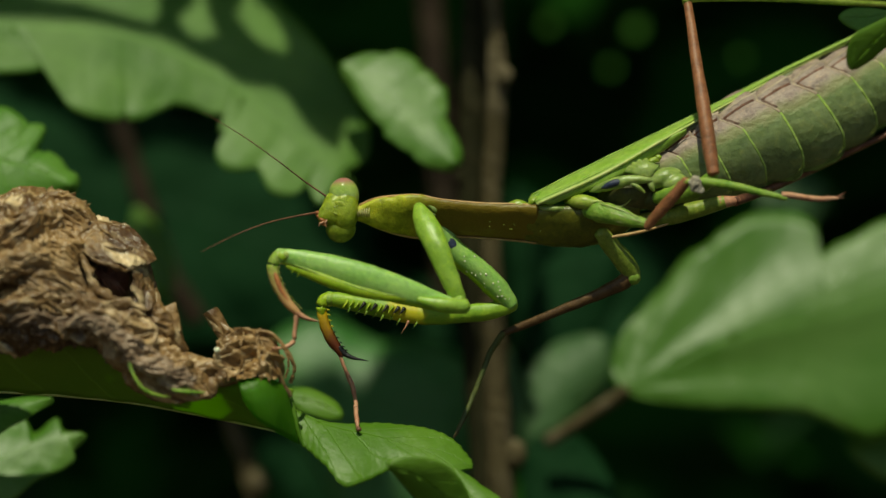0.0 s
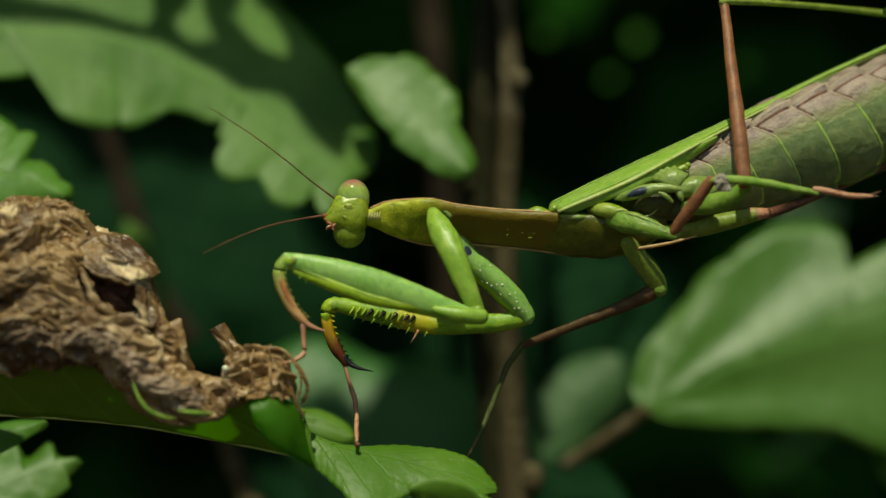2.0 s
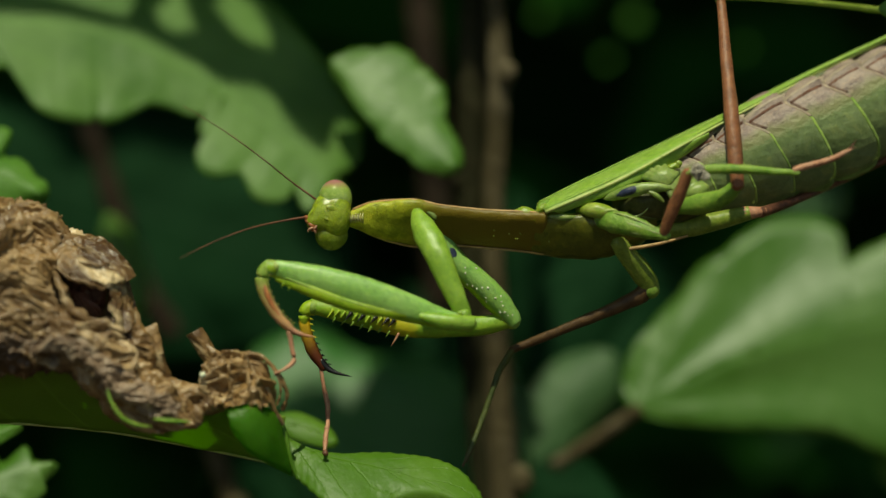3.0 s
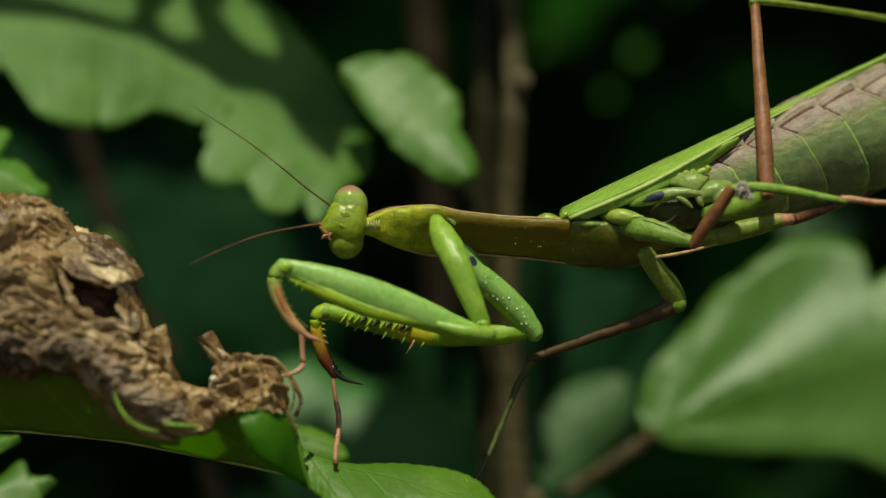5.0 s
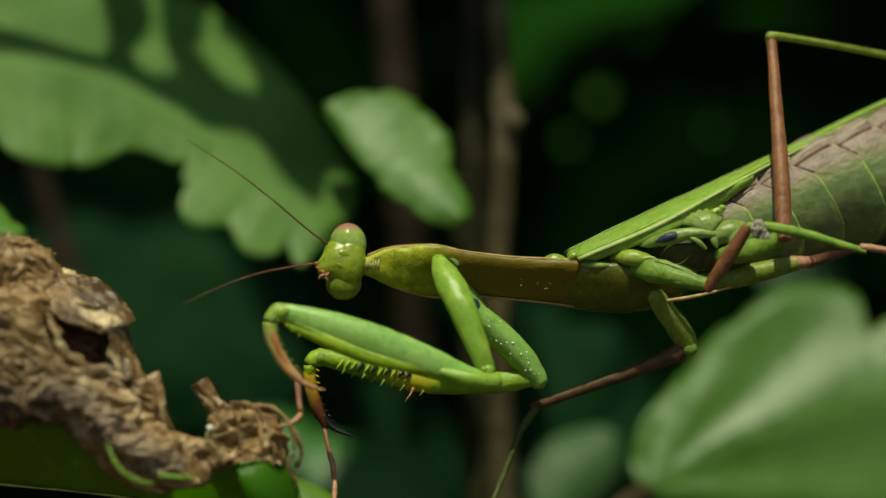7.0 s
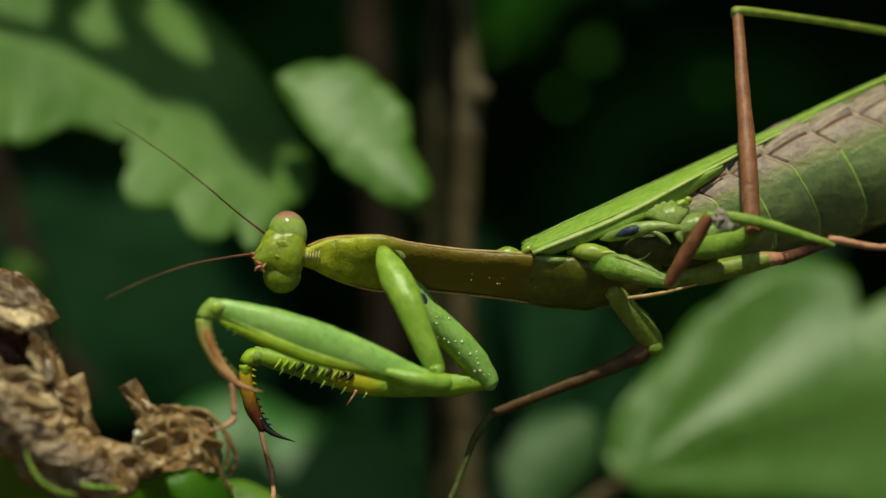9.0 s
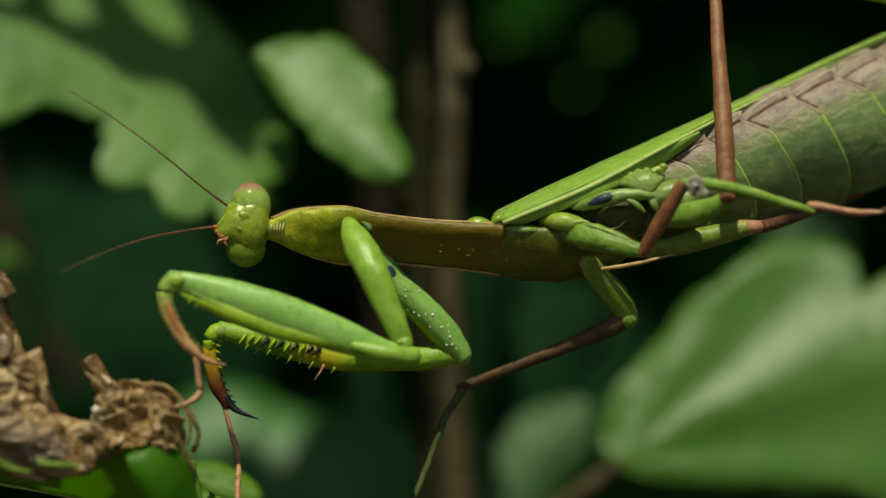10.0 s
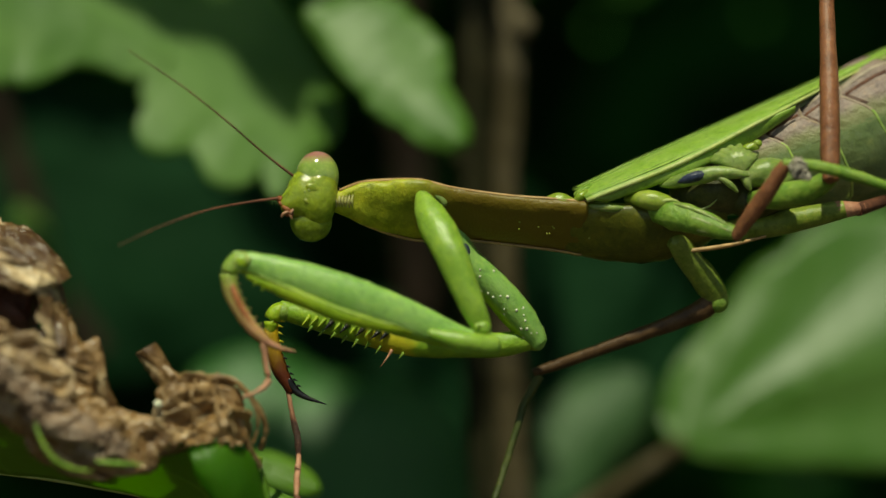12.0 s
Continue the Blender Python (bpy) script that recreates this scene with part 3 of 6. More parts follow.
shrub_leaf("broad_leaf", [(23.9, 50.9, -18.7), (22.5, 51.6, -17.1), (22.5, 52.3, -15.1), (22.9, 53.1, -13.1), (23.8, 53.8, -11.1), (24.8, 54.3, -9.7), (25.6, 54.6, -8.8), (26.8, 55.0, -7.5), (28.1, 55.5, -6.0), (29.7, 56.0, -4.6), (30.8, 56.6, -2.9), (32.5, 57.2, -1.1), (34.0, 57.5, -0.2), (35.4, 57.7, 0.5), (36.7, 58.1, 1.8), (38.0, 58.4, 2.7), (39.6, 58.7, 3.8), (41.7, 59.0, 4.7), (44.6, 59.0, 5.1), (47.4, 58.8, 4.9), (49.8, 58.1, 3.5), (49.9, 57.4, 1.7), (49.0, 57.0, 0.3), (47.8, 56.1, -2.0), (49.4, 56.3, -1.3), (50.8, 56.6, -0.5), (52.9, 57.0, 0.8), (55.0, 57.2, 1.7), (60.3, 57.9, 4.2), (67.7, 57.2, 3.1), (73.5, 55.5, -0.7), (74.5, 52.4, -8.9), (71.2, 50.2, -14.8), (65.1, 48.8, -19.2), (58.5, 46.9, -25.2), (53.6, 47.5, -24.2), (50.9, 48.0, -23.0), (47.8, 48.6, -21.8), (41.8, 49.1, -21.4), (33.8, 49.6, -20.8), (28.3, 50.1, -20.2), (25.5, 50.5, -19.6)], [(23.9, 51.0, -18.4), (28.0, 51.5, -16.7), (34.1, 52.4, -13.5), (40.2, 52.9, -11.6), (46.3, 53.2, -10.0), (53.7, 53.5, -8.2), (71.9, 54.4, -3.7)], M_BROAD,
           "broad lobed bright green leaf in full sun", cup=0.3, ripple=0.4, fan=0.34, keel=0.26, n=380, stalk=[(24.0, 51.2, -18.8), (19.94, 53, -21.81), (14.37, 55, -25.51)])
shrub_leaf("side_leaf", [(-63.8, 25.4, 18.4), (-58.1, 25.4, 18.4), (-54.9, 25.3, 18.2), (-52.6, 24.6, 16.8), (-51.8, 24.3, 16.1), (-50.9, 24.4, 16.3), (-49.9, 24.2, 15.9), (-50.0, 23.7, 14.8), (-50.5, 23.1, 13.5), (-50.1, 22.7, 12.7), (-49.0, 22.7, 12.8), (-47.7, 22.3, 12.0), (-46.7, 21.7, 10.6), (-45.5, 21.3, 9.8), (-45.3, 20.7, 8.4), (-46.0, 20.2, 7.5), (-47.7, 20.0, 6.9), (-52.1, 19.2, 5.2), (-56, 18, 2.8), (-62.2, 18.7, 4.2)], [(-62.7, 22.4, 12), (-57.1, 22, 11.3), (-50.7, 21.4, 9.9), (-46, 20.4, 7.8)], M_BACK_FRESH,
           "fresh green toothed leaf behind the withered leaf", cup=1.5, ripple=0.8)
shrub_leaf("lower_leaf", [(-60.6, 22.5, -20.3), (-54.9, 21.9, -21.3), (-52.2, 22.2, -20.8), (-50.7, 21.3, -22.3), (-48.1, 22.2, -20.8), (-47, 21.3, -22.3), (-44.3, 21, -22.9), (-45.8, 19.9, -24.7), (-45.6, 19.2, -25.8), (-47.9, 18.3, -27.4), (-50.3, 17.7, -28.4), (-52.9, 16.5, -30.4), (-58.3, 15.7, -31.7)], [(-58.6, 18.1, -27.7), (-53.9, 19.3, -25.7), (-49.9, 20.3, -24), (-45, 21, -22.9)], M_BACK,
           "grey-green lobed leaf low on the shrub", cup=1.0, ripple=0.8)
shrub_leaf("bent_leaf", [(-57.9, 12.8, -18.6), (-53.8, 13, -18.3), (-50.5, 13.4, -17.8), (-47.5, 13.2, -18.1), (-49.6, 11.9, -19.7), (-52.2, 10.6, -21.2), (-56.1, 9.1, -23.1)], [(-57, 11, -20.8), (-52.4, 12.2, -19.3), (-47.8, 13.1, -18.2)], M_BACK_FRESH,
           "light green narrow leaf under the leaf edge", cup=0.6, ripple=0.3)
shrub_leaf("shaded_leaf", [(-25.2, 87.7, -13.6), (-21.7, 89.4, -10), (-14.9, 89.9, -9.4), (-9.3, 88.8, -12.6), (-5.2, 89.3, -11.9), (1.3, 88.9, -13.3), (5.3, 86.6, -19.2), (6.1, 83.3, -27), (4.4, 79.3, -36.3), (-5, 76.9, -40.8), (-13.7, 78.5, -36.2), (-19, 81.6, -28.5), (-23.5, 84.8, -20.7)], [(-24.4, 87.4, -14.4), (-17.9, 86, -18.3), (-8.3, 84.1, -23.9), (2.8, 79.9, -34.7)], M_WAXY,
           "broad dark green leaf half in shade behind the feeding legs", cup=2.5, ripple=1.5)
shrub_leaf("upright_leaf", [(-42.6, 71.1, 5.5), (-40.6, 70.9, 4.7), (-38.4, 70.4, 1.6), (-37.1, 69.6, -3), (-37.5, 68.9, -6.9), (-39.8, 69.1, -6.1), (-41.8, 69.6, -3), (-43.2, 70.4, 1.6)], [(-42.3, 71, 5.4), (-40.5, 70.3, 0.9), (-37.9, 69, -6.3)], M_BACK,
           "narrow bluish green leaf hanging in half shade", cup=1.0, ripple=0.6)
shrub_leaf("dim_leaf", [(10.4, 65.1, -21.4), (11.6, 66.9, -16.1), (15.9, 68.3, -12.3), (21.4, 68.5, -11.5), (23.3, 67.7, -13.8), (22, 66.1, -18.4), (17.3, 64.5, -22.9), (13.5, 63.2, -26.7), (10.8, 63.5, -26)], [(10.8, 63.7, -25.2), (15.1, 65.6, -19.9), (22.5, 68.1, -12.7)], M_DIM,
           "green leaf near the woody stem, half shade in its colour", cup=1.5, ripple=1.0)
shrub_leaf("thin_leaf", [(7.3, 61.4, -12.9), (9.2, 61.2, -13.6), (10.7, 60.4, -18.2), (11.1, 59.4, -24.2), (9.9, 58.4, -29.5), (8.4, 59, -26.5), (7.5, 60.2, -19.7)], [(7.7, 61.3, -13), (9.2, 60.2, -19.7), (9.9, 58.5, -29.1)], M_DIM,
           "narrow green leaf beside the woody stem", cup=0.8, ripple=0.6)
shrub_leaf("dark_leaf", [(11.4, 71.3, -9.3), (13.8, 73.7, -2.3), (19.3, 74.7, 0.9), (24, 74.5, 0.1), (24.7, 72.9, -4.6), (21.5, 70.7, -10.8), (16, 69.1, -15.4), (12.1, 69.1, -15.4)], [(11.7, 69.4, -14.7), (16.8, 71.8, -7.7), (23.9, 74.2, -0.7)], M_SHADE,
           "bluish green leaf, its shade put into the colour", cup=1.5, ripple=1.0)
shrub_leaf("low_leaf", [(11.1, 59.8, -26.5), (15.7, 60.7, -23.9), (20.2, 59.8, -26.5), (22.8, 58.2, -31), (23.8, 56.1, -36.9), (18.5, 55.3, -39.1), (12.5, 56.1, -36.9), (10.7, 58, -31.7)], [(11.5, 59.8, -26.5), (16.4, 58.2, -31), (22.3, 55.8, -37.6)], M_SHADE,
           "green leaf low beside the woody stem, shade painted in", cup=1.5, ripple=1.0)
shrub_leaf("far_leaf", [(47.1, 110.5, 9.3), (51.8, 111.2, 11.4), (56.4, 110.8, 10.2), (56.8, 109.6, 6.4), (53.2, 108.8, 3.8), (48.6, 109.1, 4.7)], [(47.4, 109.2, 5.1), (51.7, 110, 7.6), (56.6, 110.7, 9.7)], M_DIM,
           "leaf behind the abdomen, dimmed in its colour", cup=1.0, ripple=0.6)
shrub_leaf("edge_leaf", [(54.4, 59.4, -25.7), (59.8, 61.8, -19), (65.4, 62.6, -16.7), (68.2, 60.4, -22.8), (66.4, 58.3, -28.7), (60.2, 57.5, -30.9)], [(55.1, 58.8, -27.2), (60.6, 60.4, -22.8), (67.6, 61.8, -19)], M_BACK,
           "blue-green leaf in half shade", cup=1.0, ripple=0.8)


# These big leaves carry their shade in the material's colour.
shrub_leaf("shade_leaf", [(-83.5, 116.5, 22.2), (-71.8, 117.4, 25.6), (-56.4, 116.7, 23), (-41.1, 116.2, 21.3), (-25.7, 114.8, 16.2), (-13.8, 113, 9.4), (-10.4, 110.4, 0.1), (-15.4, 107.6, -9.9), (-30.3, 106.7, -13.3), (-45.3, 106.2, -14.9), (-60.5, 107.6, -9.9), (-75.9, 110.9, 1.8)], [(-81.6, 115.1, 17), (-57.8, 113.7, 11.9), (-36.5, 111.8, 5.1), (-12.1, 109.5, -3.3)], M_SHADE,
           "large leaf with full shade put into its dark green", cup=2.5, ripple=2.0)
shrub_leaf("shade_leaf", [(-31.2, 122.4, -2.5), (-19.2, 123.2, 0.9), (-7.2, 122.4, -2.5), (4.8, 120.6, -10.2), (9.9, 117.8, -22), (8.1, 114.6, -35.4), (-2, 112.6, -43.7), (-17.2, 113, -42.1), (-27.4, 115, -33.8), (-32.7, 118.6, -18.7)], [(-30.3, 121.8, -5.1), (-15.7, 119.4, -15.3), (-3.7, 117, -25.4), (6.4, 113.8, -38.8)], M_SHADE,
           "large leaf with full shade put into its dark green", cup=2.5, ripple=2.0)
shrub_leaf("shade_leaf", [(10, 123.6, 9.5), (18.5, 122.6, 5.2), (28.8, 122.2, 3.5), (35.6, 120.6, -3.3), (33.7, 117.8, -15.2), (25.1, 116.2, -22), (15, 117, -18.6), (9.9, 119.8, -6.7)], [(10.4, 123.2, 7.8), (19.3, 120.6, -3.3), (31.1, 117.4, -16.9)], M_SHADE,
           "large leaf with full shade put into its dark green", cup=2.5, ripple=2.0)
for x, y, z, long in FAR_LEAVES:
    long *= 0.8
    shrub_leaf("distant_leaf", [(x - long * 0.5, y, z - long * 0.2), (x - long * 0.3, y + 1, z + long * 0.35), (x + long * 0.1, y + 2, z + long * 0.5),
                                (x + long * 0.5, y + 1, z + long * 0.2), (x + long * 0.35, y, z - long * 0.3), (x - long * 0.1, y - 1, z - long * 0.5)],
               [(x - long * 0.45, y, z - long * 0.35), (x, y + 0.5, z), (x + long * 0.42, y + 1, z + long * 0.3)], M_FAR,
               "small far leaf caught by the sun", cup=0.6, ripple=0.4)


# ---- unseen leaves overhead, cut to cast wanted shadows on shrub, abdomen and stem ----
def overhead(outline, rib, material=M_DEEP_SHADE, label="unseen leaf added overhead to cast a shadow"):
    return shrub_leaf("shadow_casting_leaf", outline, rib, material, label, cup=0.5, ripple=0.5, group="overhanging leaves",
                      stalk=[rib[0], tuple(Vector(rib[0]) + sun_way * 6), tuple(Vector(rib[0]) + sun_way * 13)])


overhead([(-77.7, 1.1, 101.7), (-70.5, 2.8, 101.3), (-60.7, 5.1, 100.8), (-53.1, 7.0, 100.4), (-47.4, 8.0, 99.5), (-42.2, 8.7, 98.3), (-37.5, 8.5, 95.5), (-35.1, 8.5, 94.4), (-32.4, 8.1, 92.3), (-28.5, 8.9, 91.9), (-26.6, 8.8, 90.8), (-23.8, 7.3, 86.8), (-21.8, 6.8, 84.8), (-19.8, 6.7, 84.0), (-19.2, 8.6, 87.2), (-17.9, 10.0, 89.4), (-18.6, 10.7, 90.4), (-27.1, 12.0, 96.7), (-29.1, 11.8, 97.4), (-31.5, 12.2, 99.2), (-33.1, 12.9, 101.3), (-34.2, 11.4, 99.3), (-36.3, 10.5, 98.6), (-38.3, 9.8, 98.3), (-39.9, 10.0, 99.4), (-40.9, 10.6, 100.9), (-42.4, 9.6, 99.9), (-45.1, 9.2, 100.5), (-48.8, 8.8, 101.6), (-52.2, 8.4, 102.6), (-54.2, 8.2, 103.2), (-60.9, 7.0, 104.2), (-70.8, 4.7, 105.0)], [(-77.8, 1.8, 103.1), (-60.8, 6.1, 102.5), (-47.4, 8.7, 100.7), (-35.2, 9.7, 96.6), (-25.6, 10.4, 93.2), (-19.4, 7.9, 86.0)])
overhead([(-44.2, 7.6, 103.8), (-43.6, 8.8, 105.7), (-44.2, 10.6, 109.3), (-45.5, 13.5, 115.0), (-41.4, 15.4, 116.6), (-39.2, 12.4, 110.1), (-39.5, 10.4, 106.6), (-40.8, 9.2, 105.1), (-41.7, 8.2, 103.8)], [(-43.5, 14.7, 116.2), (-42.2, 11.6, 110.0), (-42.9, 8.0, 103.9)])
overhead([(-36.0, 9.2, 102.7), (-37.6, 10.8, 106.4), (-38.1, 12.7, 110.1), (-38.0, 16.0, 115.9), (-32.5, 17.5, 116.0), (-32.7, 14.2, 110.2), (-33.1, 12.4, 107.0), (-33.9, 11.0, 105.0), (-34.1, 9.9, 103.1)], [(-35.2, 16.7, 115.8), (-35.4, 13.5, 110.1), (-35.0, 9.6, 103.0)])
overhead([(-31.0, 14.0, 105.7), (-31.7, 16.2, 109.9), (-30.9, 19.2, 115.0), (-25.3, 20.6, 114.4), (-20.6, 17.4, 106.5), (-16.8, 12.6, 96.0), (-14.9, 10.6, 91.0), (-15.6, 9.5, 89.0), (-18.8, 9.3, 88.6), (-20.3, 9.8, 92.9), (-26.7, 11.0, 98.2), (-27.0, 12.1, 100.2), (-28.2, 13.2, 102.8), (-29.6, 14.0, 105.0)], [(-28.8, 19.6, 114.7), (-23.1, 14.5, 102.8), (-15.8, 10.4, 90.4)])
overhead([(24.8, -64.1, 139.6), (27, -64.1, 141.0), (29.7, -64.1, 142.4), (30.3, -64.1, 141.0), (32.2, -64.1, 142.2), (34.2, -64.1, 143.8), (36.9, -64.1, 146.0), (40.3, -64.1, 148.2), (44.3, -64.1, 150.6), (50.7, -64.1, 152.5), (47.6, -64.1, 135.1), (34.2, -64.1, 131), (25.8, -64.1, 133.7), (23.6, -64.1, 137.4)], [(25.5, -64.1, 138.5), (32.9, -64.1, 140.4), (48.6, -64.1, 150.5)])
overhead([(-16.7, 12.8, 100.1), (-17.8, 16.1, 107.8), (-17.7, 18.8, 114.1), (-16.7, 21.1, 119.6), (-13.9, 23.2, 124.3), (-8.3, 24.5, 126.7), (-1.8, 24.4, 125.9), (1.8, 22.2, 120.3), (2.1, 16.9, 107.8), (0.5, 12.8, 98.5), (-5.1, 10.3, 93.2), (-12.9, 10.3, 94.0)], [(-16.5, 13.5, 101.6), (-11.4, 17.7, 110.9), (-1.8, 21.4, 118.8)], M_BACK_FRESH, "unseen translucent leaf added overhead to cast a green shadow")

overhead([(0, 18.2, 76.5), (3.5, 18.4, 79), (5.2, 18.2, 86), (5.6, 18, 96), (4, 18.2, 107), (1, 18.4, 113), (-2.2, 18.2, 106), (-4, 18, 95), (-3.6, 18.2, 85)], [(1, 18.2, 113), (0.6, 18.2, 95), (0, 18.2, 77)])
overhead([(-15.8, 44.4, 77.7), (-14.5, 45.6, 80.6), (-11.2, 46.5, 82.8), (-8.3, 45.7, 80.9), (-5.4, 44.5, 78.1), (-2.0, 43.3, 75.1), (-0.4, 41.3, 70.2), (-0.5, 38.6, 63.8), (-3.8, 37.0, 59.9), (-11.0, 36.6, 58.8), (-21.0, 37.0, 59.9), (-20.6, 38.9, 64.4), (-19.4, 40.8, 69.1), (-17.5, 42.7, 73.6)], [(-11.2, 46.5, 82.8), (-11.0, 44.0, 76.9), (-10.8, 41.6, 71.1), (-15.9, 39.3, 65.5)])


# ---- woody stems ----
def woody(name, points, radii, material, label, nodes=()):
    ob = thing(name, points[0], label, "stem", "woody stems")
    part("shoot", round_rod(points, radii, 60, 18, rough=0.35, freq=0.35), material, ob)
    for p, r in nodes:
        part("node", ball(p, (r, r, r * 1.25), rough=0.3, freq=0.8), material, ob, "swollen tan leaf scar")
    return ob


woody("woody_stem", [(10.2, 46, -78.2), (7.5, 45, -28.36), (6.9, 45, -16.0), (6.5, 44, -3.63), (6.44, 44, 4.58), (6.76, 44, 14.84), (7.0, 44, 23.04), (6.5, 45, 32.0), (6.1, 47, 45), (5.6, 52, 78), (5.2, 57, 125)],
      [1.9, 1.75, 1.6, 1.4, 1.35, 1.35, 1.4, 1.25, 1.2, 1.1, 1.0], M_STEM, "upright brown woody shrub stem with leaf scars",
      [((7.9, 42.8, 22.5), 1.2), ((9.4, 44, -26.8), 1.5)])
# Added dark stem: stands in for shade on the lit stem's left side.
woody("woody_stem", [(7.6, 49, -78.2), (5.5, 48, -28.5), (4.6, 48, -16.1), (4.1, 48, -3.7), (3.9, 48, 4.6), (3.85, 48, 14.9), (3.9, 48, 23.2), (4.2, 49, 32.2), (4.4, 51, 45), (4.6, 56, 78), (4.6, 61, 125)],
      [2.1, 2.0, 1.95, 1.9, 1.9, 1.9, 1.9, 1.8, 1.7, 1.6, 1.4], M_STEM_SHADED_SIDE, "added dark stem standing in for the lighter stem's shaded side",
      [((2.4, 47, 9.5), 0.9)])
left_run, right_run, low_run = ([(-120.2, 8, 116.0), (-78.8, -4.0, 114.7), (-60, 4.0, 123.0), (-44.5, 8.9, 127.8), (-36.2, 10.9, 127.4), (-29.8, 13.8, 126.3)], [(25.5, -25.9, 146.3), (28.9, -24.1, 149.7), (36.9, -22.6, 152.3), (52.2, -13.9, 168.4), (81, -5.7, 184.2), (128.3, -1.5, 192.3)]), ([(25, -68.5, 147.4), (32.1, -68.5, 149.4), (48, -68.5, 159.4), (72, -68.5, 172.9)], [(-65.2, -68.5, 172.2)]), ([(-17.3, 9.0, 110.5), (-12.2, 13.2, 119.8), (-2.6, 16.9, 127.7)], [(-77.9, 34.9, 179.3)])
# Unseen branches, added to hold the leaves that cast the shadows.
woody("branch", [(-330, 150, 150), (-180, 60, 128), *left_run[0]], [1.4, 1.3, 1.2, 1.1, 1.0, 0.9, 0.8, 0.7], M_STEM_DARK, "unseen slender branch added to hold the shadow-casting leaves")
woody("branch", [(330, 150, 190), (190, 10, 170), *reversed(right_run[0])], [1.4, 1.3, 1.2, 1.1, 1.0, 0.8], M_STEM_DARK, "unseen slender branch added to hold the shadow-casting leaves")
woody("branch", [(30, 110, 135), *reversed(low_run[0])], [1.2, 1.1, 1.0, 0.8], M_STEM_DARK, "unseen slender branch added to hold the shadow-casting leaves")
woody("branch", [(150, 160, 175), (60, 70, 148), (22, 24, 130), (-0.02, 12.4, 124.6)], [1.2, 1.0, 0.8, 0.5], M_STEM_DARK, "unseen slender branch added to hold the shadow-casting leaves")
woody("branch", [(-60, 175, 150), (-35, 110, 118), (-16.2, 54.7, 99.4), (-12.2, 40.7, 94.4)], [1.2, 1.0, 0.8, 0.5], M_STEM_DARK, "unseen slender branch added to hold the shadow-casting leaves")
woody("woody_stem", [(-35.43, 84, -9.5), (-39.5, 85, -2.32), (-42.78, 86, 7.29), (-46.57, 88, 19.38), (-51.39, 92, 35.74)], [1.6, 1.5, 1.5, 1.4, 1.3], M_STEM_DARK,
      "slanting reddish stem, shade put into its dark colour", [((-41.74, 85, 4.08), 1.8)])
woody("woody_stem", [(0.49, 100, -4.86), (-0.74, 100, 19.84), (-2.82, 104, 44.87)], [2.2, 2.0, 1.9], M_STEM_DARK, "stem deep in the shrub, shade put into its dark colour", [((-0.49, 100, 14.9), 2.5)])
woody("woody_stem", [(-24.17, 66, -43.03), (-26.48, 66, -30.72), (-29.29, 68, -23.11)], [1.6, 1.5, 1.3], M_STEM, "short tan stem under the leaves", [((-25.51, 65, -32.19), 1.8)])

# ---- leaf tip hanging by the abdomen ----
tip = thing("sprig", (53.1, -10, 28.7), "young sprig with two small green leaves by the abdomen's end", "sprig")
part("leaflet", leaf_mesh(*([(45.9, -9, 26.9), (47.1, -8.6, 28), (49.1, -8.5, 28.1), (50.7, -8.6, 27.9), (52.6, -8.8, 27.3), (51.2, -9.3, 26.1), (49.6, -9.6, 25.3), (47.6, -9.6, 25.5)], [(52.6, -8.7, 27.6), (49.3, -9, 26.9), (46.1, -9, 26.9)]), 0.3, 0.2, n=60, rings=5), M_BACK_FRESH, tip, thick=0.2)
part("leaflet", leaf_mesh(*([(54, -13.4, 29.1), (52.2, -12.4, 27.2), (49.3, -11.5, 25.7), (47.5, -11, 24.7), (46.7, -10, 22.8), (47.2, -9, 20.8), (49.3, -9.4, 21.6), (51.1, -10.2, 23.2), (53.6, -11, 24.7), (55.4, -12, 26.6)], [(54, -12.9, 28.2), (50.4, -11, 24.7), (47.2, -9.1, 21.1)]), 0.4, 0.3, n=60, rings=5), M_HOST, tip, "dark underside of a leaflet", thick=0.2)
part("twig", round_rod([(59.76, -9, 32.68), (55.84, -9, 29.42), (52.58, -9, 27.46)], [0.5, 0.4, 0.3]), M_STEM, tip)

# ---- the leaf that carries the withered one ----
host = thing("green_leaf", (-52.25, 0, -13.93), "fresh green leaf with a curled edge, carrying a withered brown leaf", "leaf")
part("blade_underside", sheet([(-67.62, -12, -5.12), (-54.93, -10, -7.74), (-47.23, -9, -8.74), (-41.46, -8, -10.27), (-35.66, -7, -13.04), (-29.83, -6, -16.03), (-22.66, -5, -15.41), (-17.47, -3, -16.48)],
                              [(-69.9, 2, -16.67), (-56.51, 2, -16.81), (-48.48, 2, -17.14), (-42.45, 2, -17.61), (-36.34, 1, -18.24), (-30.33, 1, -19.31), (-22.93, 0, -20.73), (-18.04, -2, -21.69)], 70, 14, 0.8, 0.25), M_HOST_UNDER, host,
     "shaded dull green underside", thick=0.22)
part("margin", round_rod([(-69.9, 2, -16.74), (-56.51, 2, -16.87), (-48.48, 2, -17.21), (-42.45, 2, -17.68), (-36.34, 1, -18.3), (-30.33, 1, -19.37), (-22.93, 0, -20.79), (-18.04, -2, -21.76)], [0.16] * 8, 60, 6), M_VEIN, host, "thin pale margin")
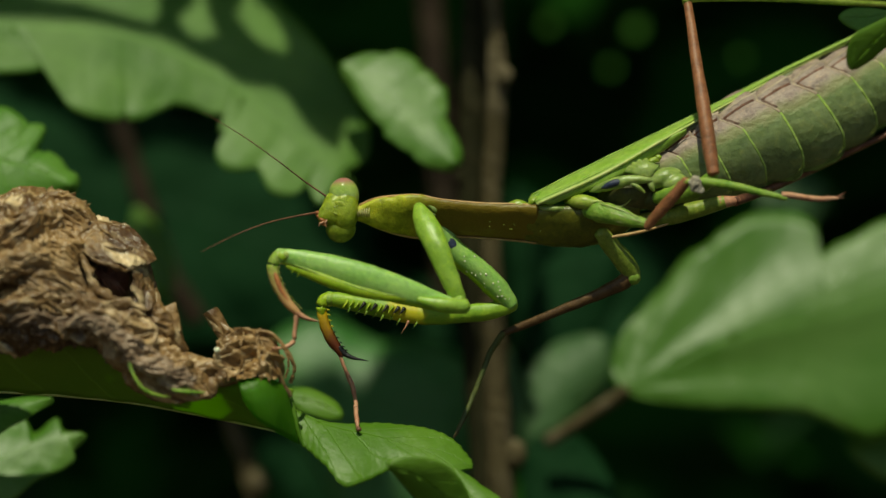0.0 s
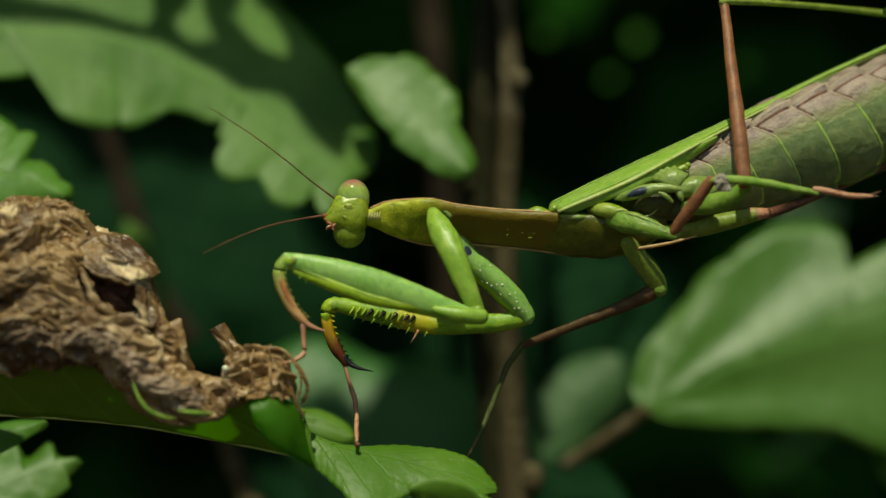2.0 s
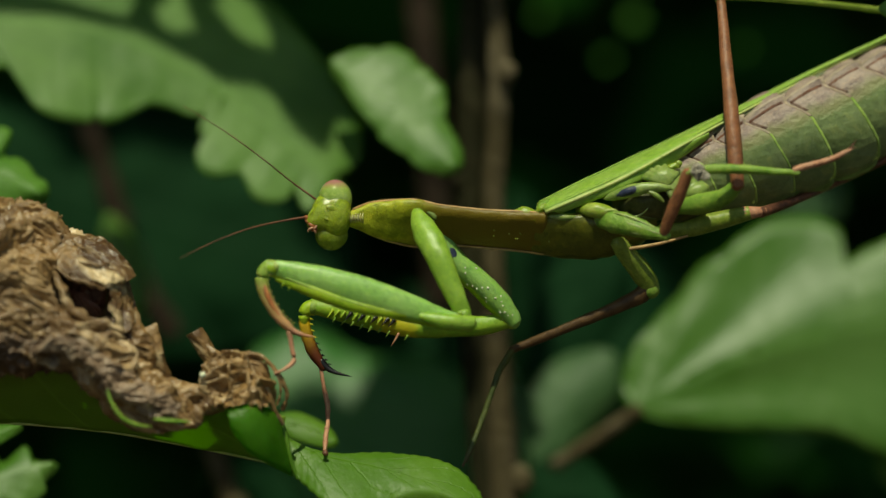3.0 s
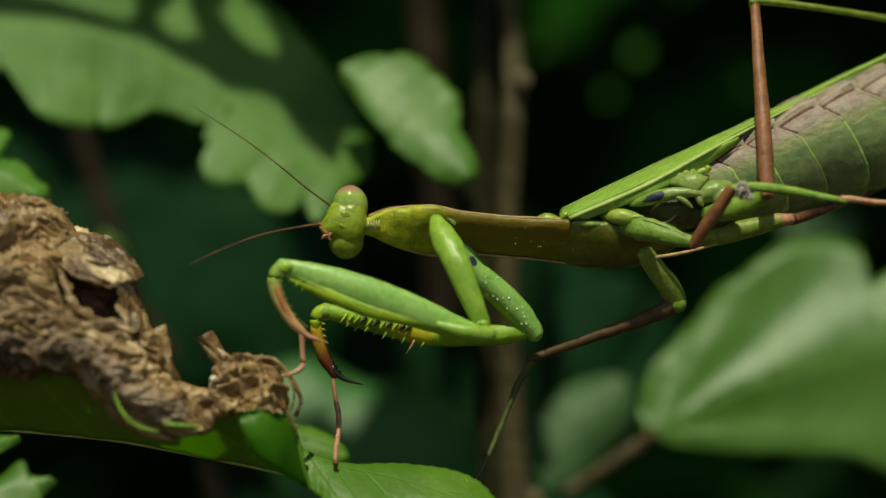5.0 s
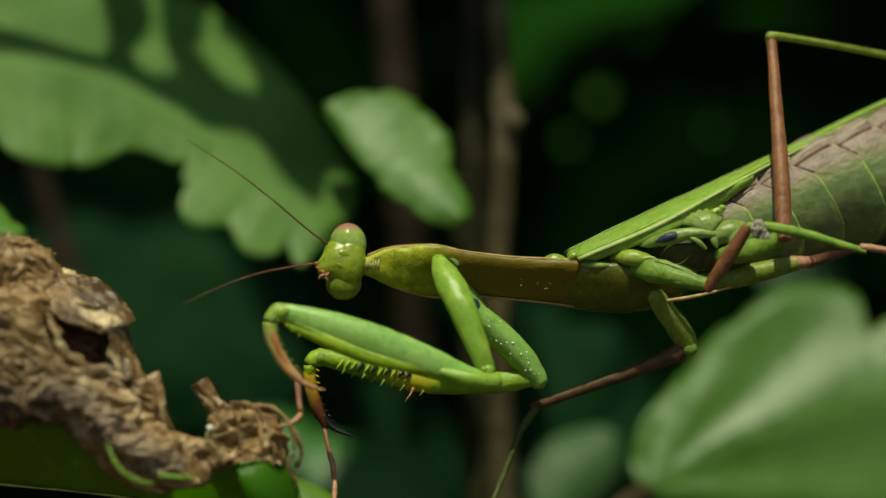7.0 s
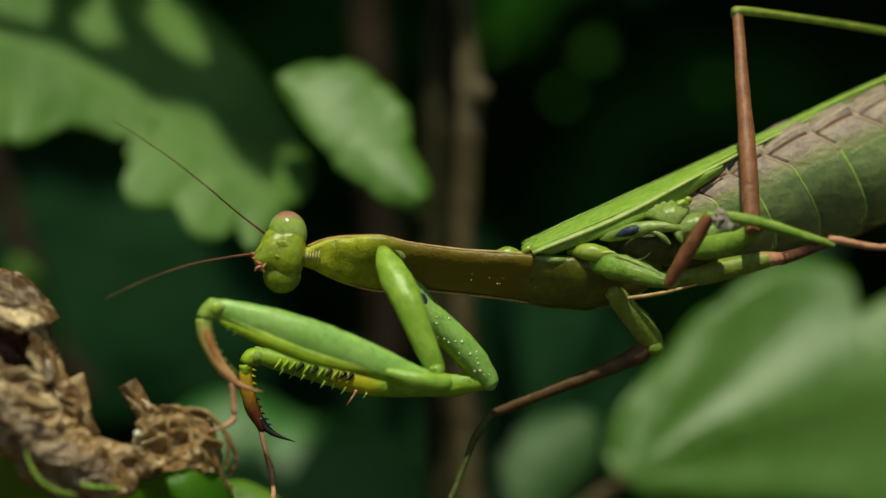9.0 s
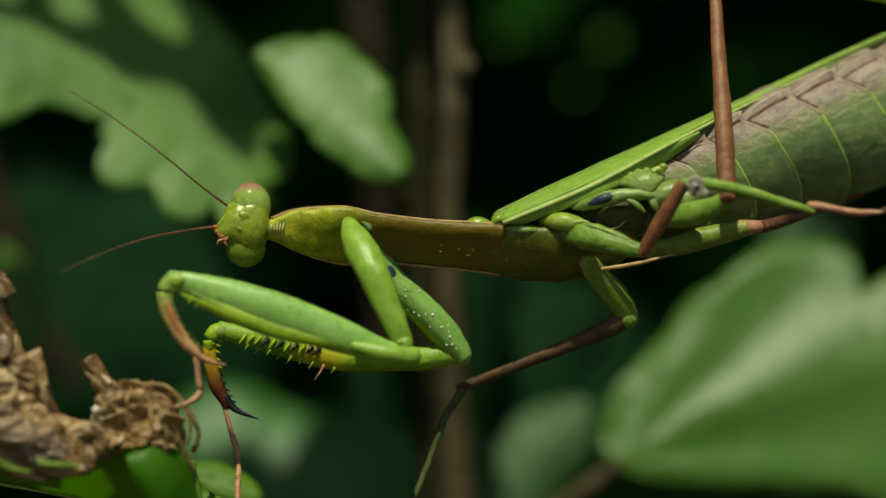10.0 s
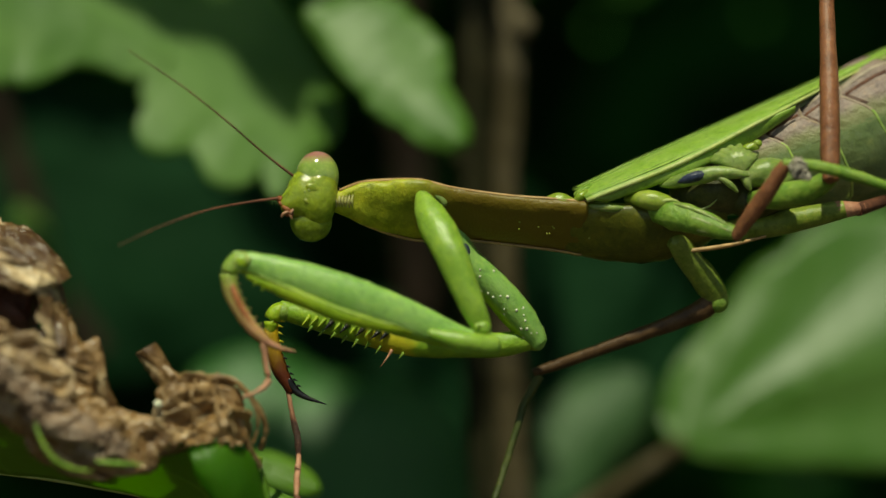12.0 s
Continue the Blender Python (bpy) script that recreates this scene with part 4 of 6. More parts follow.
part("curl", sheet([(-23.58, -8.8, -15.43), (-21.64, -9.0, -15), (-19.69, -8.2, -15.15), (-18.39, -6.8, -16.02), (-17.87, -5.4, -17.21)],
                   [(-22.92, -9.4, -17.54), (-21.29, -9.6, -19.65), (-19.47, -8.8, -20.98), (-18.17, -7.2, -21.79), (-16.79, -5.6, -22.71)], 30, 10, 0.6, 0.12), M_CURL, host, "bright green curl with light shining through", thick=0.2)
part("fold_ridge", round_rod([(-18.52, -4.7, -15.95), (-17.92, -4.9, -17.06), (-17.38, -5.2, -18.89), (-16.98, -5.4, -20.79), (-16.18, -5.6, -22.95)], [0.14, 0.3, 0.36, 0.32, 0.14], 30, 10, rough=0.06), M_HOST, host, "pale rolled fold")
part("tip_blade", leaf_mesh(*([(-19, 0.8, -16.5), (-17.5, -1.3, -18.7), (-14.8, -2.3, -20), (-11.5, -2.3, -20.3), (-8.2, -1.6, -20), (-4.6, -1.6, -20.4), (-1.3, -1.8, -21), (1.4, -2.7, -22.1), (3.4, -4.4, -24), (3.6, -5.5, -25.1), (2.4, -6, -25.4), (4.3, -7.2, -26.8), (7.2, -9.4, -29.3), (4.9, -10.6, -30.2), (1, -8.8, -28), (-1.6, -6.8, -25.8), (-4.2, -6.1, -24.9), (-6.2, -6.8, -25.4), (-8.8, -8.2, -26.5), (-11.3, -9.2, -27.1), (-13.7, -7.1, -24.8), (-15.7, -5.4, -23), (-17.6, -4, -21.4), (-18.5, -1.9, -19.2)], [(-18.3, -1.1, -18.4), (-13.5, -2.8, -20.6), (-6.9, -3.5, -22.1), (-0.3, -5.2, -24.4), (6.3, -9.5, -29.3)]), 0.5, 0.5, n=200, rings=10, teeth=0.25, count=60), M_HOST, host,
     "sunlit upper face of the leaf tip", thick=0.22)
part("flap", leaf_mesh(*([(-6.2, -13.9, -24.8), (-4.6, -14.1, -24.1), (-2.5, -13.9, -23.9), (0.1, -13.3, -24.6), (2, -12.2, -26.5), (3.6, -10.5, -29.5), (5, -9.2, -31.9), (1, -9.3, -32.5), (-2.2, -11, -29.8), (-4.5, -12.5, -27.2)], [(-6.1, -13.8, -24.8), (-2.2, -12.6, -26.4), (3.6, -9.5, -31.5)]), 0.6, 0.3, n=90, rings=7), M_HOST, host, "turned-down flap of the margin", thick=0.22)
part("rear_lobe", leaf_mesh(*([(-18.9, 18.1, -17.3), (-17, 18.4, -16.9), (-14.9, 18, -17.6), (-12.9, 17.1, -18.8), (-12.2, 16, -20.3), (-13.4, 15.7, -20.8), (-15.5, 16, -20.4), (-17.9, 16.6, -19.5)], [(-18.7, 17.4, -18.3), (-15.5, 17, -18.9), (-12.4, 16, -20.3)]), 0.4, 0.2, n=60, rings=6), M_HOST, host, "small glossy rear lobe", thick=0.2)
part("torn_rim", round_rod([(-35.95, -12.6, -12.65), (-35.4, -13.2, -14.33), (-34.25, -13.2, -16.0), (-32.61, -12.6, -16.8), (-31.37, -11.8, -16.95)], [0.08, 0.18, 0.24, 0.2, 0.08], 30, 8, flat=1.2), M_LEG, host, "light green rolled rim")
part("torn_rim", round_rod([(-30.92, -12.2, -16.17), (-29.49, -12.0, -16.37), (-27.45, -11.4, -16.5)], [0.15, 0.25, 0.12], 20, 8, flat=1.2), M_LEG, host, "light green rolled rim")

# ---- the withered leaf ----
dead = thing("withered_leaf", (-35.09, -6, -13.08), "crumpled brown withered leaf resting on a green leaf", "dead leaf")


def crest(x, y, z):
    """A net of sharp creases round hollow facets, as in crumpled paper."""
    near = noise.voronoi(Vector((x, y, z)))[0]
    return 1 - 2.4 * (near[1] - near[0])


def crinkle(a, b, seed, slant=0.0):
    """Height of a withered leaf's skin, in about +-1: creases that run mostly along b."""
    a, b = a + slant * b, b - slant * a
    a += 0.8 * noise.noise(Vector((a * 0.2, b * 0.2, seed))) + 0.3 * noise.noise(Vector((a * 0.6, b * 0.5, seed + 9)))
    return 0.82 * crest(a * 0.3, b * 0.13, seed) + 0.48 * crest(a * 0.72, b * 0.3, seed + 3.3) + 0.26 * crest(a * 1.7, b * 0.75, seed + 7.1) - 0.48


def pleat(points, radii, n, seg, seed, amp=1.0, flat=0.85, arc=None, long=1.0):
    """A withered fold: a rod or open trough whose skin is pleated lengthways and buckled across."""
    rows = [(*p, r, r * flat) for p, r in zip(points, radii)]
    full = glide(rows, n)
    length = sum((Vector(full[i + 1][:3]) - Vector(full[i][:3])).length for i in range(n - 1))
    tangent = np.gradient(full[:, :3], axis=0)
    slant = random.Random(seed).uniform(-0.35, 0.35)
    bm = bmesh.new()
    a0, a1 = arc or (0, 360)
    around = seg if arc is None else seg + 1
    rings = []
    for i in range(n):
        t = Vector(tangent[i]).normalized()
        side = Vector((0, -1, 0))
        side = (side - t * side.dot(t)).normalized()
        up = side.cross(t).normalized()
        along = i / (n - 1) * length
        close = min(1.0, 3.2 * min(i, n - 1 - i) / (n - 1) + 0.12) ** 0.5 if arc is None else 1.0
        ring = []
        for j in range(around):
            ragged = 0.0 if arc is None else 28 * noise.noise(Vector((i * 0.11, seed, 3.0 * j / seg)))
            g = radians(a0 + (a1 - a0) * j / seg + ragged)
            r = max(full[i][3], 0.3)
            q = Vector((math.cos(g), math.sin(g), 0)) * r
            h = crinkle(q.x * 1.3 + q.y * 0.4, along * long + 0.6 * q.y, seed, slant) * 0.6 + crinkle(q.y * 1.3 - q.x * 0.4, along * long - 0.4 * q.x, seed + 17, slant) * 0.6
            k = close * (1 + amp * min(0.6, 1.6 / r) * (h - 0.1))
            v = Vector(full[i][:3]) + (up * math.cos(g) * full[i][3] + side * math.sin(g) * full[i][4]) * k
            v += 0.3 * amp * noise.noise_vector(v * 0.45)
            ring.append(bm.verts.new(v))
        rings.append(ring)
    for i in range(n - 1):
        for j in range(seg):
            jj = (j + 1) % around
            bm.faces.new((rings[i][j], rings[i + 1][j], rings[i + 1][jj], rings[i][jj]))
    if arc is None:
        bm.faces.new(rings[0])
        bm.faces.new(list(reversed(rings[-1])))
    bmesh.ops.recalc_face_normals(bm, faces=bm.faces)
    return bm


def withered(name, points, radii, n, seg, seed, amp=1.0, flat=0.85, arc=None, long=1.0, material=None, label=""):
    return part(name, pleat(points, radii, n, seg, seed, amp, flat, arc, long), material or M_DRY, dead, label, thick=0.22 if arc else 0.0)


def crumpled(edge_a, edge_b, nu, nv, bow, amp, seed, slant=0.0, ragged=0.6):
    """A brittle, crumpled sheet between two edges: folded along its length, with a torn, frayed outline."""
    a, b = glide(edge_a, nu), glide(edge_b, nu)
    run = [0.0]
    for i in range(1, nu):
        run.append(run[-1] + float(np.linalg.norm((a[i] + b[i] - a[i - 1] - b[i - 1]) / 2)))
    bm = bmesh.new()
    grid = []
    for i in range(nu):
        way = (Vector(a[min(nu - 1, i + 1)] + b[min(nu - 1, i + 1)]) - Vector(a[max(0, i - 1)] + b[max(0, i - 1)])).normalized()
        across = Vector(b[i] - a[i])
        out = way.cross(across).normalized()
        if out.y > 0:
            out = -out
        row = []
        lo = ragged * (0.12 * noise.noise(Vector((run[i] * 0.9, seed, 1))) + 0.08 * noise.noise(Vector((run[i] * 2.7, seed, 4))))
        hi = 1 + ragged * (0.12 * noise.noise(Vector((run[i] * 0.9, seed, 7))) + 0.1 * noise.noise(Vector((run[i] * 2.7, seed, 2))))
        for j in range(nv):
            f = lo + (hi - lo) * j / (nv - 1)
            v = Vector(a[i]) + across * f
            h = crinkle(f * across.length, run[i], seed, slant)
            v += out * (bow * 4 * f * (1 - f) + amp * h) + way * 0.35 * amp * noise.noise(v * 0.6)
            row.append(bm.verts.new(v))
        grid.append(row)
    for i in range(nu - 1):
        for j in range(nv - 1):
            bm.faces.new((grid[i][j], grid[i + 1][j], grid[i + 1][j + 1], grid[i][j + 1]))
    bmesh.ops.recalc_face_normals(bm, faces=bm.faces)
    return bm


def scrap(name, edge_a, edge_b, nu, nv, bow, amp, seed, slant=0.0, ragged=0.6, material=None, label=""):
    return part(name, crumpled(edge_a, edge_b, nu, nv, bow, amp, seed, slant, ragged), material or M_DRY, dead, label, thick=0.12)


# upper lobes
withered("crumpled_fold", [(-55.85, -3, 6.35), (-55.39, -4, 0.73), (-54.6, -5, -5.2), (-52.17, -6, -9.46)], [4.5, 6.5, 7.0, 4.0], 190, 170, 3)
withered("crumpled_fold", [(-47.89, -2, 6.7), (-47.99, -3.5, 3.7), (-47.87, -4.5, 0.07), (-46.37, -5, -4.54), (-43.63, -6, -8.8)], [4.2, 5.4, 5.8, 5.2, 3.0], 230, 190, 9)
withered("crumpled_fold", [(-43.66, -2.5, 5.9), (-43.1, -3.5, 3.04), (-42.8, -4.5, -0.59), (-42.36, -5.5, -5.2), (-40.62, -6.5, -9.12)], [1.4, 2.2, 2.2, 1.9, 1.5], 170, 110, 17, 0.9)
for pts, r in (([(-57, -8.6, 5.2), (-53.5, -9.3, 3.4), (-50, -9.2, 3.8), (-46.5, -8.2, 5.6)], 0), ([(-57, -11.2, -0.5), (-53, -11.6, -1.2), (-49.5, -10.6, 0.2), (-46, -9.6, 1.0)], 1),
               ([(-56, -11.8, -4.2), (-52, -11.9, -5.6), (-48, -10.8, -4.2), (-44.5, -10.0, -3.6)], 2)):
    low = [(x + 0.6, y - 0.9, z - 4.0 + 0.5 * r) for x, y, z in pts]
    scrap("crumpled_sheet", pts, low, 110, 44, 0.9, 1.0, 201 + r * 7, 0.25 - 0.3 * r, 1.0, M_DRY_PALE if r == 1 else M_DRY)
scrap("crumpled_sheet", [(-46.2, -5.5, 7.2), (-44.4, -5.6, 6.9), (-42.6, -5.4, 6.2), (-41.4, -5.0, 4.8)], [(-46.4, -9.2, -2.4), (-44.9, -9.6, -3.0), (-43.4, -9.4, -3.2), (-42.3, -8.6, -2.4)], 60, 120, 0.7, 0.9, 231, 0.2, 0.7, M_DRY, "upright crumpled fold")
scrap("crumpled_sheet", [(-48.6, -8.8, 0.5), (-46.2, -9.6, 0.2), (-43.8, -9.6, -0.8), (-42.2, -8.8, -2.2)], [(-48.4, -11.4, -6.6), (-46.0, -11.4, -7.2), (-43.6, -11.2, -7.6), (-41.0, -10.6, -7.8)], 80, 90, 0.5, 0.9, 238, -0.2, 0.9, M_DRY_PALE)
# the second lobe: a thin hood arched over a dark reddish hollow
scrap("hood", [(-41.8, -2.2, 3.4), (-40.1, -2.0, 3.75), (-38.7, -2.0, 3.1), (-37.1, -2.3, 2.35), (-35.7, -2.8, 1.2), (-34.9, -3.2, -0.2), (-34.6, -3.8, -1.7)],
      [(-42.2, -7.6, 0.9), (-41.0, -8.8, -0.6), (-39.6, -9.5, -1.5), (-38.0, -9.6, -1.95), (-36.7, -9.4, -2.35), (-35.5, -8.6, -2.1), (-34.9, -7.2, -2.2)], 130, 70, 1.1, 0.55, 244, 0.0, 0.35, M_DRY, "thin brown hood over a hollow")
part("hood_rim", round_rod([(-41.9, -8.2, 0.2), (-40.8, -9.0, -0.75), (-39.6, -9.6, -1.5), (-38.0, -9.8, -1.95), (-36.7, -9.6, -2.4), (-35.6, -8.8, -2.2)], [0.12, 0.2, 0.22, 0.24, 0.2, 0.12], 60, 10, rough=0.22, freq=1.3), M_DRY_PALE, dead, "pale rolled rim of the hood")
part("vein_ridge", round_rod([(-40.6, -5.6, 2.6), (-39.0, -7.2, 2.0), (-37.6, -7.6, 0.6), (-37.4, -8.4, -0.6)], [0.08, 0.17, 0.15, 0.08], 50, 8, rough=0.25, freq=1.2), M_DRY_PALE, dead, "pale vein on the hood")
part("vein_ridge", round_rod([(-40.2, -7.6, 0.9), (-38.6, -8.6, 0.3), (-37.0, -8.6, 0.0), (-35.9, -7.4, 0.2)], [0.08, 0.15, 0.15, 0.08], 50, 8, rough=0.25, freq=1.2), M_DRY_PALE, dead, "pale vein on the hood")
scrap("hood_wall", [(-34.6, -3.6, -1.2), (-34.2, -4.2, -3.2), (-33.8, -4.8, -4.6), (-33.3, -5.4, -5.9), (-33.4, -6.2, -7.2)], [(-36.4, -8.6, -2.2), (-36.2, -8.9, -3.6), (-36.0, -9.2, -5.0), (-35.4, -9.4, -6.3), (-34.8, -9.4, -7.3)], 80, 44, 0.5, 0.6, 251, 0.1, 0.5)
withered("hollow", [(-41.6, -3.2, -0.6), (-39.3, -3.0, -3.4), (-36.8, -3.6, -6.4)], [1.8, 2.6, 1.6], 90, 70, 41, 0.8, material=M_DRY_RED, label="reddish hollow between the folds, recess shade in its colour")
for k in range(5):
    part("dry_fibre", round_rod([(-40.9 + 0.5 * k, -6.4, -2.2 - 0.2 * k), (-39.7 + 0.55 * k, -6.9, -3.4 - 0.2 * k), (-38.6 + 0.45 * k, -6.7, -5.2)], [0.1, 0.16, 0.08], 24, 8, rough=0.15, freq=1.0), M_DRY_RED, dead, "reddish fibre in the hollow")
part("hollow_lip", round_rod([(-41.8, -8.6, -1.0), (-40.9, -9.2, -2.8), (-39.9, -9.8, -4.7), (-37.9, -10.2, -5.85), (-35.6, -10.0, -6.5), (-34.5, -9.2, -7.0)], [0.3, 0.5, 0.6, 0.6, 0.5, 0.3], 80, 18, rough=0.4, freq=0.9), M_DRY_PALE, dead, "pale torn lip of the hollow")
scrap("crumpled_sheet", [(-43.2, -8.6, -1.5), (-41.6, -9.2, -3.6), (-39.9, -9.8, -5.2), (-37.6, -10.2, -6.3), (-35.2, -9.8, -7.0), (-33.6, -8.8, -8.0)], [(-44.6, -10.8, -7.6), (-42.4, -11.0, -7.9), (-40.4, -11.2, -8.2), (-37.6, -11.4, -9.6), (-35.0, -11.2, -11.2), (-33.2, -10.6, -12.0)], 130, 60, 0.4, 0.85, 259, 0.35, 0.6, M_DRY_PALE, "fibrous pale slope")
# the greyish torn band along the green leaf's edge
scrap("torn_band", [(-61.0, -11.0, -6.0), (-56.0, -11.6, -6.0), (-52.0, -11.6, -6.2), (-47.5, -11.6, -6.8), (-44.0, -11.4, -7.6), (-40.4, -11.5, -7.4), (-36.5, -11.9, -9.0), (-33.9, -11.9, -11.0), (-31.0, -11.3, -13.0), (-28.4, -10.4, -14.6)],
      [(-61.0, -11.2, -9.0), (-56.0, -11.8, -8.8), (-52.0, -11.6, -8.9), (-47.5, -11.8, -8.9), (-44.0, -11.8, -9.4), (-40.6, -12.0, -9.2), (-37.4, -12.2, -11.2), (-35.4, -12.2, -13.4), (-32.6, -11.4, -15.4), (-29.4, -10.4, -16.6)], 320, 60, 0.4, 1.0, 266, 0.5, 2.2, M_DRY_GREY, "greyish frayed band along the green leaf")
# the slope down to the leaf's edge
withered("withered_ridge", [(-55.98, -7, -9.11), (-51.27, -8, -8.57), (-46.63, -8.5, -7.77), (-42.01, -9, -8.55), (-37.77, -9, -10.24)], [2.6, 3.1, 3.0, 2.6, 1.6], 210, 110, 52)
withered("withered_ridge", [(-42.75, -8.2, -7.78), (-38.77, -8.8, -9.2), (-35.49, -9, -11.55), (-32.24, -8.8, -13.97), (-29.01, -8.3, -15.62), (-26.16, -8, -16.41)], [1.4, 2.4, 2.7, 2.5, 1.9, 0.8], 210, 100, 58)
withered("withered_ridge", [(-38.34, -6.4, -6.5), (-35.35, -6.8, -7.94), (-32.4, -6.8, -9.64), (-29.79, -6.6, -11.88)], [1.3, 2.0, 1.8, 0.9], 150, 90, 63, 0.9)
withered("withered_ridge", [(-32.4, -6.8, -12.26), (-29.76, -7, -13.7), (-26.48, -7, -14.49), (-23.23, -6.6, -14.89)], [1.2, 1.5, 1.4, 1.0], 120, 70, 66, 0.8)
withered("torn_edge", [(-37.07, -9.6, -12.96), (-34.44, -9.8, -15.04), (-31.53, -9.6, -16.22), (-28.3, -9.2, -16.76), (-26.17, -8.8, -16.9)], [0.9, 1.2, 1.1, 1.0, 0.5], 130, 60, 71, 0.8)
withered("hanging_shred", [(-26.89, -8.8, -14.95), (-26.62, -9, -16.24), (-27.01, -9, -17.42)], [0.7, 0.6, 0.25], 50, 36, 75, 0.6)
withered("peak", [(-33.69, -7, -9.77), (-32.25, -7, -8.13), (-30.94, -7, -6.23)], [1.3, 1.25, 0.45], 80, 50, 78, 0.7, flat=0.45, label="upturned brittle flake")
# stub, ball and fibres
withered("stalk_stub", [(-27.14, -5, -7.18), (-26.21, -5, -8.76), (-25.16, -5, -10.34), (-23.18, -5, -12.05)], [0.72, 0.8, 0.85, 1.5], 90, 60, 81, 0.55, arc=(-165, 165), label="broken hollow stalk stub")
withered("stalk_stub", [(-25.78, -5.6, -8.62), (-24.72, -5.8, -9.93), (-23.39, -6, -10.71), (-21.81, -6, -10.58)], [0.4, 0.5, 0.6, 0.6], 60, 40, 84, 0.5)
withered("seed_ball", [(-25.16, -5, -13.11), (-23.62, -5.4, -12.7), (-21.64, -5.6, -12.56), (-19.67, -5.4, -13.42), (-18.7, -5, -14.75)], [0.5, 1.1, 1.3, 1.0, 0.4], 150, 110, 88, 1.0, label="wrinkled brown ball")
scrap("funnel", [(-25.6, -5.8, -10.6), (-24.0, -6.4, -9.5), (-22.2, -6.8, -9.4), (-20.7, -6.6, -9.7), (-19.7, -6.2, -10.7)], [(-26.6, -8.2, -13.6), (-25.0, -8.8, -14.9), (-22.8, -9.0, -15.1), (-20.6, -8.6, -15.1), (-18.4, -7.2, -14.6)], 130, 90, 0.35, 1.15, 273, 0.12, 1.2, M_DRY, "ribbed dry funnel")
for k in (0, 2, 3):
    part("dry_rib", round_rod([(-23.4 + 0.75 * k, -7.6, -9.6), (-23.3 + 0.95 * k, -9.2, -11.6 - 0.2 * k), (-23.2 + 1.05 * k, -9.4, -13.4), (-23.5 + 1.2 * k, -8.8, -15.2)], [0.06, 0.13, 0.14, 0.06], 40, 8, rough=0.7, freq=0.6), M_DRY_PALE if k % 2 else M_DRY, dead)
part("bead", ball((-26.1, -8.6, -11.7), (0.36, 0.3, 0.34), rough=0.08, freq=2), M_WHITE, dead, "small cream bead")
withered("seed_ball", [(-23.92, -6, -11.1), (-21.91, -6.6, -10.83), (-20.21, -6.6, -11.42), (-19.18, -6.2, -13.07)], [0.6, 0.9, 0.9, 0.6], 90, 50, 93, 0.6)
for pts, r in (([(-22.24, -6.6, -9.5), (-20.22, -7.4, -9.7), (-19.12, -7.5, -10.5), (-17.82, -7.2, -12.1), (-17.18, -6.7, -13.9), (-17.64, -6, -15.5)], 0.22),
               ([(-20.58, -7, -10.75), (-19.51, -7.5, -13.03), (-18.62, -7, -15.34), (-17.87, -6, -17.02)], 0.3),
               ([(-19.4, -7, -10.42), (-18.59, -7.6, -11.19), (-17.81, -7.4, -13.03), (-18.22, -7, -14.88)], 0.14),
               ([(-21.57, -7, -10.42), (-20.53, -8, -13.01), (-19.77, -7.5, -15.12), (-19.29, -6.5, -16.34)], 0.22)):
    part("dry_fibre", round_rod(pts, [r] * len(pts), 40, 8, rough=0.12, freq=0.8), M_DRY, dead)


# ---- the mantis ----
mantis = thing("praying_mantis", (1.07, 0, 2.73), "green praying mantis with grey-brown banded abdomen, raised over a leaf", "insect")

# head
head = part("head", joined(ball((-11.7, -0.25, 4.5), (1.78, 1.75, 2.9), 4), ball((-11.75, 0.1, 6.0), (1.7, 1.6, 2.0), 6), ball((-12.1, 0.1, 2.7), (1.7, 1.5, 1.6)),
                           tube([(*(-11.3, 0, 4.5), 2.6, 1.7), (*(-12.6, -0.2, 4.4), 2.5, 1.75), (*(-13.8, -0.3, 3.95), 1.45, 1.3), (*(-14.8, -0.3, 3.7), 0.55, 0.7)], 20, 20)),
            M_HEAD, mantis)
mod = head.modifiers.new("melt", "REMESH")
mod.mode, mod.voxel_size, mod.use_smooth_shade = "VOXEL", 0.0001, True
mod = head.modifiers.new("soften", "SMOOTH")
mod.iterations, mod.factor = 12, 0.6
part("eye", ball((-11.72, 0.12, 6.3), (1.82, 1.72, 2.12), -4, u=48, v=32), M_EYE, head, "pale green compound eye with a rose crown")
part("eye", ball((-12.1, 0.15, 2.45), (1.8, 1.6, 1.75), 0, u=40, v=26), M_EYE_GREEN, head, "round green compound eye")
# the face: swollen brow, sockets, keels and mouth
for p, r, turn in (((-12.05, -1.78, 5.3), (0.7, 0.2, 0.32), 8), ((-11.85, -1.82, 4.5), (0.36, 0.14, 0.24), -25), ((-12.6, -1.84, 4.15), (0.3, 0.12, 0.2), 20)):
    part("brow", ball(p, r, turn, rough=0.05, freq=2.5, u=20, v=14), M_HEAD, head)
part("antenna_socket", joined(ball((-13.45, -0.75, 5.95), (0.34, 0.34, 0.36)), ball((-13.62, -0.75, 6.1), (0.22, 0.22, 0.2))), M_KEEL, head, "lime green antenna socket")
part("antenna_socket", joined(ball((-14.75, -0.7, 4.2), (0.3, 0.3, 0.3)), ball((-14.9, -0.72, 4.28), (0.2, 0.2, 0.2))), M_MOUTH, head, "reddish antenna socket")
part("face_keel", round_rod([(-13.55, -0.95, 5.75), (-14.0, -0.98, 5.1), (-14.55, -0.9, 4.45)], [0.12, 0.2, 0.12], 24, 10), M_KEEL, head, "bright lime keel down the face")
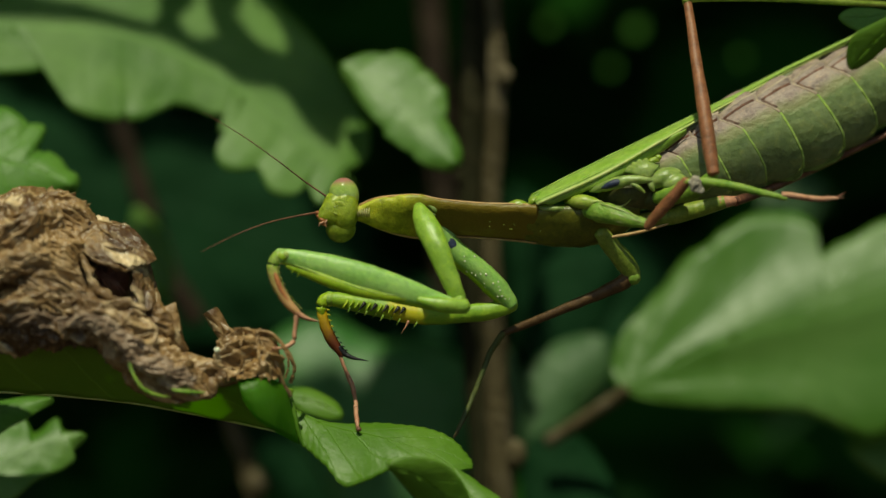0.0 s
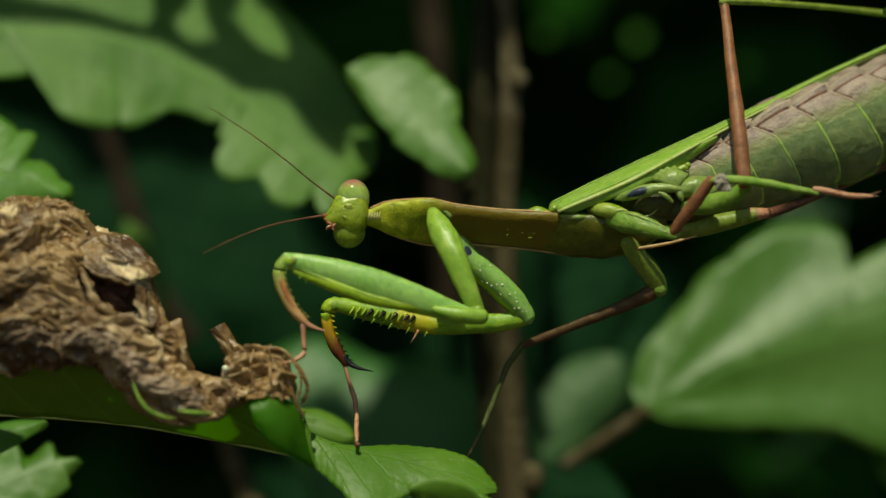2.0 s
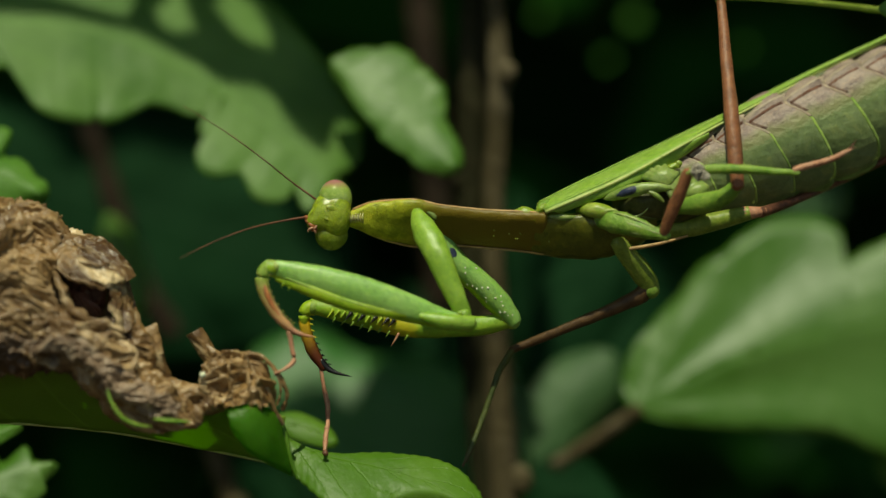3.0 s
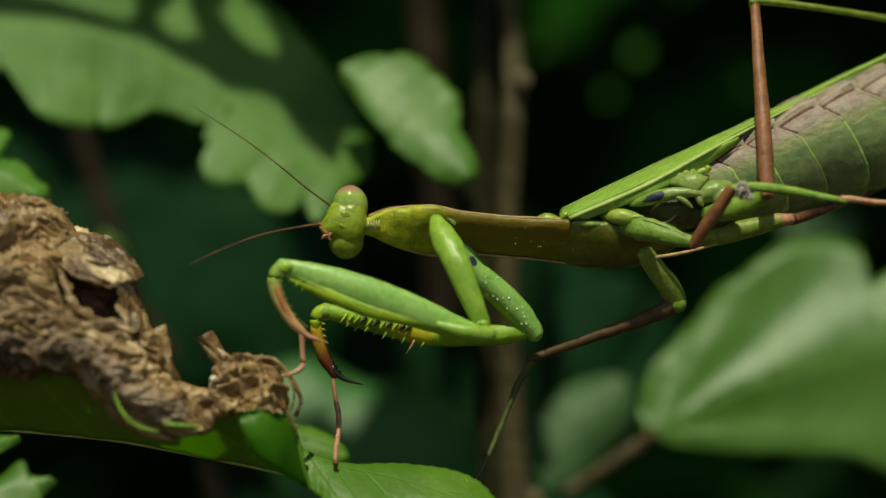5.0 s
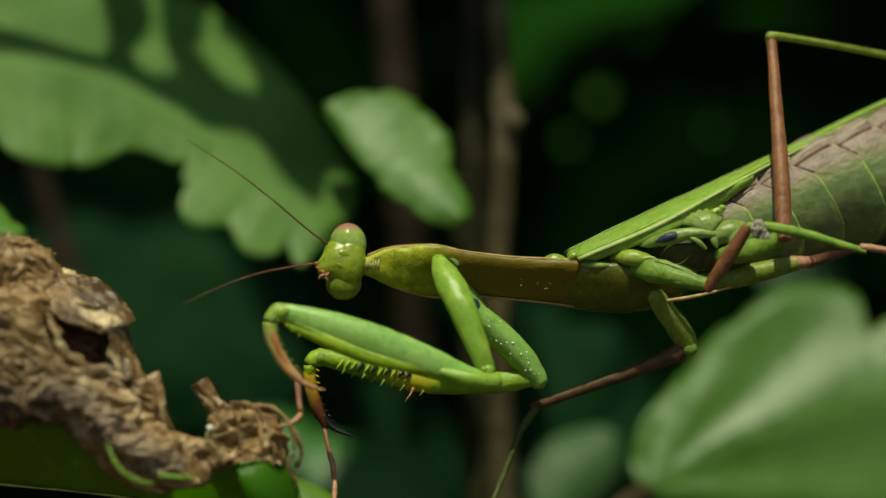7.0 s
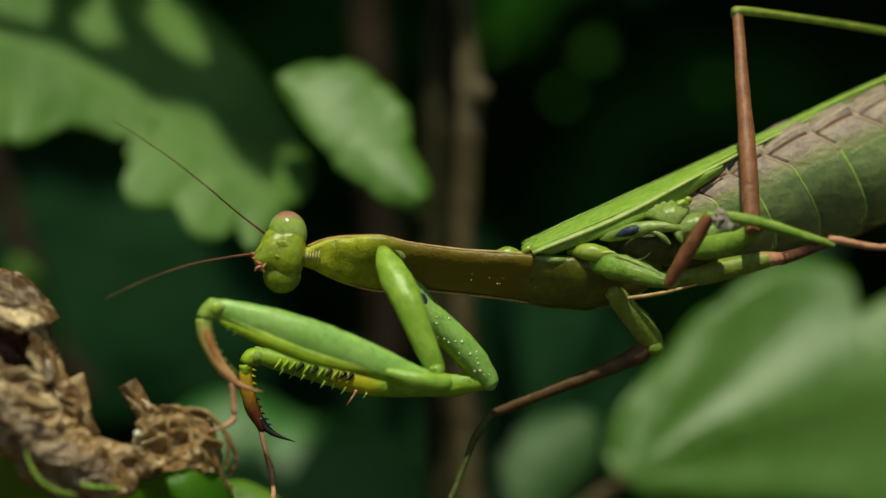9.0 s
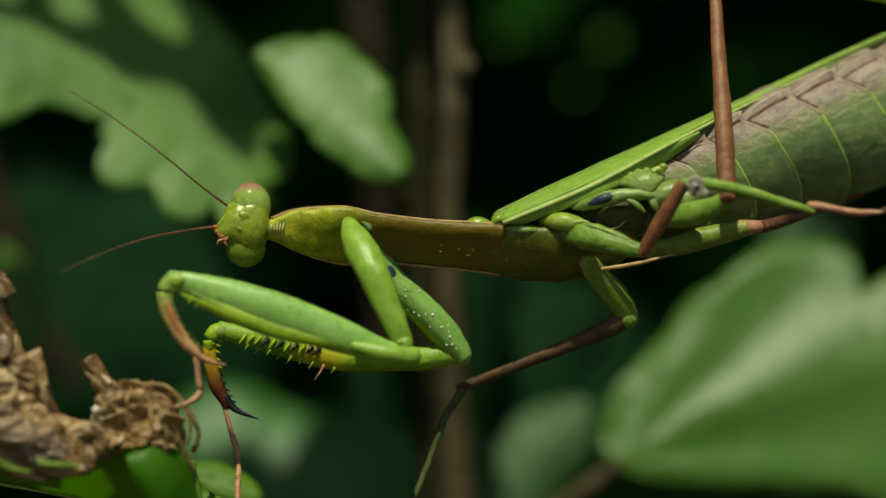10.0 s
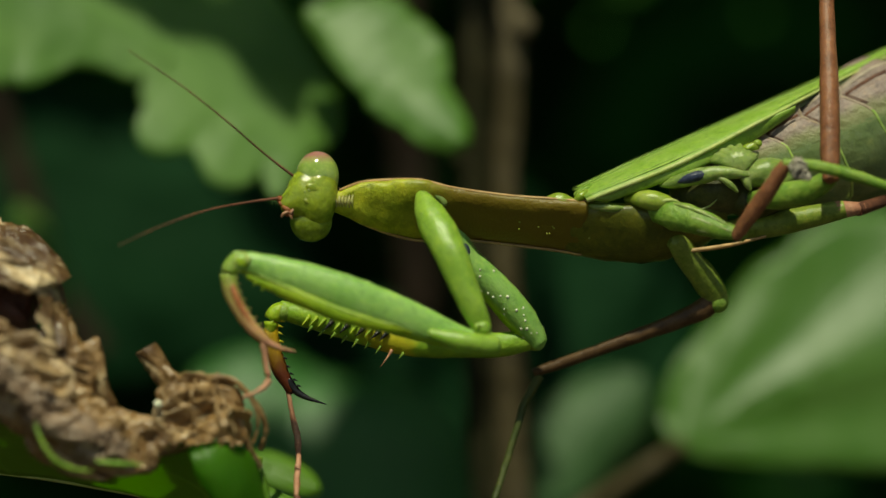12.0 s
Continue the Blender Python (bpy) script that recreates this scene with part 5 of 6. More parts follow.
part("face_keel", round_rod([(-12.6, -1.75, 5.05), (-13.3, -1.5, 4.6), (-14.1, -1.05, 4.15)], [0.06, 0.12, 0.08], 24, 8), M_KEEL, head, "bright lime keel down the face")
part("mouthparts", joined(ball((-14.15, -1.1, 3.35), (0.55, 0.34, 0.26), 28), ball((-14.62, -0.8, 3.75), (0.4, 0.3, 0.22), 40), ball((-13.85, -1.25, 3.75), (0.42, 0.24, 0.16), 35), ball((-13.95, -1.05, 2.95), (0.42, 0.3, 0.2), -15), ball((-14.85, -0.6, 4.0), (0.2, 0.2, 0.2), 30)), M_MOUTH, head, "reddish brown mouthparts")
part("palp", round_rod([(-14.0, -1.3, 3.2), (-14.45, -1.35, 3.0), (-14.6, -1.2, 2.7)], [0.12, 0.13, 0.08], 16, 8), M_TARSUS, head, "pale rose feeler by the mouth")
part("palp", round_rod([(-13.7, -1.4, 3.35), (-13.9, -1.5, 2.95), (-13.75, -1.4, 2.6)], [0.1, 0.12, 0.08], 16, 8), M_TARSUS, head, "pale rose feeler by the mouth")
part("ocellus", ball((-12.74, -1.82, 4.91), (0.12, 0.08, 0.12), u=12, v=8), M_EYE, head)
part("ocellus", ball((-12.41, -1.86, 5.05), (0.12, 0.08, 0.12), u=12, v=8), M_EYE, head)
part("antenna", round_rod([(-13.6, -0.7, 6.08), (-16.3, -1.5, 7.95), (-19.6, -3, 10.5), (-23.5, -4, 13.25), (-27.7, -5, 15.75)], [0.12, 0.085, 0.07, 0.055, 0.03], 60, 8), M_DARK_BROWN, head, "long thin reddish antenna")
part("antenna", round_rod([(-14.9, -0.75, 4.28), (-17.7, -2, 3.75), (-20.95, -4, 2.92), (-24.5, -6, 1.48), (-27.75, -8, -0.2)], [0.13, 0.1, 0.075, 0.055, 0.03], 60, 8), M_DARK_BROWN, head, "long thin reddish antenna")

# body
chest = [(*(-10.6, 0, 4.25), 0.8, 0.8), (*(-9.8, 0, 4.22), 0.98, 0.95), (*(-8.0, 0, 4.24), 1.72, 1.3), (*(-5.6, 0, 4.0), 2.3, 1.6), (*(-2.93, 0, 3.8), 2.6, 1.7), (*(-0.27, 0, 3.67), 2.2, 1.6),
         (*(4.4, 0, 3.33), 2.1, 1.6), (*(8.4, 0, 3.13), 2.2, 1.8), (*(11.06, 0, 2.93), 2.3, 1.9)]
thorax = part("prothorax", tube(chest, 70, 30, flare=lambda u, g: 1 - 0.42 * min(1.0, u * 3 + 0.3) * max(0.0, math.sin(g)) ** 2, lean=lambda u: 0.15 + 0.65 * min(1.0, max(0.0, u - 0.15) * 3.2), rough=0.12, freq=1.1), M_CHEST, mantis)
part("rim", tube([(x, y - (0.15 + 0.6 * min(1.0, max(0.0, (x + 9) / 8))) * b, z + a * 0.97, 0.15, 0.4) for x, y, z, a, b in chest[1:]], 60, 8), M_RIM, thorax, "tan upper rim")
part("rim", tube([(x, y + 0.6 * b, z - a * 0.98, 0.12, 0.4) for x, y, z, a, b in chest[2:]], 60, 8), M_RIM, thorax, "tan lower rim")
for i in range(6):
    x = -10.05 + 0.27 * i
    part("neck_fold", round_rod([(x, -0.6 - 0.05 * i, 4.65 + 0.03 * i), (x - 0.06, -0.78 - 0.055 * i, 4.25), (x + 0.04, -0.62 - 0.05 * i, 3.8)], [0.06, 0.14, 0.06], 16, 8), M_NECK, thorax, "pale fold of the neck")
for i in range(26):
    u = i / 25
    p = glide([c[:4] for c in chest[1:5]], 26)[i]
    part("rim_tooth", spike((p[0], -1.2, p[2] + p[3]), (p[0] - 0.06, -1.2, p[2] + p[3] + 0.17), 0.07, 5), M_RIM, thorax)
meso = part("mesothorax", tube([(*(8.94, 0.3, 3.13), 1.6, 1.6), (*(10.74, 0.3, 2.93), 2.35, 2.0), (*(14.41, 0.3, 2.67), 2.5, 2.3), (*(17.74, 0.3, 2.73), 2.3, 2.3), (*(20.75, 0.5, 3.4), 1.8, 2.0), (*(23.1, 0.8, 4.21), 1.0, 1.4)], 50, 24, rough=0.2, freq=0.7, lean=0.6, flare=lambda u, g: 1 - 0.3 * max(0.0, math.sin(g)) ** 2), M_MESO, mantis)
part("pleurite", round_rod([(7.72, -0.6, 4.86), (8.64, -1, 4.99), (9.57, -1.1, 4.85), (10.44, -0.9, 4.32)], [0.5, 0.78, 0.72, 0.15], 30, 16, rough=0.12, freq=1.2), M_HIP_YELLOW, meso, "yellow-green side plate")
part("pleurite", round_rod([(10.5, -1.1, 4.85), (12.02, -1.6, 4.78), (13.54, -1.7, 4.71), (15.01, -1.4, 4.85)], [0.12, 0.36, 0.34, 0.1], 30, 14), M_HIP, meso, "pale green side plate")
part("pleurite", round_rod([(14.63, -1, 5.52), (15.66, -1.8, 5.57), (16.97, -2.2, 5.44), (18.03, -2.2, 5.3), (19.11, -1.8, 4.98)], [0.35, 0.75, 0.85, 0.6, 0.1], 36, 16, rough=0.06, freq=1.2), M_HIP_YELLOW, meso, "yellow-green side plate")
part("pleurite", round_rod([(16.3, -2.5, 4.97), (17.47, -2.9, 5.49), (18.41, -2.8, 5.56), (19.16, -2.2, 5.17)], [0.1, 0.17, 0.15, 0.06], 30, 8), M_VEIN, meso, "pale plate edge")
part("pleurite", ball((10.9, -0.4, 6.05), (0.95, 0.7, 0.42), -30, rough=0.15, freq=1.8), M_LEG, meso, "green wing hinge")
part("pleurite", round_rod([(10.1, -1.4, 5.18), (10.56, -1.6, 5.58), (11.03, -1.4, 5.91)], [0.25, 0.4, 0.3], 16, 12), M_HIP_YELLOW, meso, "yellow wing hinge")
for i in range(9):
    g = random.Random(60 + i)
    part("wart", ball((g.uniform(5, 12), -0.85, g.uniform(1.8, 3.6)), (0.08, 0.22, 0.08), u=8, v=6), M_HIP_YELLOW, thorax)

# abdomen
belly = [(*(18.98, 1.2, 6.42), 1.2, 1.6), (*(21.82, 1.8, 6.89), 2.6, 2.6), (*(26.58, 3, 8.46), 3.9, 3.6), (*(31.38, 4.4, 10.17), 4.9, 4.5), (*(36.92, 6.2, 12.51), 5.6, 5.1),
         (*(42.5, 8, 14.87), 5.8, 5.2), (*(48.16, 10, 17.8), 5.5, 5.0), (*(53.13, 11.6, 20.61), 4.7, 4.3), (*(57.76, 13, 23.42), 3.2, 3.0), (*(61.71, 14.2, 25.83), 1.4, 1.4)]
abdomen = part("abdomen", tube([(x, y, z, a * 0.93, b * 0.93) for x, y, z, a, b in belly], 60, 32), M_BELLY, mantis)
cuts = [0.14, 0.22, 0.3, 0.378, 0.468, 0.56, 0.646, 0.73, 0.81, 0.89, 0.97]
BELLY = glide([(x, y, z + 0.3 * a / 5.0, a * 1.05, b) for x, y, z, a, b in belly], 400)


def belly_patch(s0, s1, us, gs, nu, ng, lift=0.0, k=0, taper=False):
    """A patch of one segment's skin: us runs from its front to its rear edge, gs round its girth in degrees (0 on top, 90 towards the viewer).
    The segments swell to the rear, overlap one another, and their rear edges sweep back below the folded lip of the back plate."""
    bm = bmesh.new()
    uv = bm.loops.layers.uv.new("UVMap")
    grid = []
    for i in range(nu):
        u = us[0] + (us[1] - us[0]) * i / (nu - 1)
        row = []
        for j in range(ng):
            deg = gs[0] + (gs[1] - gs[0]) * j / (ng - 1)
            rise = min(1.0, max(0.0, (deg - 44) / 34))
            sweep = 0.03 * rise * rise * (3 - 2 * rise) + 0.014 * min(1.0, max(0.0, (deg - 80) / 45))
            s = min(0.998, max(0.0, s0 + (s1 - s0) * u + sweep))
            at = s * 399
            n = min(398, int(at))
            x, y, z, a, b = BELLY[n] * (n + 1 - at) + BELLY[n + 1] * (at - n)
            t = Vector(BELLY[min(399, n + 4)][:3] - BELLY[max(0, n - 4)][:3]).normalized()
            side = Vector((0, -1, 0))
            side = (side - t * side.dot(t)).normalized()
            up = side.cross(t).normalized()
            g = radians(deg)
            r = 0.925 + 0.115 * math.sin(math.pi * 0.5 * min(1.0, max(0.0, u) * 1.25))
            r += 0.07 * math.exp(-((deg - 37) / 5.0) ** 2) * (0.4 + 0.6 * max(0.0, u)) - 0.03 * math.exp(-((deg - 46) / 4.0) ** 2) * (0.4 + 0.6 * max(0.0, u))
            r -= 0.02 * max(0.0, u - 0.9) / 0.1 if u < 1 else 0.02
            q = Vector((deg * 0.09, u * 2.2, k * 3.1))
            r += 0.011 * noise.noise(q * 2.0) + 0.008 * noise.noise(q * 5.0)
            if deg < 72:
                r += 0.008 * math.sin(deg * 0.8 + 1.6 * math.sin(u * 4 + k)) * min(1.0, (72 - deg) / 20) * (0.5 + 0.5 * noise.noise(q * 3))
            r += 0.006 * math.sin(u * 16 + 2.0 * noise.noise(q)) * max(0.0, u) * min(1.0, max(0.0, deg - 45) / 30)
            v = Vector((x, y, z)) + (up * math.cos(g) * a + side * math.sin(g) * b) * (r + (lift * min(1.0, (gs[1] - deg) / 9 - 0.35) if taper else lift))
            row.append(bm.verts.new(v))
        grid.append(row)
    for i in range(nu - 1):
        for j in range(ng - 1):
            f = bm.faces.new((grid[i][j], grid[i + 1][j], grid[i + 1][j + 1], grid[i][j + 1]))
            for loop, (p, q) in zip(f.loops, ((i, j), (i + 1, j), (i + 1, j + 1), (i, j + 1))):
                loop[uv].uv = (p / (nu - 1), q / (ng - 1))
    bmesh.ops.recalc_face_normals(bm, faces=bm.faces)
    return bm


for k in range(10):
    s0, s1 = cuts[k], cuts[k + 1]
    part("abdomen_segment", belly_patch(s0, s1, (-0.15, 1.0), (66, 250), 26, 70, 0.0, k), M_BELLY, abdomen, thick=0.06)
    plate = part("tergite", belly_patch(s0, s1, (-0.15, 1.0), (-30, 86), 26, 84, 0.006, k, True), M_PLATE, abdomen, "grey-brown creased back plate", thick=0.04)
    part("segment_edge", belly_patch(s0, s1, (0.955, 1.01), (66, 150), 4, 60, 0.005, k), M_RING, abdomen, "lime green rear edge of a segment", thick=0.14)
    part("plate_margin", belly_patch(s0, s1, (-0.02, 1.06), (35, 39), 30, 8, 0.008, k), M_PLATE_EDGE, plate, "tan folded lip of a plate", thick=0.08)
    # Dark strip paints the shadow that lies below the lip.
    part("plate_lip_shade", belly_patch(s0, s1, (0.1, 0.92), (42.5, 45), 24, 5, 0.008, k), M_DARK_BROWN, plate, "dark strip painting the shade in the crease under the lip", thick=0.04)
    # Brown crease strip; its dark colour also holds the previous plate's shadow.
    part("plate_fold", belly_patch(s0, s1, (0.02, 0.16), (45, 63), 6, 20, 0.009, k), M_PLATE_DARK, plate, "brown crease with painted shade at the front of a plate", thick=0.03)
    part("plate_rear", belly_patch(s0, s1, (0.95, 1.02), (39, 72), 5, 30, 0.01, k), M_PLATE_EDGE, plate, "pale rear edge of a plate", thick=0.1)

# wings
top_edge = [(10.16, 1.2, 6.15), (17.16, 2.4, 9.65), (30.76, 5.2, 16.33), (41.83, 8, 21.93), (51.29, 10.5, 26.43)]
fold = [(11.01, -2.2, 5.24), (18.78, -1.8, 8.76), (25.29, -0.6, 12.45), (31.13, 2.2, 15.75), (36.5, 4.8, 18.65), (41.48, 6.9, 21.3), (50.93, 9.8, 25.8)]
near_wing = part("wing", joined(sheet(top_edge, fold, 60, 12, 0.7, 0.05),
                                sheet(fold[:3] + [(28.74, 0.2, 14.2)], [(12.67, -2, 5.17), (19.98, -1.7, 8.16), (25.3, -0.4, 11.12), (28.76, 0.5, 13.68)], 40, 6, 0.15, 0.05)), M_WING, mantis,
                 "folded bright green wing", thick=0.14)
part("hind_wing", sheet([(23.4, 0.2, 11.2), (28.56, 1.6, 14.4), (32.58, 3.2, 16.6), (36.88, 5.2, 19.0), (41.19, 7.0, 21.2), (45.45, 8.4, 23.3)],
                        [(24.9, 0.0, 10.7), (28.56, 1.2, 13.5), (32.58, 2.7, 16.0), (36.88, 4.6, 18.5), (41.19, 6.4, 20.7), (45.45, 8.0, 22.7)], 60, 8, 0.1, 0.12, 0.9), M_HINDWING, near_wing, "translucent grey-green hind wing edge", thick=0.06)
part("wing_vein", tube([(x, y - 0.25, z, r, r) for (x, y, z), r in zip(fold, (0.2, 0.2, 0.17, 0.14, 0.11, 0.09, 0.05))], 60, 8), M_VEIN, near_wing, "pale costal vein")
for f in (0.2, 0.38, 0.55, 0.72, 0.87):
    mids = [Vector(p).lerp(Vector(q), f) for p, q in zip(glide(top_edge, 6), glide(fold, 6))]
    part("wing_vein", tube([(p.x, p.y - 0.72 * (1.6 * f * (1 - f) * 2.4), p.z + 0.2, 0.04, 0.06) for p in mids], 50, 6), M_EDGE, near_wing)
part("wing", sheet([(10.56, 6.5, 6.29), (17.37, 7.8, 9.77), (31.14, 10.5, 16.53), (42.31, 13, 22.18), (51.76, 14.5, 26.67)],
                   [(10.43, 1.2, 6.42), (17.16, 2.4, 9.79), (30.76, 5.2, 16.46), (41.83, 8, 22.07), (51.29, 10.5, 26.56)], 50, 10, -0.4, 0.05), M_WING, mantis, "folded far wing", thick=0.14)

DEPTH = {}


def limb(name, points, radii, material, label="", seg=14, n=36, rough=0.09, flat=0.85, freq=1.5, joint=None):
    """A keyed limb part whose origin is its upper joint."""
    joint = joint or points[0]
    ob = part(name, round_rod(points, radii, n, seg, rough, freq, flat), material, mantis, label, at=joint)
    DEPTH[ob] = joint[1] - ORIGIN[mantis].y
    return ob


# near feeding leg
near_coxa = limb("fore_coxa", [(-3.05, -1.3, 5.5), (-2.75, -2.1, 4.6), (-2.2, -3.2, 3.3), (-1.5, -4.2, 1.9), (-0.53, -5.4, -0.26), (0.92, -6, -3.75), (1.84, -6, -5.85)], [0.3, 0.85, 1.3, 1.48, 1.36, 1.12, 0.88], M_COXA, seg=24, n=60, rough=0.1, flat=0.75, freq=0.8, joint=(-2.78, -2.2, 4.97))
part("elbow", joined(ball((1.9, -6.35, -6.15), (0.78, 0.75, 0.75), rough=0.1, freq=1.6), ball((1.5, -6.95, -5.9), (0.3, 0.22, 0.26))), M_COXA, near_coxa, "rounded joint above the femur")
part("coxal_ridge", round_rod([(-2.75, -1.9, 5.3), (-1.75, -3.6, 3.6), (-0.35, -5.3, 1.0), (0.65, -6.4, -2.2), (1.5, -6.7, -4.6)], [0.08, 0.14, 0.14, 0.12, 0.06], 50, 8), M_HIP, near_coxa, "pale ridge down the thigh base")
part("shoulder", joined(ball((-1.8, -0.5, 4.5), (1.5, 0.95, 1.4), 12, rough=0.15, freq=0.9)), M_HIP_YELLOW, thorax, "swollen yellow-green shoulder")
part("shoulder_fold", round_rod([(-2.7, -1.3, 5.4), (-1.6, -1.4, 5.1), (-0.95, -1.25, 4.4), (-1.3, -1.2, 3.6)], [0.1, 0.3, 0.32, 0.1], 30, 12, rough=0.08), M_HIP, thorax, "pale fold of the shoulder")
for i in range(18):
    p = glide([(-2.97, -3.8, 3.5), (-1.78, -5.2, 0.07), (-0.26, -6, -3.55), (0.72, -6, -5.45)], 18)[i]
    part("tubercle", ball(p, (0.12, 0.12, 0.12), u=8, v=6), M_COXA, near_coxa)
near_femur = limb("fore_femur", [(1.97, -6.2, -6.24), (0.07, -6.2, -6.37), (-3.22, -6.3, -5.45), (-8.14, -6.4, -3.87), (-13.06, -6.4, -2.36), (-17, -6.4, -1.31), (-18.91, -6.4, -0.92)],
                  [0.75, 1.0, 1.45, 1.78, 1.58, 1.15, 0.85], M_FEMUR, "bright green raptorial femur", seg=22, n=60, flat=0.6)
part("trochanter", round_rod([(2.49, -6.6, -6.82), (0.07, -7.1, -6.62), (-2.6, -7.2, -6.1)], [0.85, 0.92, 0.4], 30, 16, rough=0.08), M_COXA, near_femur, "yellow-green thigh joint")
part("keel", round_rod([(-17.9, -6.5, -2.15), (-14.68, -6.8, -3.25), (-10.75, -6.85, -4.66), (-6.82, -6.85, -5.5), (-2.88, -6.7, -6.05)], [0.3, 0.68, 0.76, 0.66, 0.3], 50, 16, rough=0.05, flat=0.75), M_KEEL, near_femur, "yellow-green lower keel")
part("side_ridge", round_rod([(-17.1, -6.95, -2.0), (-15.4, -7.15, -2.62), (-12.4, -7.25, -3.75), (-8.9, -7.3, -4.9), (-6.2, -7.2, -5.45), (-3.0, -7.0, -5.6)], [0.05, 0.11, 0.12, 0.12, 0.1, 0.05], 60, 8), M_EDGE, near_femur, "pale ridge along the femur")
part("joint_scale", ball((-18.15, -7.05, -0.75), (0.28, 0.16, 0.42), -25, rough=0.05, freq=3), M_VEIN, near_femur, "pale glossy joint scale")
part("knee", ball((-18.57, -6.5, -0.98), (0.75, 0.7, 0.8), 20), M_FEMUR, near_femur)
for i in range(15):
    p = Vector((-17.3, -6.8, -2.56)).lerp(Vector((-7.6, -6.9, -5.75)), i / 14) + Vector((0, 0, 0.2 * math.sin(i / 14 * 3.1)))
    part("spine", spike(p, p + Vector((-0.3, -0.1, -0.42 - 0.22 * (i % 2))), 0.15), M_KEEL, near_femur)
near_tibia = limb("fore_tibia", [(-18.55, -6.5, -0.72), (-19.25, -6.45, -0.95), (-19.78, -6.45, -1.75), (-19.86, -6.5, -2.7), (-19.42, -6.6, -4.2), (-18.3, -6.7, -6.17), (-17.05, -6.8, -7.48)], [0.55, 0.68, 0.72, 0.7, 0.64, 0.58, 0.4], M_TIBIA, "rose-brown raptorial tibia with a green knee", n=44, joint=(-19.43, -6.4, -1.05))
part("claw", round_rod([(-17.78, -6.7, -6.63), (-16.92, -6.8, -7.61), (-15.87, -6.9, -8.2), (-14.55, -7, -8.52)], [0.42, 0.34, 0.22, 0.05], 30, 10), M_TARSUS, near_tibia)
ridge = glide([(-19.41, -6.9, -1.38), (-19.73, -7, -2.56), (-19.2, -7.1, -4.19), (-18.09, -7.1, -6.03), (-17.17, -7.1, -7.01)], 11)
for i in range(1, 11):
    p = Vector(ridge[i]) + Vector((0.42, 0, 0.1))
    part("spine", spike(p, p + Vector((0.34, 0, -0.16)), 0.09), M_TIBIA, near_tibia)
part("red_streak", round_rod([(-19.7, -6.85, -2.5), (-19.5, -6.95, -3.4), (-18.95, -7, -4.8), (-18.09, -7.02, -6.23)], [0.1, 0.28, 0.3, 0.14], 30, 10), M_STREAK, near_tibia, "reddish streak along the shin")
near_tarsus = limb("fore_tarsus", [(-17.05, -6.8, -7.54), (-17.25, -6.8, -9.12), (-17.44, -7, -10.55), (-18.4, -7.4, -11.07), (-19.63, -7.8, -11.25)], [0.28, 0.24, 0.28, 0.2, 0.16], M_TARSUS, "thin rose-brown foot", seg=8)
part("foot_claw", spike((-19.5, -7.8, -11.25), (-20.16, -7.6, -11.72), 0.1), M_DARK_BROWN, near_tarsus)

# far feeding leg
far_coxa = limb("fore_coxa", [(-0.4, 0.8, 2.6), (1.2, 1.2, -0.07), (4.08, 1.6, -2.48), (6.43, 2, -4.75), (7.9, 2.2, -6.5)], [1.2, 1.35, 1.4, 1.35, 1.0], M_FEMUR, "green thigh base with cream dots", seg=18, n=40, flat=1.0)
part("coxal_spot", ball((0.73, 0.25, 0.67), (1.35, 0.5, 0.8), 55), M_BLUE, far_coxa, "dark blue patch")
axis = glide([(*(1.2, 1.2, -0.07), 1.35), (*(4.08, 1.6, -2.48), 1.4), (*(6.43, 2, -4.75), 1.35), (*(7.9, 2.2, -6.5), 1.0)], 60)
for i in range(19):
    g = random.Random(300 + i)
    x, y, z, r = axis[8 + int(i / 19 * 50)]
    off = g.uniform(-0.75, 0.75) * r
    part("dot", ball((x + 0.6 * off, y - math.sqrt(r * r - off * off) + 0.03, z + 0.75 * off), (0.1 + 0.02 * (i % 4), 0.09, 0.1 + 0.02 * (i % 4)), u=8, v=6), M_WHITE, far_coxa)
far_femur = limb("fore_femur", [(8.04, 2.2, -6.77), (5.76, 2.1, -7.43), (2.08, 2, -7.83), (-2.61, 1.9, -7.97), (-6.29, 1.8, -7.3), (-10.64, 1.7, -6.49), (-13.51, 1.6, -6.02)], [0.85, 1.05, 1.1, 1.15, 1.2, 1.0, 0.85], M_FAR_FEMUR,
                 "yellow-green raptorial femur with black spines", seg=20, n=60)
part("knee", ball((-13.64, 1.5, -6.15), (0.8, 0.78, 0.8)), M_LEG, far_femur)
for i in range(11):
    g = random.Random(40 + i)
    p = Vector((-11.6, 0.95, -6.62)).lerp(Vector((-4.9, 0.8, -7.5)), i / 10)
    big = i > 2 and i % 2 == 1 or i > 8
    tip_at = p + Vector((-0.42 + g.uniform(-0.12, 0.1), -0.5, -0.42 - g.uniform(0.0, 0.2)))
    part("spine", spike(p + Vector((0.26, 0, 0.36)), tip_at, 0.27 if big else 0.2, 8), M_BLACK if big else M_KEEL, far_femur)
for i in range(9):
    g = random.Random(80 + i)
    p = Vector((-11.2, 1.1, -7.4)).lerp(Vector((-3.3, 1.1, -9.1)), i / 8)
    long = 1.3 if i == 7 else g.uniform(0.2, 0.5)
    part("spine", spike(p + Vector((0.15, 0, 0.25)), p + Vector((-0.5 * long - 0.1, -0.15, -long)), g.uniform(0.14, 0.22), 8), M_LEG if i != 7 else M_TARSUS, far_femur)
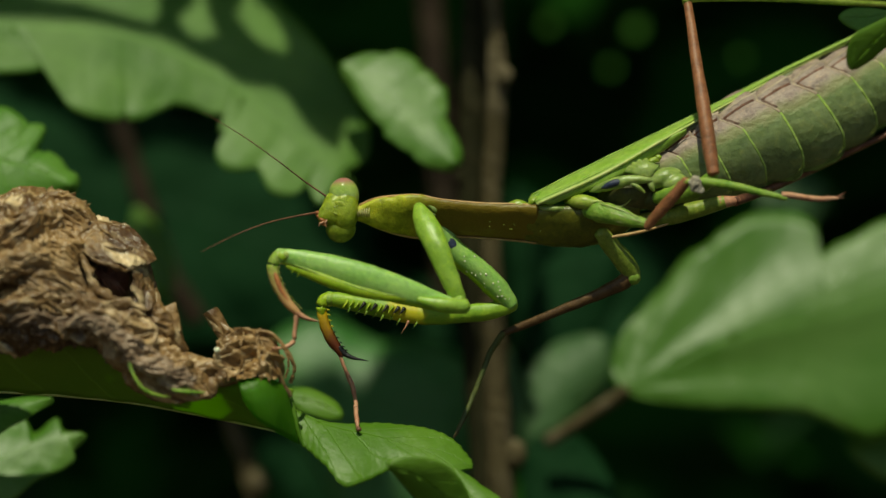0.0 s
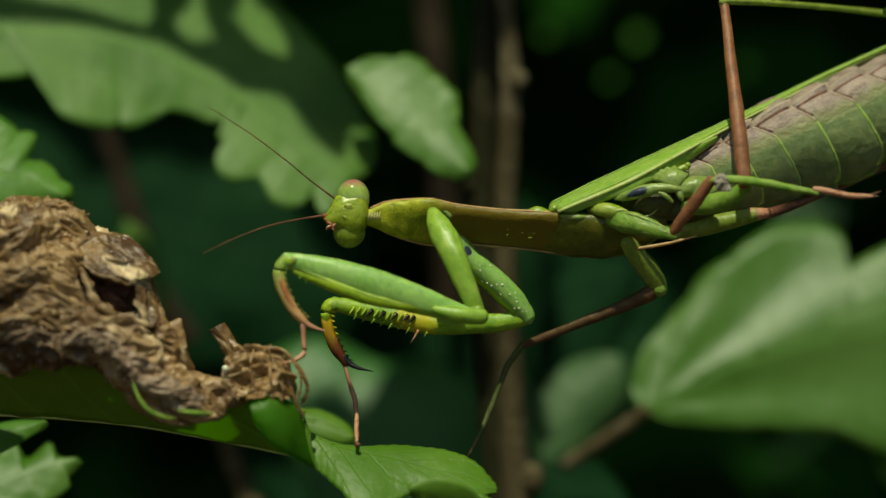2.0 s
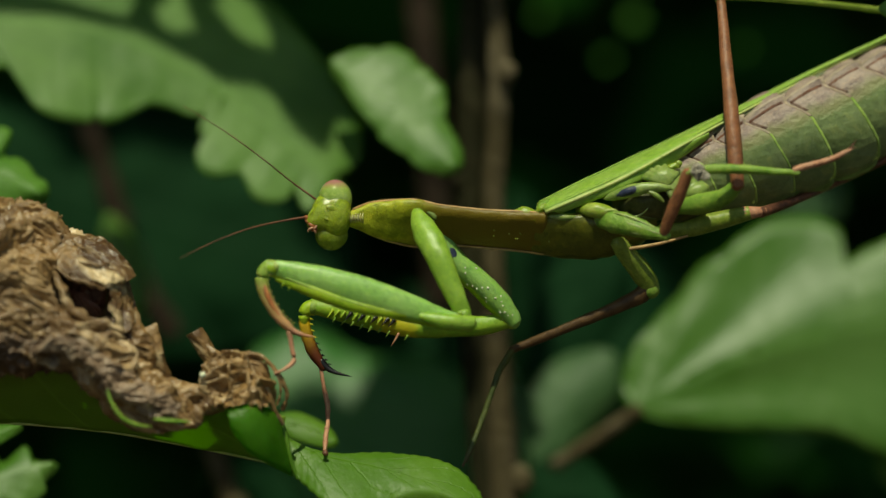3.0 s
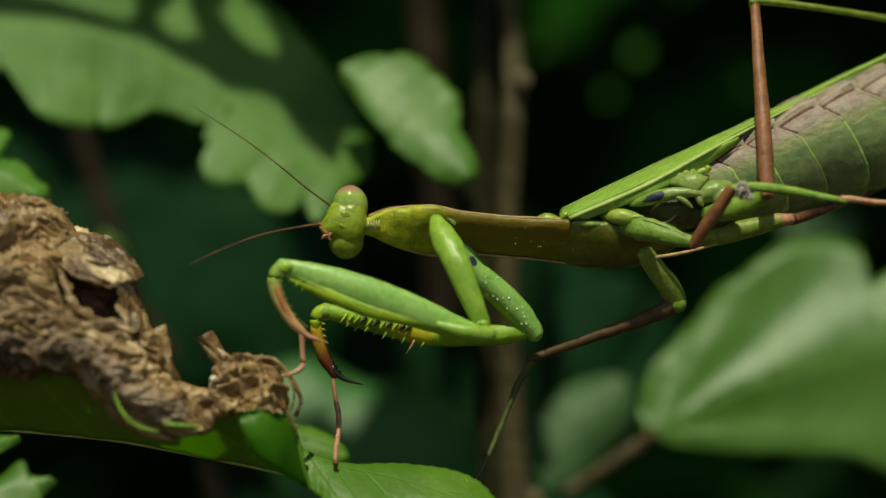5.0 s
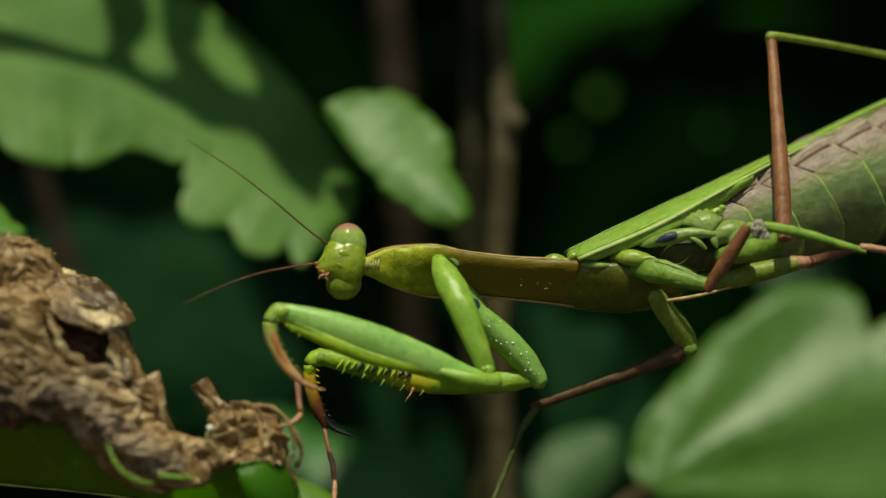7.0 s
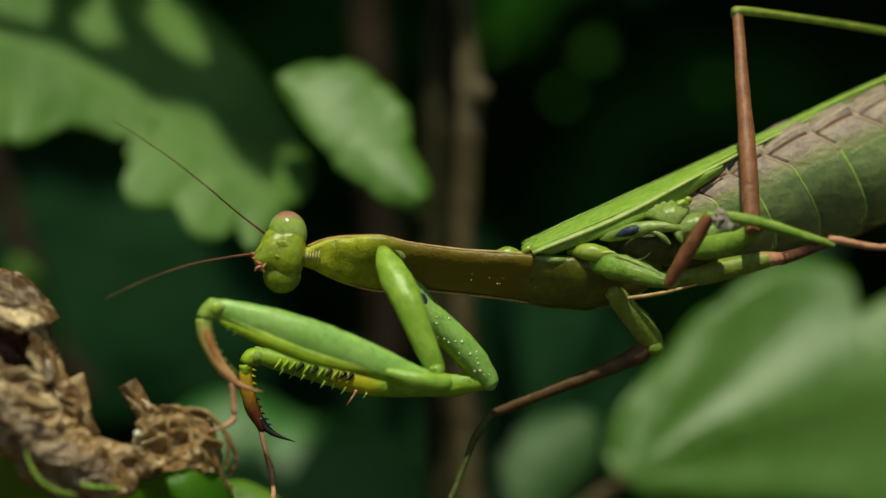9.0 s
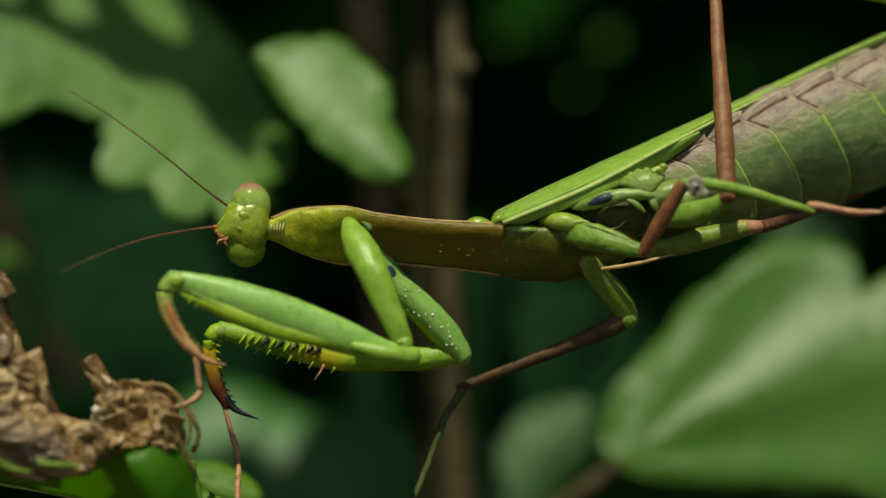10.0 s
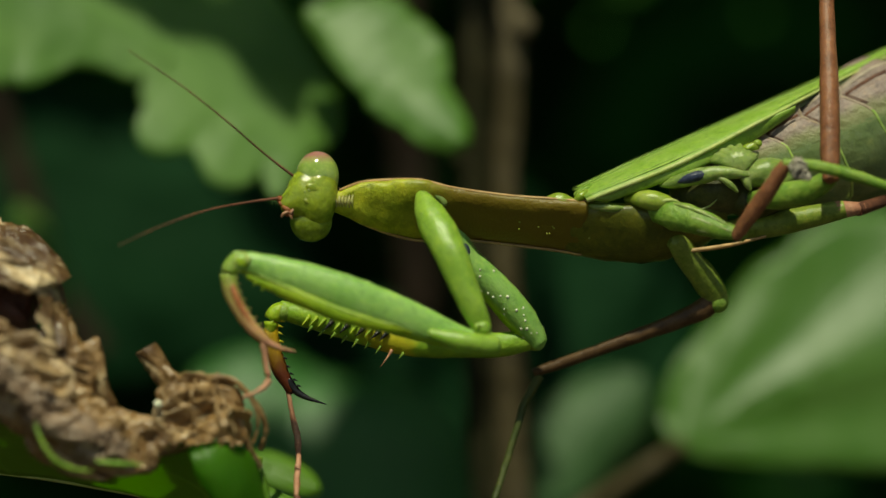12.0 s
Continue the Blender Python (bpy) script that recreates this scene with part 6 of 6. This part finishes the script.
far_tibia = limb("fore_tibia", [(-13.6, 1.6, -5.95), (-14.2, 1.55, -6.35), (-14.45, 1.5, -7.69), (-14.04, 1.4, -9.43), (-13.24, 1.3, -11.16), (-12.16, 1.2, -12.63)], [0.5, 0.64, 0.62, 0.64, 0.66, 0.45], M_AMBER, "amber raptorial tibia darkening to black", n=40, joint=(-14.12, 1.6, -6.22))
part("claw", round_rod([(-12.36, 1.2, -12.03), (-11.69, 1.1, -12.7), (-10.69, 0.9, -13.16), (-9.08, 0.8, -13.49)], [0.4, 0.34, 0.22, 0.04], 30, 10), M_BLACK, far_tibia, "black hooked claw")
part("knee_cap", round_rod([(-13.3, 1.5, -5.85), (-14.1, 1.45, -6.2), (-14.47, 1.4, -7.0), (-14.47, 1.4, -7.8)], [0.5, 0.72, 0.7, 0.5], 24, 14), M_KEEL, far_tibia, "yellow-green knee of the amber shin")
ridge = glide([(-14.1, 1.2, -6.62), (-14.37, 1.1, -7.82), (-13.89, 1, -9.49), (-13.09, 0.9, -11.15), (-12.15, 0.8, -12.35)], 11)
for i in range(1, 11):
    p = Vector(ridge[i]) + Vector((0.5, 0, 0.12))
    part("spine", spike(p, p + Vector((0.42, 0, -0.1)), 0.12), M_YELLOW if i < 6 else M_BLACK, far_tibia)
far_tarsus = limb("fore_tarsus", [(-12.03, 1.2, -12.77), (-11.29, 1.1, -14.63), (-10.55, 1, -16.3), (-10.13, -0.6, -18.06), (-9.98, -2.4, -19.55), (-9.83, -3.7, -20.85)], [0.2, 0.24, 0.28, 0.24, 0.26, 0.2], M_TARSUS, "thin red-brown foot", seg=8)
for s in (0.3, 0.55, 0.75):
    p = glide([(-12.03, 1.2, -12.77), (-10.55, 1, -16.3), (-9.98, -2.4, -19.55), (-9.83, -3.7, -20.85)], 40)[int(s * 40)]
    part("foot_joint", ball(tuple(p), (0.3, 0.3, 0.34), u=10, v=8), M_TARSUS, far_tarsus)
part("foot_pad", ball((-9.69, -3.9, -21.2), (0.35, 0.3, 0.3), u=12, v=8), M_DARK_BROWN, far_tarsus)

# far middle leg
far_mid_femur = limb("mid_femur", [(18.37, -0.5, 2.2), (19.62, 0.5, 0.6), (21.13, 1.5, -1.14), (22.03, 2, -2.48)], [0.95, 1.1, 1.2, 1.0], M_LEG_OLIVE, "olive green thigh", seg=18)
part("knee", ball((22.1, 2, -2.88), (0.95, 0.85, 0.95)), M_LEG, far_mid_femur)
far_mid_tibia = limb("mid_tibia", [(22.03, 2, -3.01), (21.6, 2.2, -3.95), (20.3, 2.4, -4.75), (17.18, 3, -6.17), (12.51, 4, -8.14), (7.48, 5, -10.18)], [0.9, 0.95, 0.82, 0.64, 0.54, 0.42], M_SHIN, "dark olive-brown middle shin", n=40)
far_mid_tarsus = limb("mid_tarsus", [(7.35, 5, -10.18), (5.93, 5, -12.41), (4.99, 4.6, -14.75), (3.63, 4, -18.1), (2.28, 3, -21.07), (1.61, 2.6, -22.4)], [0.4, 0.34, 0.3, 0.28, 0.28, 0.14], M_LEG_DIM, "thin olive brown foot", n=40)

# near middle leg
mid_coxa = part("mid_coxa", round_rod([(17, -1.6, 4.58), (18.41, -2.8, 4.3), (20.21, -3.8, 3.9), (22.15, -4.7, 3.3), (23.83, -5.2, 2.9)], [0.95, 1.25, 1.15, 0.85, 0.55], 44, 20, flat=0.8, rough=0.12), M_LEG, mantis, "green middle thigh")
for lift, name in ((0.75, "ridge"), (0.15, "ridge"), (-0.5, "ridge")):
    line = [Vector((17.49, -2.5, 4.44)), Vector((18.63, -3.75, 4.23)), Vector((20.3, -4.65, 3.82)), Vector((22.11, -5.3, 3.29)), Vector((23.55, -5.6, 2.89))]
    part(name, round_rod([tuple(p + Vector((0, abs(lift) * 0.35, lift * w))) for p, w in zip(line, (1.0, 1.3, 1.2, 0.85, 0.5))], [0.1, 0.2, 0.2, 0.16, 0.08], 36, 8), M_HIP, mid_coxa, "pale lengthwise ridge")
near_mid_femur = limb("mid_femur", [(23.89, -5.4, 2.7), (25.02, -6.2, 4.14), (26.61, -7, 5.96), (28.15, -7.6, 7.79)], [0.55, 0.68, 0.7, 0.6], M_BROWN, "short red-brown shin")
part("stump_scar", joined(ball((29.2, -8.2, 7.7), (0.7, 0.5, 0.8), 20, rough=0.5, freq=2.2), ball((29.7, -8.3, 7.0), (0.55, 0.45, 0.65), 20, rough=0.45, freq=1.8)), M_GREY, near_mid_femur, "grey frayed knob")
near_mid_tibia = limb("mid_tibia", [(28, -7.8, 8.18), (31.13, -8, 8.04), (35.05, -8, 7.26), (39.3, -8, 6.28)], [0.4, 0.52, 0.46, 0.32], M_LEG, "slender green lower leg")
near_mid_tarsus = limb("mid_tarsus", [(39.3, -8, 6.28), (41.59, -8, 5.95), (43.88, -8, 5.75), (45.51, -8, 5.89)], [0.36, 0.34, 0.3, 0.18], M_TARSUS, "thin brown foot", seg=8)
part("foot_claw", spike((45.38, -8, 5.89), (46.56, -8, 6.54), 0.14), M_DARK_BROWN, near_mid_tarsus)
part("foot_claw", spike((45.38, -8, 5.89), (46.4, -8.3, 5.82), 0.12), M_DARK_BROWN, near_mid_tarsus)

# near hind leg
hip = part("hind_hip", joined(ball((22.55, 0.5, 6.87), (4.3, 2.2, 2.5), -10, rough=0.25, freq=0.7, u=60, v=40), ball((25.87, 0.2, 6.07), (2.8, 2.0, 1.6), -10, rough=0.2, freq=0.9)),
           M_MEMBRANE, mantis, "olive membrane between the hips, recess shade in its colour")
ridge_line = [(17.4, -1.6, 6.84), (18.56, -2.2, 7.16), (20.27, -2.6, 7.68), (22.11, -2.8, 8.08), (24.09, -2.9, 8.08), (24.91, -2.6, 7.88)]
part("hip_ridge", round_rod(ridge_line, [0.2, 0.55, 0.72, 0.6, 0.42, 0.3], 50, 16, rough=0.08, freq=1.4), M_HIP, hip, "pale sage hip ridge")
part("hip_spot", round_rod([(18.55, -2.55, 7.15), (19.33, -2.85, 7.41), (20.25, -3.02, 7.74), (21.04, -3, 7.94)], [0.2, 0.42, 0.46, 0.28], 24, 14), M_BLUE, hip, "blue-black spot")
part("hip_fold", round_rod([(21.71, -2.9, 7.74), (22.49, -3.1, 7.48), (23.09, -3.1, 7.08), (23.63, -2.9, 6.62)], [0.18, 0.24, 0.26, 0.14], 24, 10), M_HIP, hip)
part("hip_fold", round_rod([(19.38, -1.8, 5.24), (20.43, -2, 4.91), (21.36, -2, 5.17), (22.03, -1.9, 5.77)], [0.06, 0.12, 0.1, 0.05], 24, 8), M_HIP, hip)
fan_rods = []
for (x, y), r in zip(((1106, 303), (1112, 297), (1121, 291), (1132, 287), (1144, 285), (1156, 287), (1166, 292)), (0.36, 0.42, 0.48, 0.5, 0.48, 0.42, 0.36)):
    tip_at = Vector((23.92, -1.2, 10.17)) + Vector(((x - 1144) * 0.0667, 0, (288 - y) * 0.0667))
    foot = Vector((24.03, -2.9, 8.34))
    fan_rods.append(round_rod([tuple(foot), tuple(foot.lerp(tip_at, 0.5) + Vector((0, -0.55, 0.2))), tuple(tip_at)], [0.3, r, r * 0.75], 24, 12))
fan_plate = part("hip_fan", joined(ball((23.82, -0.7, 9.25), (1.9, 1.2, 1.1), 0), *fan_rods), M_HIP, hip, "pale green fan of folds")
part("hip_knob", joined(ball((24.82, -1.8, 10.42), (0.85, 0.5, 0.4), -22, rough=0.15, freq=1.6), ball((25.34, -1.9, 10.75), (0.4, 0.3, 0.35))), M_HIP_YELLOW, hip, "yellow knob under the wing")
lobe = part("hind_coxa", joined(ball((26, -2.1, 8.29), (2.2, 1.3, 1.25), -14, rough=0.12, freq=0.9, u=36, v=24), ball((27.21, -2.8, 7.75), (1.5, 1.1, 1.0), -20),
                                round_rod([(24.24, -2.6, 8.15), (24.42, -2.9, 7.35), (24.76, -2.8, 6.82)], [0.45, 0.36, 0.2], 20, 12)), M_HIP, mantis, "pale green hind hip lobe")
thigh = part("hind_thigh", round_rod([(25.26, -2.2, 6.03), (27.34, -3.8, 6.34), (29.75, -5.3, 7.04), (31.39, -6.2, 8.47)], [0.75, 1.12, 0.95, 0.7], 40, 18, flat=0.8, rough=0.08), M_LEG, mantis, "yellow-green hind thigh base")
for ob in (hip, fan_plate, lobe):
    mod = ob.modifiers.new("melt", "REMESH")
    mod.mode, mod.voxel_size, mod.use_smooth_shade = "VOXEL", 0.0001, True
    mod = ob.modifiers.new("soften", "SMOOTH")
    mod.iterations, mod.factor = 5, 0.5
near_hind_femur = limb("hind_femur", [(31.36, -6.6, 8.73), (30.98, -5.6, 11.77), (30.5, -4, 15.91), (29.79, -1, 22.01), (29.06, 3, 29.06)], [0.72, 0.85, 0.82, 0.68, 0.5], M_BROWN, "long red-brown hind leg", n=40)
part("hind_tibia", round_rod([(28.86, 3, 28.93), (29.4, 3, 29.4), (34.79, 5, 29.6), (41.83, 8, 29.67), (48.95, 11, 29.54), (57.55, 14, 29.26)], [0.5, 0.45, 0.36, 0.34, 0.36, 0.3], 60, 10), M_LEG_OLIVE, near_hind_femur, "thin olive hind shin")

# far hind leg
far_hind = part("hind_thigh", round_rod([(22.45, 1, 3.27), (26.42, 0.5, 3.8), (29.72, 0, 4.6), (32.9, -0.3, 5.46)], [0.7, 1.05, 1.0, 0.8], 36, 16), M_LEG_OLIVE, mantis, "olive hind thigh")
part("knee", round_rod([(32.77, -0.3, 5.46), (33.84, -0.2, 5.6), (34.79, 0, 5.73)], [0.8, 0.65, 0.5], 20, 12), M_TARSUS, far_hind, "pink hind knee")
part("hind_tibia", round_rod([(34.66, 0, 5.66), (37.65, 3, 6.64), (43.18, 8, 8.89), (48.73, 9, 11.5), (53.36, 9, 13.68), (60.98, 9, 17.08)], [0.6, 0.5, 0.42, 0.42, 0.4, 0.38], 50, 10), M_DARK_BROWN, far_hind, "slender dark brown hind shin")
part("belly_rim", round_rod([(20.03, -0.6, 1.4), (23.02, -0.8, 1.93), (26.34, -0.8, 2.86)], [0.18, 0.2, 0.12], 24, 8), M_RIM, meso, "tan lower rim")

cam.data.dof.use_dof = True
cam.data.dof.focus_object = thorax
cam.data.dof.aperture_fstop = 9.5



# ---- what moves ----
def motions():
    def go(ob, rows):
        walk(ob, [(t, pose(x * MM, DEPTH.get(ob, 0.0) * MM, z * MM, 0, turn, 0)) for t, x, z, turn in rows])

    go(mantis, [(0, 1.13, 2.79, -0.07), (0.5, 1.19, 2.83, 0.23), (1, 1.2, 2.6, -0.5), (1.5, 1.12, 2.52, 0.19), (2, 0.54, 3.1, 1.53),
        (2.5, 0.15, 2.97, 1.79), (2.7, 0.7, 3.15, 1.5), (4.3, 0.1, 2.6, 0.75), (4.5, 0.61, 2.42, 0.71), (5, 0.56, 2.59, 0.73), (5.5, 0.58, 2.48, 0.48), (6, 0.02, 3.1, 1.41),
        (6.5, 0.4, 2.56, 0.64), (7, 0.31, 2.73, 1.1), (7.2, 0.66, 2.56, 1.15), (8.8, -0.02, 2.6, 1.95), (9, 0.17, 2.62, 1.96), (9.5, 0.03, 2.49, 2.01), (10, 0.05, 2.48, 2),
        (10.5, 0.15, 2.57, 2.11), (11, -0.07, 2.56, 2.23), (11.5, 0.14, 2.53, 2.27), (12, -0.15, 2.99, 2.76)])
    go(near_femur, [(0, 0.84, -8.86, -0), (1.5, 0.83, -8.64, -0), (2.5, 1.33, -8.86, -1.03), (5.5, 0.95, -9.17, 2), (6.5, 0.84, -9.35, 1.51),
        (7, 0.99, -9.29, 1.35), (9, 1.41, -9.14, 0.71), (9.5, 1.51, -9.15, 0.85), (10.5, 1.55, -9.11, 0.79), (12, 1.68, -9.39, 0.49)])
    go(near_tibia, [(0, -20.41, -3.66, -0), (1.5, -20.42, -3.44, 3.13), (2.5, -20.01, -4.05, -2.96), (5.5, -20.11, -3.24, -1.01), (6.5, -20.27, -3.6, -0.74),
        (7, -20.13, -3.59, -1.07), (9, -19.78, -3.68, -1.15), (9.5, -19.66, -3.63, -2.37), (10.5, -19.62, -3.62, -2.76), (12, -19.52, -4.01, -3.95)])
    go(near_tarsus, [(0, -18.11, -10.57, -0), (1.5, -18.5, -10.47, -2.04), (2.5, -17.36, -10.83, -18.05), (5.5, -17.68, -10.1, -9.36), (6.5, -17.88, -10.48, -12.17),
        (7, -17.7, -10.46, -12.85), (9, -17.34, -10.54, -11.91), (9.5, -17.07, -10.44, -14.12), (10.5, -16.99, -10.41, -14.05), (12, -16.75, -10.74, -17.03)])
    go(far_femur, [(0, 7.04, -9.39, -0), (1.5, 7.2, -9.14, 0.15), (2.5, 6.67, -9.19, 0.36), (5.5, 6.32, -8.88, 1.88), (6.5, 6.22, -8.93, 1.31),
        (7, 6.34, -9.03, 1.68), (9, 6.4, -9.27, 1.69), (9.5, 6.47, -9.01, 1.42), (10.5, 6.38, -9.19, 1.5), (12, 6.45, -9.34, 1.61)])
    go(far_tibia, [(0, -15.1, -8.72, -0), (1.5, -14.94, -8.42, -0.2), (2.5, -15.46, -8.38, 1.25), (5.5, -15.79, -7.48, 4.69), (6.5, -15.9, -7.75, 7.5),
        (7, -15.77, -7.71, 6.81), (9, -15.72, -7.94, 6.45), (9.5, -15.64, -7.79, 5.75), (10.5, -15.73, -7.95, 8.24), (12, -15.66, -8.04, 4.94)])
    go(far_tarsus, [(0, -13.29, -15.43, -0), (1.5, -13.1, -15.12, -0.3), (2.5, -13.8, -15.13, 9.78), (5.5, -14.53, -14.32, 12.49), (6.5, -14.98, -14.64, 9.86),
        (7, -14.76, -14.59, 8.07), (9, -14.67, -14.81, 5.09), (9.5, -14.51, -14.64, 3.55), (10.5, -14.9, -14.84, 6), (12, -14.44, -14.88, 8.32)])
    go(far_mid_femur, [(0, 17.75, -1.01, -0), (1.5, 17.78, -0.73, -0.01), (2.5, 18.05, -0.66, -0.06), (5.5, 18.03, -0.96, 0.68), (7, 17.97, -0.84, -0.47),
        (9, 17.92, -0.91, -3.71), (9.5, 17.97, -0.59, -0.38), (10.5, 17.69, -0.78, -3.17), (12, 18.06, -0.68, -2.49)])
    go(far_mid_tibia, [(0, 21.1, -5.49, -0), (1.5, 21.13, -5.21, 0.33), (2.5, 21.41, -5.14, -1.13), (5.5, 21.33, -5.49, 2.35), (7, 21.35, -5.3, 1.6),
        (9, 21.55, -5.17, -1.13), (9.5, 21.35, -5.05, -0.28), (10.5, 21.28, -5.08, -0.38), (12, 21.6, -5.02, -0.32)])
    go(far_mid_tarsus, [(0, 6.02, -12.87, -0), (1.5, 6.01, -12.5, 1.64), (2.5, 6.75, -12.81, -3.04), (5.5, 6.6, -12.5, -0.21), (7, 6.6, -12.45, -0.76),
        (9, 6.9, -12.84, -1.93), (9.5, 6.8, -12.7, -1.68), (10.5, 6.8, -12.75, -3.62), (12, 7.1, -12.9, -6.9)])
    go(near_hind_femur, [(0, 30.34, 6.33, -0), (1.5, 30.05, 6.17, 0.98), (2.5, 30.24, 5.9, 2.31), (5.5, 29.9, 5.22, 5.6), (7, 29.8, 5.12, 6.3),
        (9, 29.7, 5.5, 4.4), (9.5, 29.66, 5.34, 4.1), (10.5, 29.7, 5.29, 5.0), (12, 29.85, 5.4, 7.0)])
    go(near_mid_femur, [(0, 22.86, -0.04, -0), (1.5, 22.74, 0.36, -4.15), (2, 22.64, 0.68, -5.93), (2.5, 22.57, 0.73, -21.16), (5.5, 22.6, -0.05, -6.6),
        (7, 22.6, -0.05, -10.2), (9, 22.4, 0.3, -12.4), (9.5, 22.35, 0.2, -12.4), (10.5, 22.5, 0.25, -11.6), (12, 22.45, 0.2, -9.8)])
    go(near_mid_tibia, [(0, 27.2, 5.09, -0), (1.5, 26.69, 5.79, -0.08), (2, 26.43, 6.23, -4.08), (2.5, 24.76, 7.08, -10.59), (5.5, 26.4, 5.7, -1.8),
        (7, 26.1, 6.0, 1.4), (9, 25.6, 6.5, 1.7), (9.5, 25.55, 6.4, 1.4), (10.5, 25.8, 6.4, 1.9), (12, 25.9, 6.3, 1.8)])
    go(near_mid_tarsus, [(0, 38.44, 3.57, -0), (1.5, 37.94, 4.29, -0.04), (2, 37.75, 5.52, 2.06), (2.5, 36.09, 7.66, -26.27), (5.5, 37.68, 4.45, 0.07),
        (7, 37.31, 4.2, -0.46), (9, 36.8, 4.7, 0.87), (9.5, 36.8, 4.75, -0.26), (10.5, 37.0, 4.5, 1.59), (12, 37.1, 4.4, 1.47)])
    go(near_coxa, [(0, -3.85, 2.24, 0), (1.5, -3.85, 2.24, -0.38), (2.5, -3.85, 2.24, -2.1), (5.5, -3.85, 2.24, 0.09), (6.5, -3.85, 2.24, 0.89),
        (7, -3.85, 2.24, 0.13), (9, -3.85, 2.24, -1.88), (9.5, -3.85, 2.24, -2.31), (10.5, -3.85, 2.24, -2.55), (12, -3.85, 2.24, -2.54)])
    go(far_coxa, [(0, -1.47, -0.13, 0), (1.5, -1.47, -0.13, -1.32), (2.5, -1.47, -0.13, 0.65), (5.5, -1.47, -0.13, 0.89), (6.5, -1.47, -0.13, 1.42),
        (7, -1.47, -0.13, 1.29), (9, -1.47, -0.13, 1.85), (9.5, -1.47, -0.13, 0.75), (10.5, -1.47, -0.13, 1.67), (12, -1.47, -0.13, 1.87)])


motions()
